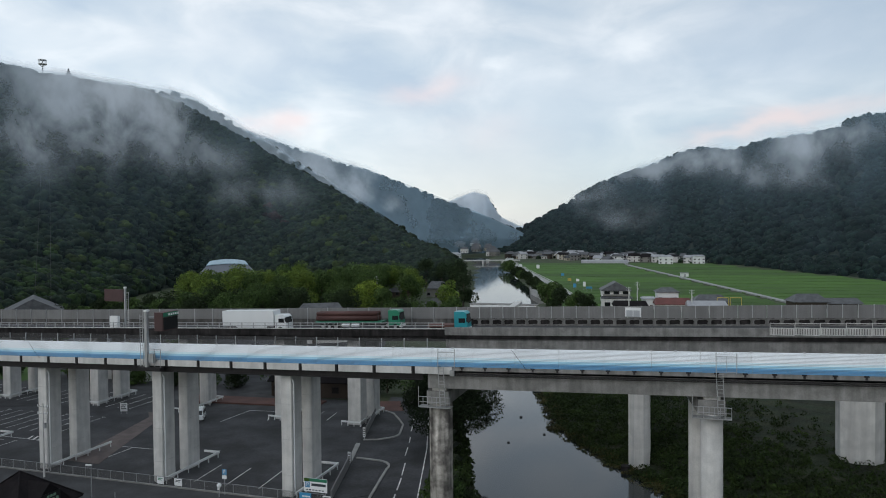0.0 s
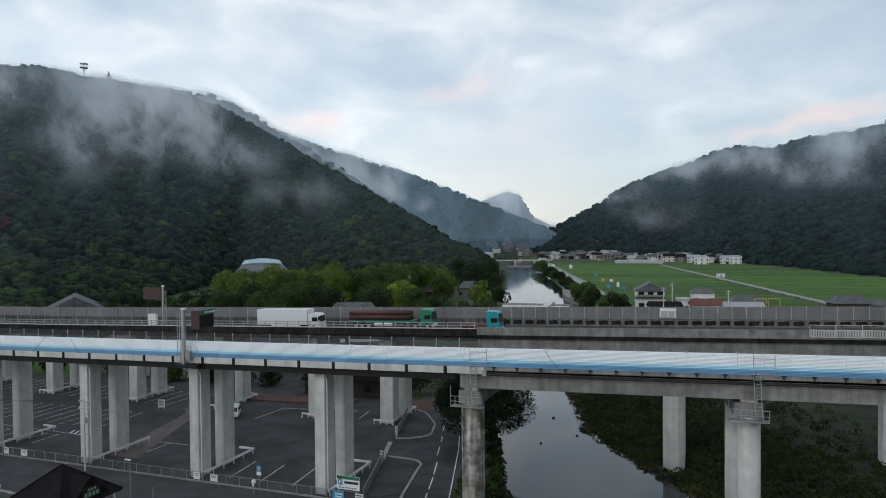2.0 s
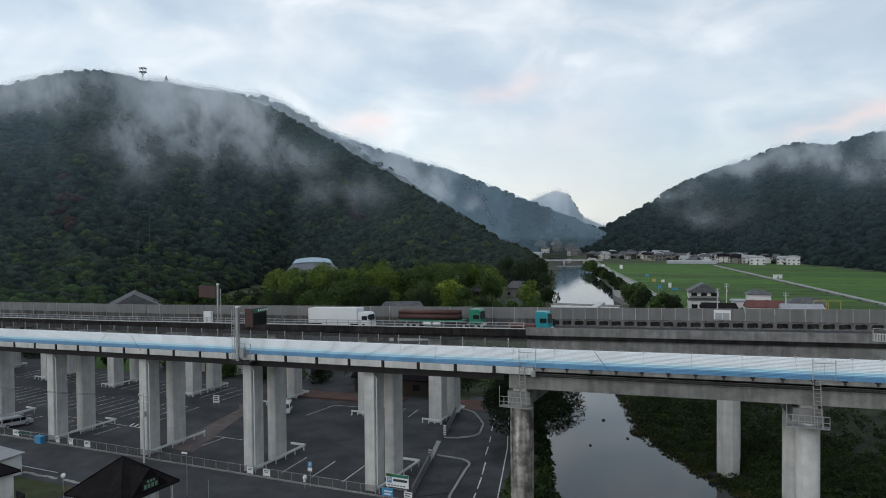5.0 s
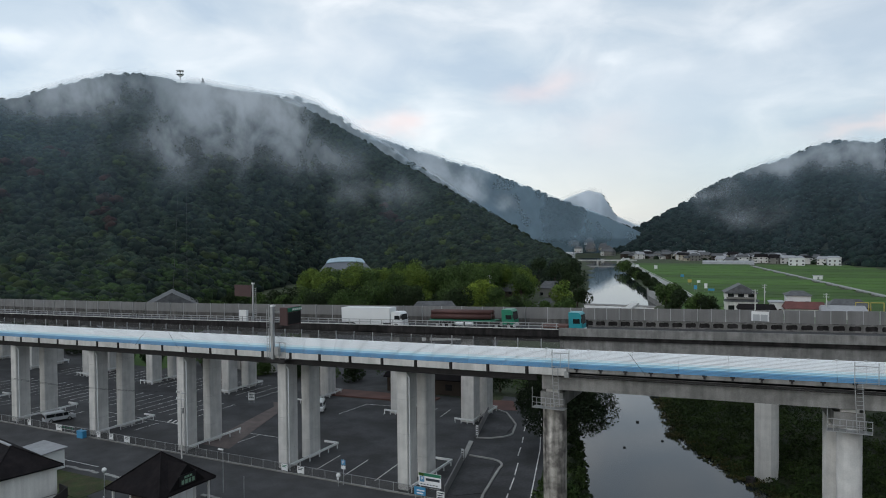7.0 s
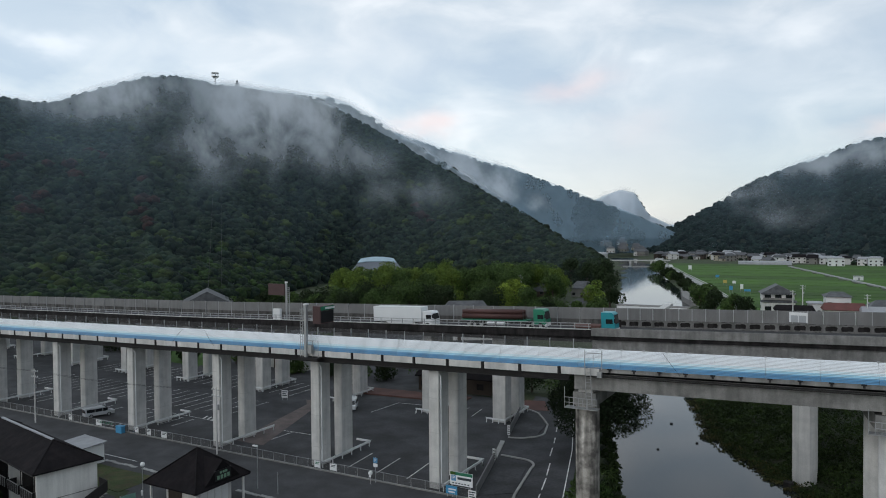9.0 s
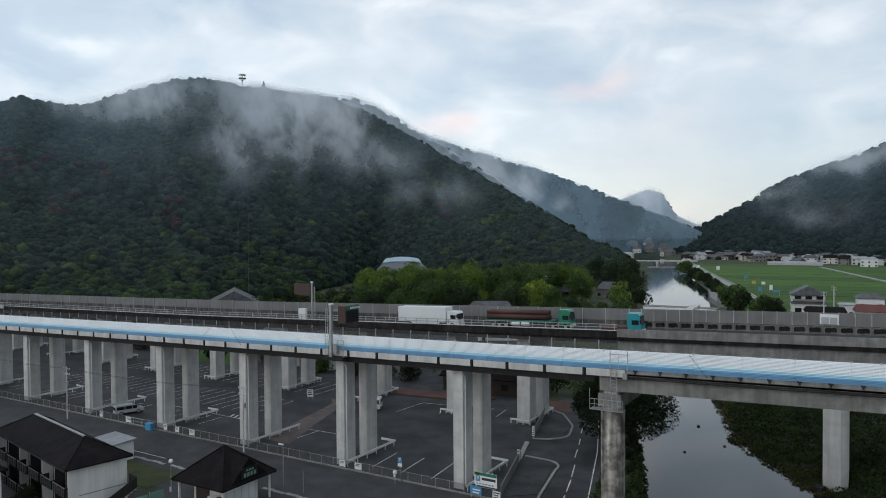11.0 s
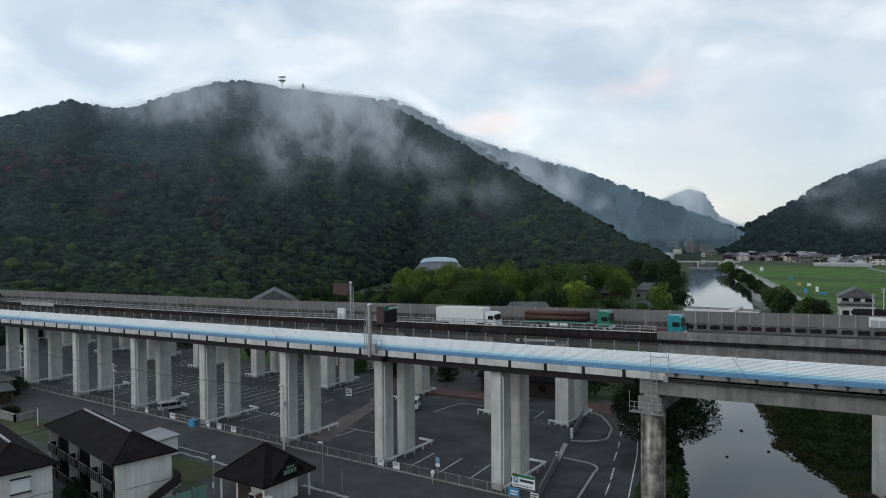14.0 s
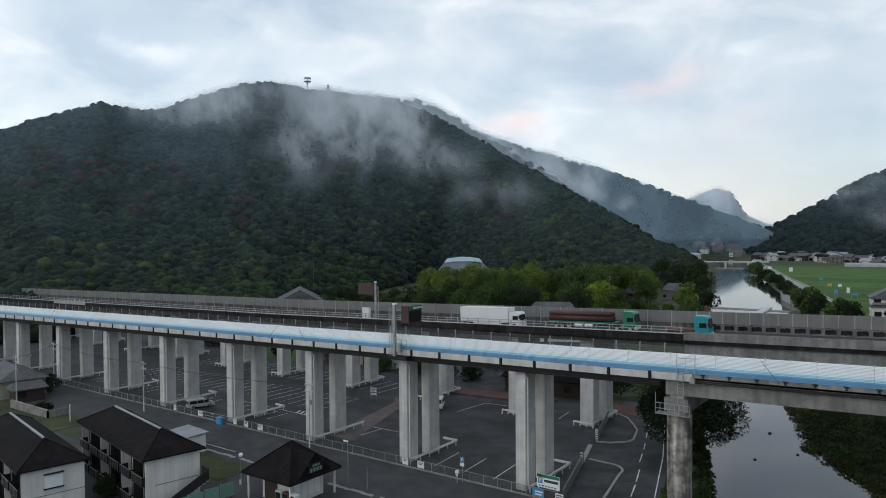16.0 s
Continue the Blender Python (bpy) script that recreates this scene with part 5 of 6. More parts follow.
sg = part("sign_board", Shape().box(4.0, 4.08, -1.2, 1.2, 3.5, 4.7), BLACK, hut, "dark signboard with pale green marks")
for q in range(4):
    part("mark", Shape().box(4.08, 4.09, -0.9 + 0.5 * q, -0.55 + 0.5 * q, 3.65, 4.1), SIGN_MARK, sg)
for q in range(3):
    part("mark", Shape().box(4.08, 4.09, -0.5 + 0.4 * q, -0.2 + 0.4 * q, 4.25, 4.5), SIGN_MARK, sg)
for k in range(4):
    part("panel", Shape().box(2.62, 2.68, -2.0 + 1.05 * k, -1.1 + 1.05 * k, 0.5, 2.3), WHITE, hut, "white shop panel")
part("door", Shape().box(-2.0, 0.2, -2.46, -2.4, 0, 2.2), DARK_WOOD, hut, "dark red-brown door")
for k in range(3):
    vm = thing("vending_machine", "white and red drinks vending machine by the hut", "vending machine", (-62.9 + 1.15 * k, 53.8, 0.03), group="vending machines")
    part("body", Shape().chamfered(-0.5, 0.5, -0.35, 0.35, 0, 1.83, 0.04), WHITE if k != 1 else BRICK_RED, vm)
    part("window", Shape().box(-0.42, 0.42, -0.37, -0.35, 0.9, 1.7), GLASS, vm)
shed = thing("shed", "low white shed with a flat grey tin roof", "shed", (-90.6, 60.4, 0), -6)
part("wall", Shape().box(-2.6, 2.6, -1.6, 1.6, 0, 2.5), WHITE, shed)
part("roof", Shape().add([(-2.9, -1.9, 2.5), (2.9, -1.9, 2.5), (2.9, 1.9, 2.75), (-2.9, 1.9, 2.75), (-2.9, -1.9, 2.62), (2.9, -1.9, 2.62), (2.9, 1.9, 2.87), (-2.9, 1.9, 2.87)], [(3, 2, 1, 0), (4, 5, 6, 7), (0, 1, 5, 4), (1, 2, 6, 5), (2, 3, 7, 6), (3, 0, 4, 7)]), TIN, shed)
part("door", Shape().box(-0.6, 0.5, -1.65, -1.6, 0, 2.1), TIN, shed)
old = house((-155, 64, 0), -8, 8, 4, 3.4, 5.6, CREAM, ROOF_GREY, "old cream plastered house with grey tiled roof", 5, 1, group="houses along the street")
house((-143.5, 62, 0), 82, 2.5, 1.8, 2.5, 3.6, DARK_WOOD, ROOF_GREY, "small dark timber outbuilding with tiled roof", None, 1, group="houses along the street")
house((-168, 52, 0), -8, 7, 4, 3.4, 5.8, CREAM, ROOF_GREY, "old low house with grey tiled roof", 4, 1, group="houses along the street")
solid("garden_wall", Shape().box(-140, -126, 57.5, 57.8, 0, 1.3).box(-126.3, -126, 57.5, 61, 0, 1.3).box(-140, -126, 57.42, 57.88, 1.3, 1.4), CONCRETE_DIRTY, "low weathered concrete block wall", "wall", "structure")
gf_ = thing("garden_fence", "translucent green panel fence beside the flats", "fence", (-70.95, 43.0, 0))
GREEN_SHEET = material("green_sheet", (0.16, 0.30, 0.25), 0.5, 0.1, 1, 0.03)
for k in range(5):
    part("panel", Shape().prism([(0.14 * k + 0.02, 2.05 * k + 0.06), (0.06 + 0.14 * k, 2.05 * k + 0.05), (0.14 * k + 0.41, 2.05 * k + 1.7), (0.14 * k + 0.37, 2.05 * k + 1.72)], 0.1, 1.7), GREEN_SHEET, gf_)
    part("post", Shape().box(0.14 * k - 0.03, 0.14 * k + 0.05, 2.05 * k - 0.03, 2.05 * k + 0.05, 0, 1.8), GALV, gf_)


def utility_pole(x, y, h, label, arms=2, r=0.115):
    p = thing("utility_pole", label, "utility pole", (x, y, 0), group="utility poles")
    part("pole", Shape().tube((0, 0, 0), (0, 0, h), r, r * 0.7), CONCRETE, p)
    for k in range(arms):
        arm = part("cross_arm", Shape().box(-0.9, 0.9, -0.05, 0.05, h - 0.5 - 0.9 * k, h - 0.4 - 0.9 * k), GALV, p)
        for q in (-0.8, -0.3, 0.3, 0.8):
            part("insulator", Shape().tube((q, 0, h - 0.4 - 0.9 * k), (q, 0, h - 0.2 - 0.9 * k), 0.05, n=6), WHITE, arm)
    part("transformer", Shape().tube((0.35, -0.1, h - 3.2), (0.35, -0.1, h - 2.5), 0.22, n=10), GALV, p)
    part("foot_ladder", Shape().beam((0.2, -0.1, 2), (0.2, -0.1, h - 3.5), 0.04, 0.04), GALV, p)


POLES = [(-76.6, 71.3, 9.6), (-116.5, 69.5, 9.0), (-149.5, 69.8, 9.5), (-140, 58.6, 9.5)]
for x, y, h in POLES:
    utility_pole(x, y, h, "grey concrete utility pole with cross arms")
wire = Shape()
for (xa, ya, ha), (xb, yb, hb) in zip(POLES, POLES[1:]):
    for k in (-0.8, 0.8):
        last = None
        for i in range(9):
            t = i / 8
            p = (xa + (xb - xa) * t, ya + (yb - ya) * t + k * 0.3, ha + (hb - ha) * t - 0.3 - 1.6 * 4 * t * (1 - t) * 0.4)
            if last:
                wire.tube(last, p, 0.018, n=4)
            last = p
solid("overhead_wire", wire, STEEL_DARK, "thin dark overhead wires between poles", "wire", "stuff")


def lamp(x, y, h, globe, label):
    l = thing("street_lamp", label, "street lamp", (x, y, 0), group="street lamps")
    part("pole", Shape().tube((0, 0, 0), (0, 0, h), 0.06, 0.045, 8), GALV, l)
    if globe:
        bm = Shape()
        for i in range(6):
            a, b2 = -math.pi / 2 + math.pi * i / 6, -math.pi / 2 + math.pi * (i + 1) / 6
            bm.tube((0, 0, h + 0.2 + 0.28 * math.sin(a)), (0, 0, h + 0.2 + 0.28 * math.sin(b2)), max(0.02, 0.28 * math.cos(a)), max(0.02, 0.28 * math.cos(b2)), 12)
        part("globe", bm, WHITE, l, "white glass globe")
        part("box", Shape().box(-0.12, 0.12, -0.15, -0.05, 0.9, 1.5), WHITE, l)
    else:
        part("head", Shape().chamfered(-0.75, 0.05, -0.12, 0.12, h - 0.05, h + 0.08, 0.04), WHITE, l)


lamp(-70.4, 54.2, 4.3, True, "grey lamp post with a white globe")
lamp(-61.9, 63.9, 5.2, False, "thin grey lamp post with a flat head")
lamp(-50.6, 71.6, 1.2, True, "short post with a round white top")
pt = thing("marker_post", "thin grey steel post at the kerb", "post", (-58.4, 63.6, 0))
part("post", Shape().tube((0, 0, 0), (0, 0, 2.6), 0.045, n=8), GALV, pt)
pt = thing("marker_post", "thin white post beside the lawn", "post", (-120.5, 58.6, 0))
part("post", Shape().tube((0, 0, 0), (0, 0, 3.0), 0.08, n=8), WHITE, pt)
ks = thing("pavement_edge", "broken line of pale paving stones along the street", "kerb", kind="structure")
stone = Shape().chamfered(-0.42, 0.42, -0.25, 0.25, 0, 0.07, 0.04).mesh("paving_stone", KERB)
for i in range(46):
    if i % 9 == 7:
        continue
    o = part("paving_stone", stone, None, ks)
    o.location, o.rotation_euler = (-88 + 0.95 * i, 62.2 + 0.1 * math.sin(i * 1.7), 0.03), (0, 0, 0.15 * math.sin(i * 2.3))
stripe("edge_line", (-110, 64.2), (-84, 63.9), 0.14)

# ---- the valley's houses ----
house((-64, 124, 0), 6, 9, 3.2, 3.0, 5.2, DARK_WOOD, ROOF_DARK, "long dark timber rest house under dark roof", None, 1, group="houses behind the viaduct")
house((-112, 128, 0), -4, 7, 3.5, 3.2, 5.5, PLASTER, ROOF_GREY, "low plastered house behind the far viaduct", None, 1, group="houses behind the viaduct")
house((-134, 142, 0), -10, 6, 4, 5.4, 7.6, CREAM, ROOF_GREY, "two-storey cream house behind the viaduct", 3, 2, group="houses behind the viaduct")
house((-170, 138, 0), -14, 7, 4, 5.4, 7.6, PLASTER, ROOF_GREY, "pale house beyond the car park", 4, 2, group="houses behind the viaduct")
house((-193, 177, 0), -43, 9.5, 8, 7.4, 11.8, PLASTER, ROOF_GREY, "low hall with white gable and grey roof", None, 1, group="houses behind the viaduct")
g_ = house((-96, 186, 0), 30, 8, 5, 6.5, 11.0, PLASTER, ROOF_GREY, "house with steep grey roof behind the trees", 5, 2, group="houses behind the viaduct")
house((-118, 298, 0), 0, 5, 4, 5, 8.5, DARK_WOOD, ROOF_GREY, "dark timber house with grey roof by the river road", 3, 2, group="houses behind the viaduct")
house((-107, 330, 0), 8, 5, 4, 4.2, 7.4, FAR_WALL, ROOF_GREY, "weathered house with tiled roof by the river road", 3, 1, group="houses behind the viaduct")
h = house((-20.5, 297, 0), -80, 4.5, 5.4, 7.4, 10.6, PLASTER, ROOF_GREY, "two-storey pale house with grey gabled roof", None, 2, group="houses beside the fields")
part("veranda_roof", Shape().add([(4.5, -6.2, 4.7), (4.5, 6.2, 4.7), (6.4, 6.2, 4.1), (6.4, -6.2, 4.1), (4.5, -6.2, 4.9), (4.5, 6.2, 4.9), (6.4, 6.2, 4.3), (6.4, -6.2, 4.3)], [(3, 2, 1, 0), (4, 5, 6, 7), (0, 1, 5, 4), (1, 2, 6, 5), (2, 3, 7, 6), (3, 0, 4, 7)]), ROOF_GREY, h)
part("veranda_wall", Shape().box(4.52, 6.0, -5.6, 5.6, -0.2, 4.1), PLASTER, h)
part("eave_band", Shape().box(4.5, 5.3, -6.0, 6.0, 7.0, 7.25), ROOF_GREY, h)
part("balcony", Shape().box(4.55, 5.6, -5.2, 5.2, 4.95, 5.7), FAR_WALL, h)
for q in (-3.6, 0.0, 3.6):
    window(h, 4.5, q, 5.7, 2.2, 1.2, "+x")
    window(h, 6.0, q, 0.8, 2.2, 1.8, "+x")
house((-14, 283, 0), 8, 6, 3, 2.6, 4.2, DARK_WOOD, ROOF_DARK, "low dark shed before the white house", None, 1, group="houses beside the fields")
house((-7.5, 291, 0), 8, 2.2, 2.5, 4.6, 5.2, WHITE, TIN, "small white outbuilding with tin roof", None, 1, group="houses beside the fields")
house((-0.5, 295, 0), 8, 4.0, 3.5, 7.0, 8.6, WHITE, ROOF_GREY, "white two-storey house with shallow grey roof", 2, 2, group="houses beside the fields")
house((1.6, 285, 0), 8, 6.2, 3.6, 3.2, 5.4, PLASTER, ROOF_RED, "low house with a dull red roof", None, 1, group="houses beside the fields")
house((13.5, 282, 0), 8, 6.8, 4.2, 2.8, 4.8, PLASTER, TIN, "workshop with pale tin roof", None, 1, group="houses beside the fields")
house((15.5, 293, 0), 8, 6.5, 4, 3.6, 6.2, DARK_WOOD, ROOF_GREY, "low house with grey tiled roof", 4, 1, group="houses beside the fields")
house((51.5, 306, 0), 12, 6.2, 4.5, 3.2, 6.0, DARK_WOOD, ROOF_GREY, "dark timber farmhouse with tiled roof", 4, 1, group="houses beside the fields")
house((63.5, 308, 0), 12, 6.0, 4.0, 2.6, 4.4, DARK_WOOD, ROOF_GREY, "low farm annex with tiled roof", None, 1, group="houses beside the fields")
YELLOW = material("yellow_paint", (0.45, 0.36, 0.10), 0.6, 0.15, 1, 0.03)
for k in range(2):
    fr = thing("drying_rack", "yellow pipe drying rack in a farmyard", "rack", (19.5 + 4.6 * k, 284 + k, 0), 8, group="drying racks")
    for s in (-2.0, 2.0):
        part("upright", Shape().tube((s, 0, 0), (s, 0, 5.8), 0.16, n=8), YELLOW, fr)
    part("top_bar", Shape().tube((-2.0, 0, 5.8), (2.0, 0, 5.8), 0.16, n=8), YELLOW, fr)
for x, y, hh in ((-11.5, 290, 11), (8.5, 280, 9), (-14.0, 276, 10), (-110.5, 262, 14)):
    utility_pole(x, y, hh, "utility pole among the houses", 2, 0.2)
rv = np.random.default_rng(11)
for i in range(120):
    x = rv.uniform(-178, 30)
    y = 885 - 0.75 * (x + 165) + (rv.uniform(-75, 25) if x < -45 else rv.uniform(-45, 20))
    w_, eave = rv.uniform(3.6, 6.2), rv.choice([2.9, 3.2, 5.4, 5.7])
    wall_, roof_ = [FAR_WALL, PLASTER, CREAM, DARK_WOOD, PLASTER, WHITE][rv.integers(6)], [ROOF_GREY, ROOF_GREY, ROOF_DARK, TIN, ROOF_GREY][rv.integers(5)]
    house((x, y, 0.0), rv.uniform(-35, 50), w_, rv.uniform(3.2, 4.6), eave, eave + rv.uniform(1.8, 3.0), wall_, roof_, "distant village house with a pitched roof", [None, w_ * 0.5][rv.integers(2)], 2 if eave > 4 else 1)
for x, y, w_ in ((-2, 690, 6), (27, 700, 5)):
    house((x, y, 0), 5, w_, 5, 7.2, 8.4, WHITE, TIN, "white two-storey house at the field's edge", w_ * 0.7, 2)
for k in range(14):
    az_, r_ = rv.uniform(-16.2, -12.8), rv.uniform(930, 1040)
    house((r_ * math.sin(radians(az_)), r_ * math.cos(radians(az_)), max(0.0, (r_ - 945) * 0.16)), rv.uniform(-25, 35), rv.uniform(4, 7), 4.2, rv.choice([3.2, 5.6]), 8.2, [PLASTER, FAR_WALL, CREAM][rv.integers(3)], ROOF_GREY, "distant pale house on the slope", 3, 1)
house((-232, 760, 0), 5, 12, 6, 7, 9, WHITE, TIN, "pale building at the river bend", 10, 2)
long_ = thing("greenhouse", "long low pale greenhouse in the fields", "greenhouse", (-58, 700, 0), 4, group="greenhouses")
part("cover", Shape().add([(-22, -4, 0), (22, -4, 0), (22, -3, 2.4), (-22, -3, 2.4), (-22, 3, 2.4), (22, 3, 2.4), (22, 4, 0), (-22, 4, 0), (-22, 0, 3.6), (22, 0, 3.6)], [(0, 1, 2, 3), (3, 2, 9, 8), (8, 9, 5, 4), (4, 5, 6, 7), (0, 3, 8, 4, 7), (1, 6, 5, 9, 2)]), TIN, long_)

# arched hall at the foot of the hill
hall = thing("arched_hall", "arched hall with blue-grey metal roof and pale skylight", "hall", (-268, 392, 0), 34)
SKYLIGHT = material("hazy_skylight", (0.36, 0.48, 0.56), 0.4, 0.12, 1, 0.03)
HALL_ROOF = material("blue_grey_metal_roof", (0.14, 0.157, 0.185), 0.5, 0.08, 1, 0.05)
tops = [(x, 1.0, 14.6 - 1.2 * (x / 11) ** 2) for x in np.linspace(-11, 11, 9)]
lows = [(x, -14.0, 6.0) for x in np.linspace(-17.5, 17.5, 9)]
backs = [(x, 14.0, 6.0) for x in np.linspace(-17.5, 17.5, 9)]
part("roof", Shape().add(tops + lows + backs, [(i, i + 1, 10 + i, 9 + i) for i in range(8)] + [(i + 1, i, 18 + i, 19 + i) for i in range(8)] + [(0, 9, 18), (8, 26, 17), tuple(range(9, 18)) + tuple(range(26, 17, -1))]), HALL_ROOF, hall)
part("wall", Shape().box(-17, 17, -13.5, 13.5, -0.2, 5.9), PLASTER, hall)
band = [[tuple(a[k] * (1 - t) + b[k] * t + (0, -0.3, lift_)[k] for k in range(3)) for a, b in zip(tops, lows)] for t, lift_ in ((-0.02, 0.7), (0.27, 0.6), (0.27, 0.1), (-0.02, 0.2))]
part("skylight", Shape().add(sum(band, []), [(9 * q + i, 9 * q + i + 1, 9 * ((q + 1) % 4) + i + 1, 9 * ((q + 1) % 4) + i) for q in range(4) for i in range(8)] + [(0, 9, 18, 27), (35, 26, 17, 8)]), SKYLIGHT, hall, "pale blue skylight strip along the ridge")
for i in range(9):
    a, b = tops[i], lows[i]
    part("roof_seam", Shape().beam((a[0], a[1] - 4.3, a[2] - 2.2), (b[0], b[1], b[2] + 0.15), 0.15, 0.15), HALL_ROOF, hall)

# ---- fields, bank road, weir ----
def field_right(y):
    return lerp(y, [(280, 200), (483, 124), (660, 55), (700, 40)])


edges = [255, 272, 290, 306, 322, 340, 356, 374, 395, 415, 440, 462, 490, 520, 555, 590, 625, 660, 700]
fields = thing("rice_fields", "bright green paddy fields in long strips", "rice field", kind="stuff")
for a, b in zip(edges, edges[1:]):
    cut = [lerp((a + b) / 2, RIGHT_BANK) + 16, None, field_right((a + b) / 2) - 6]
    road_x = lerp((a + b) / 2, [(290, 60), (321, 48), (662, -35)])
    for x0, x1 in ((cut[0], road_x - 2.6), (road_x + 2.6, cut[2])):
        if x1 - x0 > 8:
            sk = 0.06 * (b - a)
            part("paddy", Shape().prism([(x0, a + 0.8), (x1, a + 0.8 + 0.02 * (x1 - x0)), (x1 - sk, b - 0.35 + 0.02 * (x1 - x0)), (x0 - sk, b - 0.35)], -0.2, 0.35), RICE, fields)
TRACK = material("pale_track", (0.32, 0.33, 0.32), 0.9, 0.15, 1, 0.1)
s = Shape()
road_pts = [(-20, 240), (-34, 300), (-42.4, 328), (-64.7, 412), (-100, 530), (-164, 753), (-190, 900)]
s.add([(x - 3, y, 0.75) for x, y in road_pts] + [(x + 3, y, 0.75) for x, y in road_pts] + [(x - 5, y, -0.3) for x, y in road_pts] + [(x + 5, y, -0.3) for x, y in road_pts],
      [(i, 7 + i, 8 + i, i + 1) for i in range(6)] + [(14 + i, i, i + 1, 15 + i) for i in range(6)] + [(7 + i, 21 + i, 22 + i, 8 + i) for i in range(6)])
solid("bank_road", s, TRACK, "pale grey road on the river embankment", "road", "structure")
gr = thing("bank_guard_rail", "white guard rail along the embankment road", "guard rail", kind="structure")
for (xa, ya), (xb, yb) in zip(road_pts, road_pts[1:]):
    part("rail", Shape().beam((xa - 2.9, ya, 1.5), (xb - 2.9, yb, 1.5), 0.08, 0.35), WHITE, gr)
    part("rail", Shape().beam((xa + 2.9, ya, 1.4), (xb + 2.9, yb, 1.4), 0.08, 0.3), CONCRETE, gr)
    for k in range(12):
        t = k / 12
        part("post", Shape().box(xa + (xb - xa) * t - 3.05, xa + (xb - xa) * t - 2.9, ya + (yb - ya) * t - 0.07, ya + (yb - ya) * t + 0.07, 0.7, 1.6), WHITE, gr)
slab("field_track", [(58.6, 285), (61.4, 285), (-34.6, 668), (-37.4, 668)], 0.6, TRACK, "pale concrete track through the paddy fields", "track", 0.8)
stripe("river_road", (-88, 220), (-103, 320), 6.5, ASPHALT_OLD, "grey road between houses and trees", 0.05)
solid("embankment", Shape().prism([(-48, 300), (-45, 300), (-60, 346), (-68, 395), (-74, 395), (-64, 346)], -4, 0.3), CONCRETE_DIRTY, "concrete river embankment wall", "embankment", "structure")
weir = thing("weir", "low concrete weir with a stepped fish ladder", "weir", kind="structure")
part("sill", Shape().box(-98, -56, 316, 322, -4, -1.9), CONCRETE_DIRTY, weir)
part("apron", Shape().add([(-98, 306, -3.4), (-56, 306, -3.4), (-56, 316, -2.2), (-98, 316, -2.2), (-98, 306, -4), (-56, 306, -4), (-56, 316, -4), (-98, 316, -4)], [(0, 1, 2, 3), (7, 6, 5, 4), (0, 4, 5, 1), (2, 6, 7, 3), (1, 5, 6, 2), (0, 3, 7, 4)]), CONCRETE, weir, "pale wet concrete apron")
part("fish_ladder", Shape().prism([(-66, 300), (-63, 300), (-64.5, 326), (-67.5, 326)], -4, -1.2), CONCRETE, weir)
up_ = Shape()
yy_ = list(range(322, 900, 20))
for y in yy_:
    up_.v += [(lerp(y, LEFT_BANK) - 2, y, -2.1), (lerp(y, RIGHT_BANK) + 4, y, -2.1)]
up_.f = [(2 * i, 2 * i + 1, 2 * i + 3, 2 * i + 2) for i in range(len(yy_) - 1)]
solid("water_upper", up_, WATER, "calm upper river above the weir", "river", "structure")
br = thing("far_bridge", "low concrete bridge at the river bend", "bridge", kind="structure")
part("deck", Shape().prism([(-250, 716), (-150, 742), (-150, 748), (-250, 722)], 0.5, 1.6), CONCRETE, br)
for k in range(4):
    part("pier", Shape().box(-228 + 20 * k, -226 + 20 * k, 722 + 5.2 * k, 728 + 5.2 * k, -4, 0.6), CONCRETE, br)
for x, y, w_, hh, mat in ((-46, 372, 2.2, 4, BLUE_BOARD), (-55, 420, 3, 3.5, YELLOW), (-50, 418, 2.6, 3, WHITE), (-42, 380, 2, 5, WHITE), (-38, 366, 4.2, 2, BLUE_BOARD), (-66, 470, 3, 3, BLUE_BOARD), (-98, 560, 3.5, 6, WHITE), (-118, 590, 3.5, 4, WHITE)):
    board(x, y, 2.0, w_ * 0.7, hh * 0.5, mat, "roadside advertising board on posts", 5, "roadside boards", "sign_board")
wb = thing("pump_house", "small white pump house beside the field track", "pump house", (10.5, 500, 0), 8)
part("wall", Shape().box(-2.4, 2.4, -2, 2, 0, 2.6), WHITE, wb)
part("roof", Shape().box(-2.7, 2.7, -2.3, 2.3, 2.6, 2.85), TIN, wb)
part("door", Shape().box(-0.5, 0.5, -2.06, -2.0, 0, 2.0), TIN, wb)

# ---- on the hill: mast, spire, lookout ----
def on_hill(az, r):
    return r * math.sin(radians(az)), r * math.cos(radians(az))


x, y = on_hill(-46.6, 845)
mast = thing("hilltop_mast", "pale steel mast with a round platform on the summit", "mast", (x, y, 185))
part("shaft", Shape().tube((0, 0, 0), (0, 0, 28), 0.75, 0.5, 10), WHITE, mast)
for z in (23.2, 27.2):
    part("platform", Shape().tube((0, 0, z), (0, 0, z + 0.7), 4.1, 4.1, 16), WHITE, mast)
for k in range(8):
    a = k * math.pi / 4
    part("strut", Shape().tube((3.6 * math.cos(a), 3.6 * math.sin(a), 23.9), (3.6 * math.cos(a), 3.6 * math.sin(a), 27.2), 0.14, n=5), WHITE, mast)
    part("brace", Shape().tube((0, 0, 20), (3.4 * math.cos(a), 3.4 * math.sin(a), 23.2), 0.12, n=5), WHITE, mast)
cab_ = Shape()
for off in (0.0, 7.0):
    last = None
    for i in range(25):
        t = i / 24
        p = (-196 + off + (x + 196) * t, 180 + (y - 180) * t, 9 + 178 * t - 60 * t * (1 - t))
        if last:
            cab_.tube(last, p, 0.05, n=4)
        last = p
solid("ropeway_cable", cab_, STEEL_DARK, "thin ropeway cables climbing to the summit", "cable", "stuff")
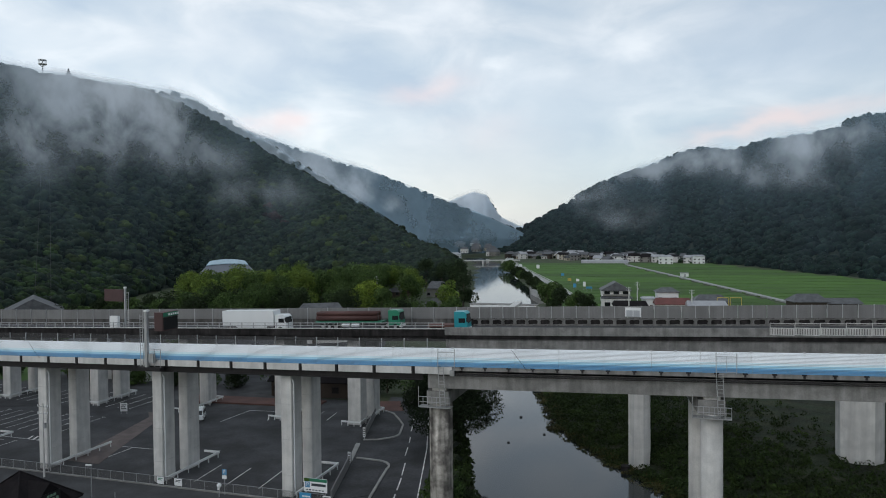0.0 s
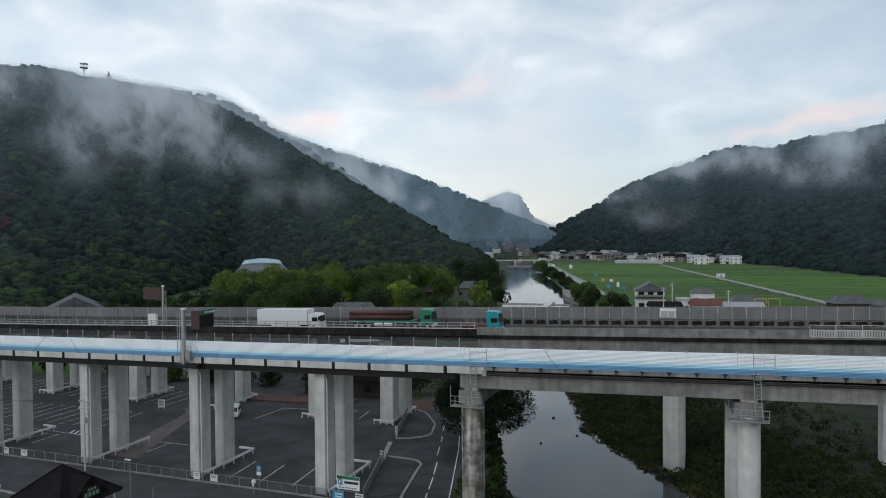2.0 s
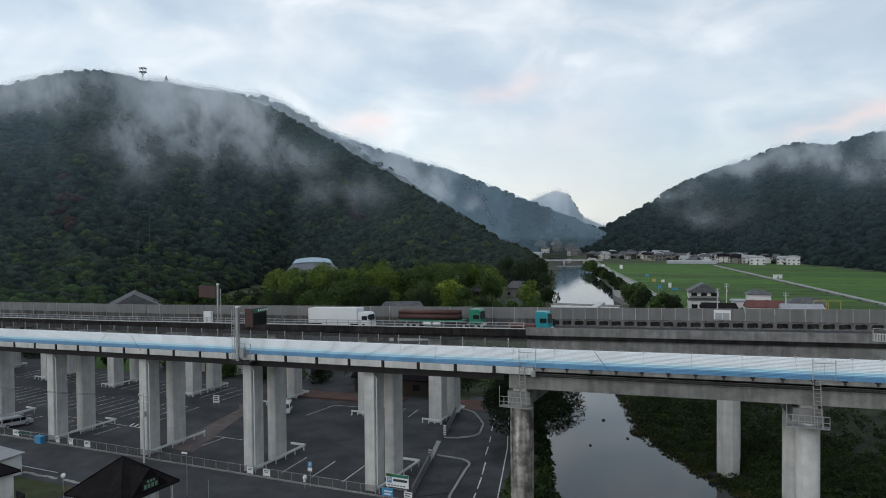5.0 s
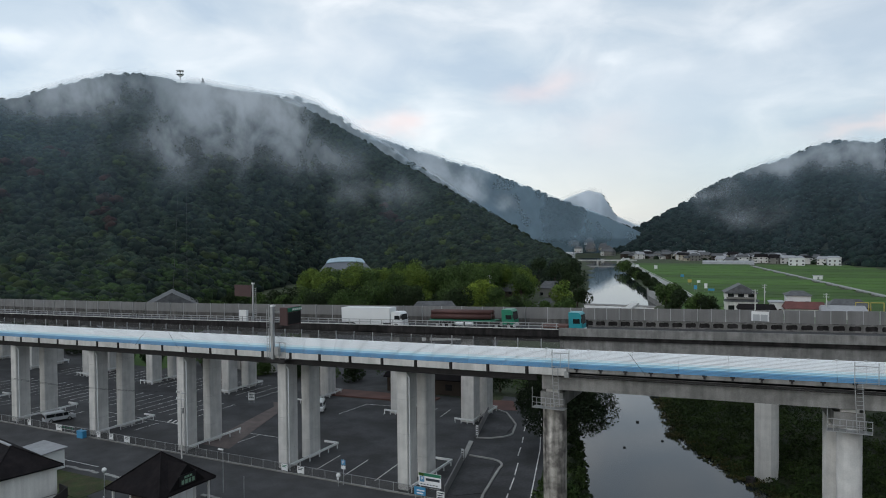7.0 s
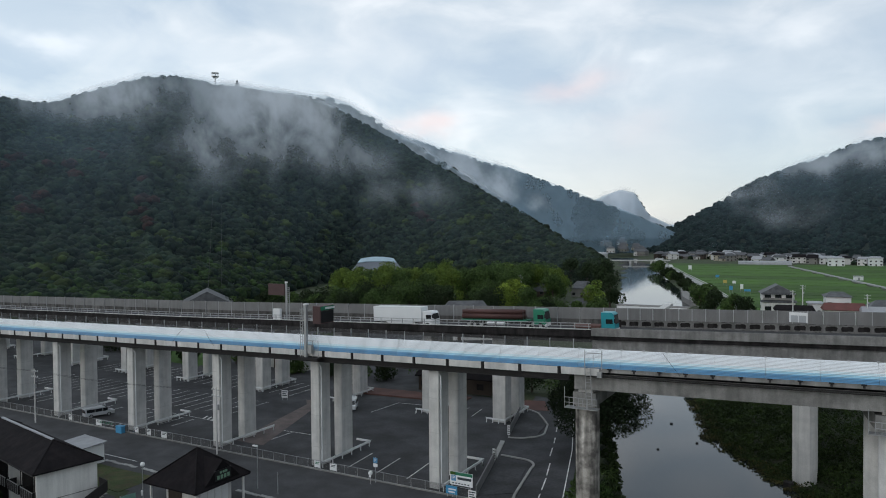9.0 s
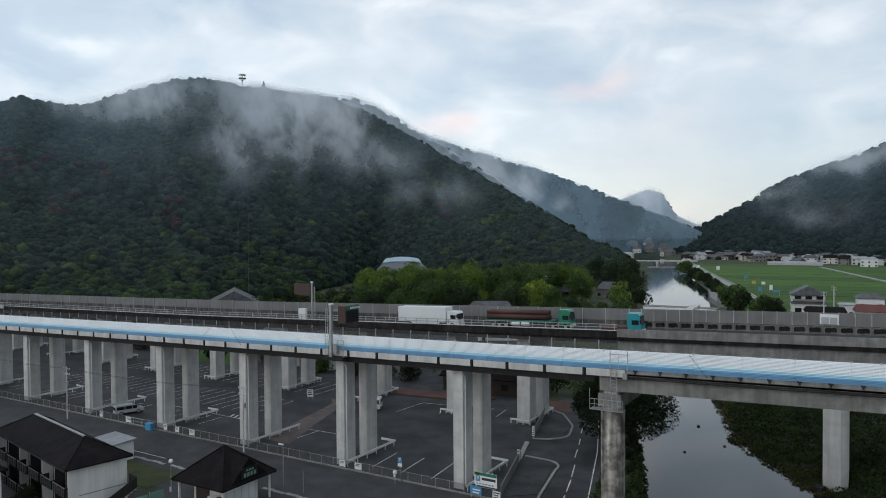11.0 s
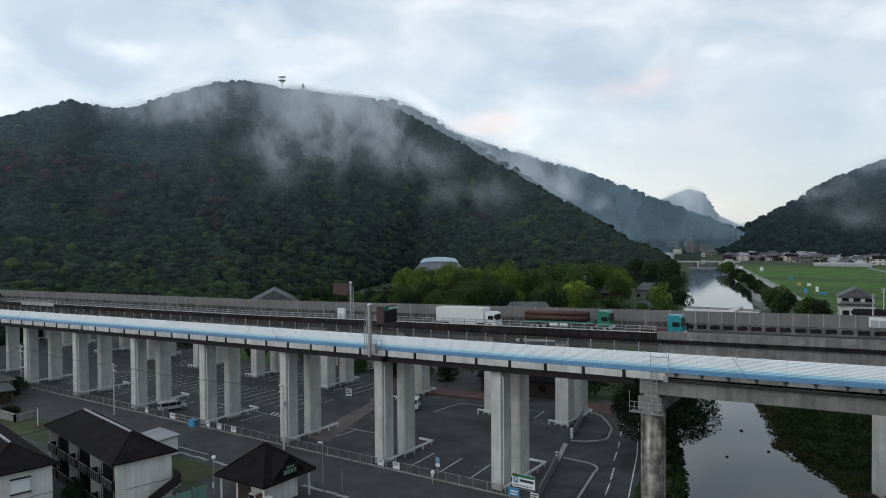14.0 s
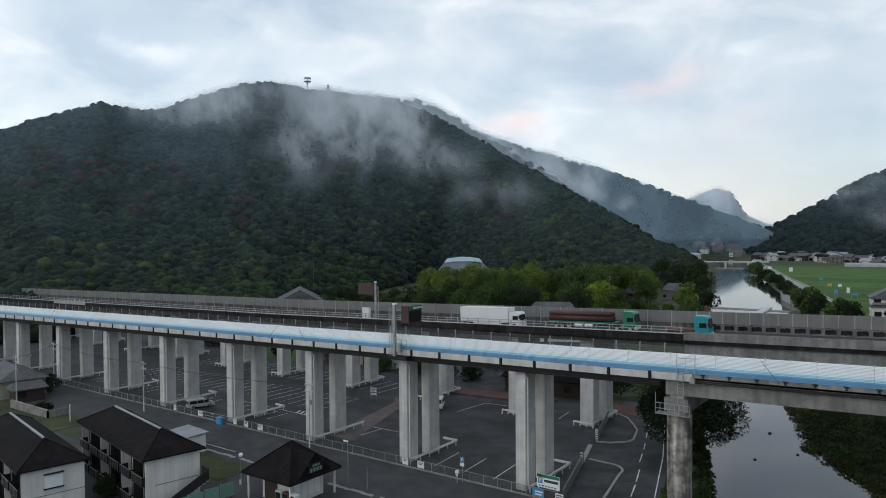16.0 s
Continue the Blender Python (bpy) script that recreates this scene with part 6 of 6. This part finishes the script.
x, y = on_hill(-45.0, 842)
sp_ = thing("hilltop_spire", "dark pointed tower on the summit", "tower", (x, y, 180))
part("tower", Shape().tube((0, 0, 0), (0, 0, 16), 3.0, 2.4, 8), CONCRETE_DIRTY, sp_)
part("spire", Shape().tube((0, 0, 16), (0, 0, 26), 3.4, 0.2, 8), ROOF_GREY, sp_)
x, y = on_hill(-61.4, 640)
gz = thing("lookout_pavilion", "small dark lookout pavilion on the ridge", "pavilion", (x, y, 132))
part("roof", Shape().tube((0, 0, 5.5), (0, 0, 8), 4.5, 0.6, 8), ROOF_DARK, gz)
for k in range(4):
    part("post", Shape().box(2.4 * math.cos(1.57 * k) - 0.2, 2.4 * math.cos(1.57 * k) + 0.2, 2.4 * math.sin(1.57 * k) - 0.2, 2.4 * math.sin(1.57 * k) + 0.2, 0, 5.6), DARK_WOOD, gz)


# ---- trees near the river and the grove ----
def leaf_mat(name, base, second):
    m = material(name, base, 0.85, 0.3, 0.5, 0.0, second=second, island=0.45, spec=0.2)
    return m


LEAF_BAMBOO = leaf_mat("bamboo_leaves", (0.135, 0.19, 0.034), (0.08, 0.13, 0.026))
LEAF_LIME = leaf_mat("lime_leaves", (0.20, 0.27, 0.04), (0.14, 0.20, 0.032))
LEAF_MID = leaf_mat("mid_green_leaves", (0.068, 0.112, 0.032), (0.046, 0.082, 0.024))
# darker copy of the dark leaves, with the viaduct's shade in the colour
LEAF_SHADE = leaf_mat("shaded_leaves", (0.0105, 0.0185, 0.008), (0.015, 0.024, 0.0095))
LEAF_DARK = leaf_mat("dark_leaves", (0.020, 0.035, 0.014), (0.027, 0.043, 0.016))
trng = np.random.default_rng(21)


def leaves(centres, radii, count, size):
    """Small leaf blades over a set of lobes."""
    k = trng.integers(len(centres), size=count)
    d = trng.normal(size=(count, 3))
    d /= np.linalg.norm(d, axis=1)[:, None]
    r = trng.uniform(0.55, 1.05, count) ** 0.5
    c = np.asarray(centres)[k] + d * (np.asarray(radii)[k] * r[:, None])
    a = trng.normal(size=(count, 3)) + d * 0.3
    a /= np.linalg.norm(a, axis=1)[:, None]
    b = np.cross(a, d + trng.normal(size=(count, 3)) * 0.7)
    b /= np.linalg.norm(b, axis=1)[:, None] + 1e-6
    s = (size * trng.uniform(0.6, 1.4, count))[:, None]
    v = np.stack([c - a * s, c + b * s * 0.45, c + a * s, c - b * s * 0.45], 1).reshape(-1, 3)
    return v, np.arange(count * 4).reshape(-1, 4)


def tree(x, y, z, h, rad, mat, label, count=900, size=0.5, low=0.25, lobes=9, narrow=1.0, group="trees"):
    t = thing("tree", label, "tree", (x, y, z), group=group)
    s = Shape().tube((0, 0, -0.3), (0, 0, h * 0.55), 0.04 * h * 0.6 + 0.05, 0.02 * h, 7)
    cs, rs = [], []
    for i in range(lobes):
        a, u = trng.uniform(0, 2 * math.pi), trng.uniform(0, 1)
        zz = h * (low + (1 - low) * (0.2 + 0.68 * u))
        q = rad * (0.75 if u < 0.6 else 0.4) * math.sqrt(trng.uniform(0.1, 1))
        c = (q * math.cos(a), q * math.sin(a), zz)
        cs.append(c)
        rr = rad * trng.uniform(0.38, 0.6)
        rs.append((rr, rr, rr * 0.85 * narrow))
        s.tube((0, 0, h * (0.2 + 0.25 * u)), (c[0] * 0.8, c[1] * 0.8, c[2]), 0.012 * h, 0.004 * h, 5)
    part("trunk", s, BARK, t)
    v, f = leaves(cs, rs, count, size)
    cr = new("crown", array_mesh("crown", v, f, mat, False))
    cr.parent = t
    return t


def place(az, r):
    return r * math.sin(radians(az)), r * math.cos(radians(az))


# grove between the far viaduct and the hill
for i in range(64):
    az = -37.4 + 17.6 * (i + trng.uniform(-0.3, 0.3)) / 64
    if -28.2 < az < -27.3:
        continue
    x, y = place(az, trng.uniform(280, 335))
    h = trng.uniform(14.5, 18.0) * (0.9 if az < -34 or az > -21 else 1.0)
    pale = trng.random() < (0.75 if az < -28 else 0.35)
    tree(x, y, 0, h, trng.uniform(5.0, 6.8), LEAF_BAMBOO if pale else LEAF_MID, "tall feathery green bamboo clump" if pale else "tall mid green broadleaf tree", 4200, 0.34, 0.12, 16, 1.2, "grove behind the viaduct")
for i in range(46):
    az = -37.6 + 17.8 * (i + trng.uniform(-0.3, 0.3)) / 46
    if -28.4 < az < -27.1:
        continue
    x, y = place(az, trng.uniform(232, 262))
    lime = -25.0 < az < -22.3
    low_ = az > -22.3
    h = 7.0 if low_ else (trng.uniform(12.5, 14.5) if lime else trng.uniform(11.5, 15.0)) * (0.85 if az < -35.5 else 1.0)
    kind_ = LEAF_LIME if lime and trng.random() < 0.7 else (LEAF_MID if trng.random() < (0.8 if az > -27 else 0.45) else LEAF_DARK)
    tree(x, y, 0, h, trng.uniform(3.8, 5.4), kind_, "bright lime green bamboo clump" if kind_ is LEAF_LIME else "dark green broadleaf tree", 4000, 0.28, 0.06, 15, 1.1, "grove behind the viaduct")
for i in range(26):
    az = -50.0 + 13.0 * i / 26
    x, y = place(az + trng.uniform(-0.3, 0.3), trng.uniform(255, 285))
    tree(x, y, 0, trng.uniform(6.5, 9.5), trng.uniform(3.8, 5.0), LEAF_DARK if i % 3 else LEAF_MID, "dark broadleaf tree at the foot of the hill", 2200, 0.42, 0.05, 11, 1.0, "trees at the hill foot")
# trees along the river
for az, r, h, rad, mat in ((-16.6, 330, 17, 5.5, LEAF_DARK), (-16.2, 360, 18, 6, LEAF_DARK), (-15.9, 300, 14, 5, LEAF_DARK), (-17.2, 285, 12.5, 4.5, LEAF_BAMBOO), (-16.9, 262, 8, 4, LEAF_MID), (-18.3, 250, 7, 3.5, LEAF_MID), (-18.9, 400, 18, 7, LEAF_DARK), (-17.6, 390, 17, 7, LEAF_DARK),
                           (-9.2, 292, 10.5, 5, LEAF_MID), (-8.2, 285, 9, 4.5, LEAF_DARK), (-7.0, 282, 8, 4.5, LEAF_MID), (-6.2, 278, 7, 4, LEAF_DARK), (-8.6, 300, 12, 4.5, LEAF_MID),
                           (-10.9, 473, 4.5, 5, LEAF_DARK), (-11.5, 520, 5, 6, LEAF_DARK), (-10.2, 420, 4, 4.5, LEAF_DARK), (-9.8, 385, 4, 4, LEAF_DARK), (-9.4, 350, 4, 3.5, LEAF_DARK), (-12.2, 590, 6, 7, LEAF_MID), (-11.2, 495, 4, 5, LEAF_MID)):
    x, y = place(az, r)
    tree(x, y, -0.5, h, rad, mat, "dense green tree on the river bank", 2200, 0.25 + r / 1500, 0.08, 12, 1.0, "trees along the river")
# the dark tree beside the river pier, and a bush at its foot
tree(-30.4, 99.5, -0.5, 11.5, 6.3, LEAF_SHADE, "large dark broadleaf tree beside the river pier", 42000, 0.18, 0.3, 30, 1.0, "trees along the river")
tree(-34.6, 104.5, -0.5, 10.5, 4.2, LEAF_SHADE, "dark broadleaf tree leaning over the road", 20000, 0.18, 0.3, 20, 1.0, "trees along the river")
tree(-24.6, 77.6, -1.0, 4.0, 2.6, LEAF_MID, "leafy bush at the foot of a pier", 3000, 0.2, 0.05, 12, 1.0, "bushes")
tree(-22.2, 79.0, -2.5, 3.6, 2.2, LEAF_DARK, "leafy bush on the river bank", 2200, 0.2, 0.05, 12, 1.0, "bushes")
tree(-82.6, 44.0, 0, 2.7, 1.5, LEAF_DARK, "round clipped dark bush beside the flats", 3000, 0.12, 0.02, 12, 1.0, "bushes")
for x, y, h, r in ((-146.5, 67.5, 3.5, 2.0), (-149, 66, 4.2, 2.4), (-133, 60, 1.5, 1.5)):
    tree(x, y, 0, h, r, LEAF_DARK, "leafy green garden shrub", 1500, 0.18, 0.05, 10, 1.0, "bushes")
for x, y, h, r in ((-96, 122, 4.5, 3.2), (-90, 124, 3.6, 2.8), (-84, 125, 4.0, 3.0), (-70, 126, 5, 3.5), (-64, 127, 4, 3), (-150, 121, 4, 3.5), (-140, 122, 3.5, 3), (-58, 126, 5, 3.4), (-78, 130, 6, 4), (-100, 124, 6, 4), (-106, 121.5, 3, 2.6), (-120, 122, 4, 3), (-126, 124, 5, 3.4), (-46, 130, 6, 4.5), (-52, 128, 5.5, 4), (-160, 124, 5, 4), (-168, 124, 4, 3.5), (-178, 126, 5, 4), (-190, 128, 5, 4), (-88, 135, 7, 4.5), (-60, 136, 7, 4.5), (-110, 138, 7, 4.5), (-150, 150, 8, 5), (-165, 160, 9, 5), (-178, 158, 8, 5), (-205, 160, 9, 6), (-222, 168, 9, 6)):
    tree(x, y, 0, h, r, LEAF_MID if x % 4 else LEAF_DARK, "garden tree behind the far viaduct", 1600, 0.25, 0.05, 10, 1.0, "garden trees")


# scrub on the right bank: many low tufts
def tufts(name, n, pick, mat, label, size, tall):
    v, f = [], []
    for i in range(n):
        x, y, z = pick()
        vv, ff = leaves([(x, y, z + tall * 0.4)], [(tall * 0.8, tall * 0.8, tall * 0.6)], 26, size)
        v.append(vv)
        f.append(ff + 104 * i)
    return tagged(new(name, array_mesh(name, np.concatenate(v), np.concatenate(f), mat, False)), label, "scrub", kind="stuff")


def bank_place():
    y = trng.uniform(60, 175)
    x = lerp(y, RIGHT_BANK) + 4.6 + abs(trng.normal()) * 16
    return x, y, land(x, y)


def edge_place():
    y = trng.uniform(66, 170)
    x = lerp(y, RIGHT_BANK) + trng.uniform(2.6, 6.5)
    return x, y, land(x, y)


SCRUB_LEAF = leaf_mat("scrub_leaves", (0.030, 0.050, 0.012), (0.018, 0.032, 0.009))
SCRUB_DRY = leaf_mat("dry_scrub_leaves", (0.065, 0.058, 0.022), (0.03, 0.042, 0.012))
tufts("bank_scrub", 5200, bank_place, SCRUB_LEAF, "low green scrub covering the river bank", 0.2, 0.75)
tufts("bank_edge_scrub", 1200, edge_place, SCRUB_DRY, "dry brownish scrub along the waterline", 0.18, 0.6)


def left_place():
    y = trng.uniform(60, 200)
    return lerp(y, LEFT_BANK) - trng.uniform(0.3, 3.5), y, -0.8


tufts("left_bank_scrub", 500, left_place, SCRUB_LEAF, "dark weeds along the near river wall", 0.3, 0.7)
solid("river_stones", Shape().chamfered(-0.6, 0.5, 108, 109, -3.1, -2.6, 0.3).chamfered(-6.4, -5.2, 102.6, 103.8, -3.2, -2.2, 0.3).chamfered(-20, -19.6, 118, 118.4, -3.1, -2.85, 0.1).chamfered(-26, -25.5, 128, 128.4, -3.1, -2.8, 0.1).chamfered(-24.8, -24.4, 112, 112.3, -3.1, -2.85, 0.1), CONCRETE_DARK, "dark stones standing out of the river", "stones", "stuff")

# paler bamboo along the hill's foot, and turning trees
BAMBOO_HILL = leafy("hill_bamboo", (0.026, 0.046, 0.012), (0.017, 0.032, 0.011))
RED_TREE = leafy("turning_trees", (0.040, 0.017, 0.014), (0.026, 0.018, 0.013))
YELLOW_TREE = leafy("yellow_green_trees", (0.034, 0.05, 0.014), (0.028, 0.042, 0.013))
pts = np.array([hill_a.at(trng.uniform(-66, -39), abs(trng.normal()) * 0.07) for i in range(420)])
crowns("bamboo_foot", pts + (0, 0, 2.5), trng.uniform(2.2, 4.2, len(pts)), BAMBOO_HILL, "pale green bamboo along the foot of the hill")
pts = []
for az, u, n, sp in ((-64, 0.55, 12, 1.6), (-61.5, 0.62, 10, 1.2), (-57, 0.5, 7, 1.4), (-51.8, 0.3, 9, 0.8), (-59, 0.42, 6, 1.0), (-31.2, 0.45, 5, 0.4), (-39.5, 0.68, 4, 0.5), (-66, 0.7, 6, 1.2)):
    pts += [hill_a.at(az + trng.normal() * sp, min(0.98, max(0.02, u + trng.normal() * 0.035))) for i in range(n)]
pts = np.array(pts)
vp = []
for i in range(260):
    vx = trng.uniform(-185, 45)
    vp.append((vx, 885 - 0.75 * (vx + 165) + trng.normal() * 30 + (18 if i % 2 else 0), 1.0))
crowns("village_trees", np.array(vp), trng.uniform(1.6, 4.2, len(vp)), FOREST, "dark garden trees among the village houses")
crowns("turning_trees", pts + (0, 0, 3.0), trng.uniform(3.8, 5.6, len(pts)), RED_TREE, "dull red trees dotted over the hill")
pts = np.array([hill_a.at(trng.uniform(-66, -20), trng.uniform(0.02, 0.9)) for i in range(170)])
crowns("pale_trees", pts + (0, 0, 2.6), trng.uniform(3.6, 5.4, len(pts)), YELLOW_TREE, "paler green trees dotted over the hill")


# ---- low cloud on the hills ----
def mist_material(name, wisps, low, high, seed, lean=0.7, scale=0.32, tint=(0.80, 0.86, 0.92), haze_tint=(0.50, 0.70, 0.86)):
    """Torn cloud gathered round the given wisps, over distance haze painted as a tinted veil, thicker up the slope.
    The first UV map holds bearing and height in degrees / 100, the second the share of the way up."""
    m = bpy.data.materials.new(name)
    m.use_nodes = True
    nt = m.node_tree
    nt.nodes.clear()
    link = nt.links.new

    def m_(op, a, b=0.0, clamp=False):
        n = nt.nodes.new("ShaderNodeMath")
        n.operation, n.use_clamp = op, clamp
        for i, v in enumerate((a, b)):
            if isinstance(v, (int, float)):
                n.inputs[i].default_value = v
            else:
                link(v, n.inputs[i])
        return n.outputs[0]

    def v_(op, a, b):
        n = nt.nodes.new("ShaderNodeVectorMath")
        n.operation = op
        link(a, n.inputs[0])
        if isinstance(b, tuple):
            n.inputs[1].default_value = b
        elif b is not None:
            link(b, n.inputs[1])
        return n

    def noise_(vec, s, detail, rough, distort):
        n = nt.nodes.new("ShaderNodeTexNoise")
        for key, val in (("Scale", s), ("Detail", detail), ("Roughness", rough), ("Distortion", distort)):
            n.inputs[key].default_value = val
        link(vec, n.inputs["Vector"])
        return n

    uv, up_ = nt.nodes.new("ShaderNodeUVMap"), nt.nodes.new("ShaderNodeUVMap")
    uv.uv_map, up_.uv_map = "UVMap", "rise"
    deg = v_("MULTIPLY", uv.outputs[0], (100.0, 100.0, 0.0)).outputs[0]
    share = nt.nodes.new("ShaderNodeSeparateXYZ")
    link(up_.outputs[0], share.inputs[0])
    mp = nt.nodes.new("ShaderNodeMapping")
    mp.inputs["Rotation"].default_value, mp.inputs["Scale"].default_value, mp.inputs["Location"].default_value = (0, 0, lean), (1.15, 0.9, 1), (seed, seed * 1.7, seed)
    link(deg, mp.inputs[0])
    torn = noise_(mp.outputs[0], scale, 6.0, 0.52, 0.2)
    shift = v_("MULTIPLY", v_("SUBTRACT", noise_(mp.outputs[0], scale * 1.6, 4.0, 0.5, 0.0).outputs["Color"], (0.5, 0.5, 0.5)).outputs[0], (4.0, 2.4, 0.0)).outputs[0]
    moved = v_("ADD", deg, shift).outputs[0]
    total = 0.0
    for az, el, wa, we, amount in wisps:
        d = v_("MULTIPLY", v_("SUBTRACT", moved, (az, el, 0.0)).outputs[0], (1 / wa, 1 / we, 0.0))
        q = nt.nodes.new("ShaderNodeVectorMath")
        q.operation = "DOT_PRODUCT"
        link(d.outputs[0], q.inputs[0])
        link(d.outputs[0], q.inputs[1])
        total = m_("ADD", m_("MULTIPLY", m_("POWER", 2.718, m_("MULTIPLY", q.outputs["Value"], -1.0)), amount), total)
    r = nt.nodes.new("ShaderNodeMapRange")
    r.interpolation_type = "SMOOTHSTEP"
    for k, val in ((1, 0.33), (2, 0.68), (3, 0.2), (4, 1.2)):
        r.inputs[k].default_value = val
    link(torn.outputs[0], r.inputs[0])
    fade = m_("MULTIPLY", m_("SUBTRACT", 1.2, share.outputs[0]), 5.0, True)
    wisp = m_("MULTIPLY", m_("SUBTRACT", 1.0, m_("POWER", 2.718, m_("MULTIPLY", m_("MULTIPLY", total, r.outputs[0]), -1.15))), fade)
    # distance haze as a blue-tinted share of the sheet, from low to high
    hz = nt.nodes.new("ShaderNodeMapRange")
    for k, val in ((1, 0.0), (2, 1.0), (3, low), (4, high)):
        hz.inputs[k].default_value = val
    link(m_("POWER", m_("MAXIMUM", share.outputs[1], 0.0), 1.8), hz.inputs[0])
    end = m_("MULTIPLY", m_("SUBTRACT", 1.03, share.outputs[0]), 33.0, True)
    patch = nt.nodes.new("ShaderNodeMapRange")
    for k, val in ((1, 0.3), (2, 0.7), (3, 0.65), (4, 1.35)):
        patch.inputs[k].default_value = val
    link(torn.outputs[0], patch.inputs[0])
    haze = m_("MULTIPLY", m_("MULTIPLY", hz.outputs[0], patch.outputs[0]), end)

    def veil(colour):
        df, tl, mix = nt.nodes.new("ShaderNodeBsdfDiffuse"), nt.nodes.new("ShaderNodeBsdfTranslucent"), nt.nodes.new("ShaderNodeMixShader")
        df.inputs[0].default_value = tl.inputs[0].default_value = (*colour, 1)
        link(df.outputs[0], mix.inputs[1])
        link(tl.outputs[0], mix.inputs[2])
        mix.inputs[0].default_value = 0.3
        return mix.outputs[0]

    def over(fac, a, b):
        mx = nt.nodes.new("ShaderNodeMixShader")
        link(fac, mx.inputs[0])
        link(a, mx.inputs[1])
        link(b, mx.inputs[2])
        return mx.outputs[0]

    clear = nt.nodes.new("ShaderNodeBsdfTransparent")
    out = nt.nodes.new("ShaderNodeOutputMaterial")
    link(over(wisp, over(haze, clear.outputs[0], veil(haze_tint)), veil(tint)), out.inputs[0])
    return m


def mist(hill, az0, az1, mat, label, over=0.5, na=110, nu=30, clear=9.0):
    """A sheet of low cloud and painted haze lying on a hillside a little above its trees."""
    v, uvs, rise = [], [], []
    us = np.linspace(0, 1, 40)
    columns = []
    for i in range(na + 1):
        az = az0 + (az1 - az0) * i / na
        pts_ = np.array([hill.at(az, u) for u in us])
        rr = np.hypot(pts_[:, 0], pts_[:, 1])
        els = np.maximum.accumulate(np.degrees(np.arctan2(pts_[:, 2] + clear - EYE_Z, rr)))
        crest_el = float(np.interp(az, hill.crest[:, 0], hill.crest[:, 1])) + 0.14
        ground_el = math.degrees(math.atan2(1.0 - EYE_Z, rr[0] - 2.2 * clear))
        columns.append((az, ground_el, crest_el, els + np.arange(40) * 1e-5, rr))
    highest = max(c[2] for c in columns)
    for j in range(nu + 5):
        for az, ground_el, crest_el, els, rr in columns:
            u = min(j / nu, 1.0)
            el = ground_el + (crest_el - ground_el) * u + over * max(0, j - nu) / 4
            r = float(np.interp(el, els, rr)) - 2.2 * clear
            v.append((r * math.sin(radians(az)), r * math.cos(radians(az)), EYE_Z + r * math.tan(radians(el))))
            uvs.append((az / 100, el / 100))
            rise.append((u + 0.06 * max(0, j - nu), (el - columns[0][1]) / (highest - columns[0][1])))
    idx = np.arange((na + 1) * (nu + 5)).reshape(nu + 5, na + 1)
    f = np.stack([idx[:-1, :-1], idx[:-1, 1:], idx[1:, 1:], idx[1:, :-1]], -1).reshape(-1, 4)
    me = array_mesh("mist", np.array(v), f, mat)
    for key, table in (("UVMap", uvs), ("rise", rise)):
        lay = me.uv_layers.new(name=key)
        lay.data.foreach_set("uv", np.array(table, np.float32)[f.ravel()].ravel())
    ob = tagged(new("mist", me), label, "low cloud", kind="stuff")
    ob.visible_shadow = False
    return ob


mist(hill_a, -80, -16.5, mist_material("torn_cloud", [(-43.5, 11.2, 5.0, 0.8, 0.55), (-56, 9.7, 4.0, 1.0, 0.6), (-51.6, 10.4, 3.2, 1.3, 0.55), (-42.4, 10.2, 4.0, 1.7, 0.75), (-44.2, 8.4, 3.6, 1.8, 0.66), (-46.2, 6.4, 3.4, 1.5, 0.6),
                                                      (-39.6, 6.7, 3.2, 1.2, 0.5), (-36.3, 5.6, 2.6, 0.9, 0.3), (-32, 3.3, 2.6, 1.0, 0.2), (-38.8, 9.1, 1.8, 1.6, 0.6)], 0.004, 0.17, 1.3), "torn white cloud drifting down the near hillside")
mist(hill_b, -51.5, -21.5, mist_material("shoulder_cloud_haze", [(-42, 10.3, 5, 1.2, 0.7), (-35, 8.6, 2.5, 1.2, 0.6), (-31, 6.2, 2.5, 1.2, 0.5), (-27, 3.8, 2.2, 1.0, 0.5)], 0.15, 0.34, 4.4), "white cloud and painted blue haze on the hill's shoulder", clear=11)
mist(hill_c, -41.5, -10.2, mist_material("ridge_cloud_haze", [(-33, 7.6, 2.5, 0.9, 0.7), (-29.8, 6.0, 2.4, 1.0, 0.85), (-27, 5.0, 2.2, 1.1, 0.9), (-24.8, 4.0, 1.6, 1.0, 0.8), (-21.4, 2.4, 0.9, 0.5, 0.5)], 0.32, 0.42, 4.2), "white cloud and painted blue haze on the middle ridge", clear=21)
mist(hill_e, -21.8, -6.2, mist_material("far_wisp_haze", [(-15.0, 3.0, 1.4, 0.5, 0.6), (-16.5, 2.6, 1.2, 0.4, 0.5), (-11.0, 0.3, 2.0, 0.5, 0.3)], 0.62, 0.74, 8.0, haze_tint=(0.72, 0.82, 0.92)), "painted pale haze and a white wisp on the far peak", clear=20)
mist(hill_d, -13.4, 58, mist_material("field_cloud_haze", [(-0.9, 4.7, 2.2, 0.7, 0.5), (2.4, 5.4, 2.2, 0.8, 0.6), (4.9, 4.8, 2.0, 0.7, 0.5), (9.2, 5.9, 2.2, 1.0, 0.75), (11.6, 6.5, 2.0, 0.8, 0.6), (8.4, 4.0, 2.4, 0.9, 0.3), (-3.6, 1.4, 2.0, 0.7, 0.2), (-6, 3.0, 1.6, 0.6, 0.3)],
                                      0.03, 0.30, 12.2, 0.3), "thin low cloud and painted haze along the ridge over the fields", clear=13)
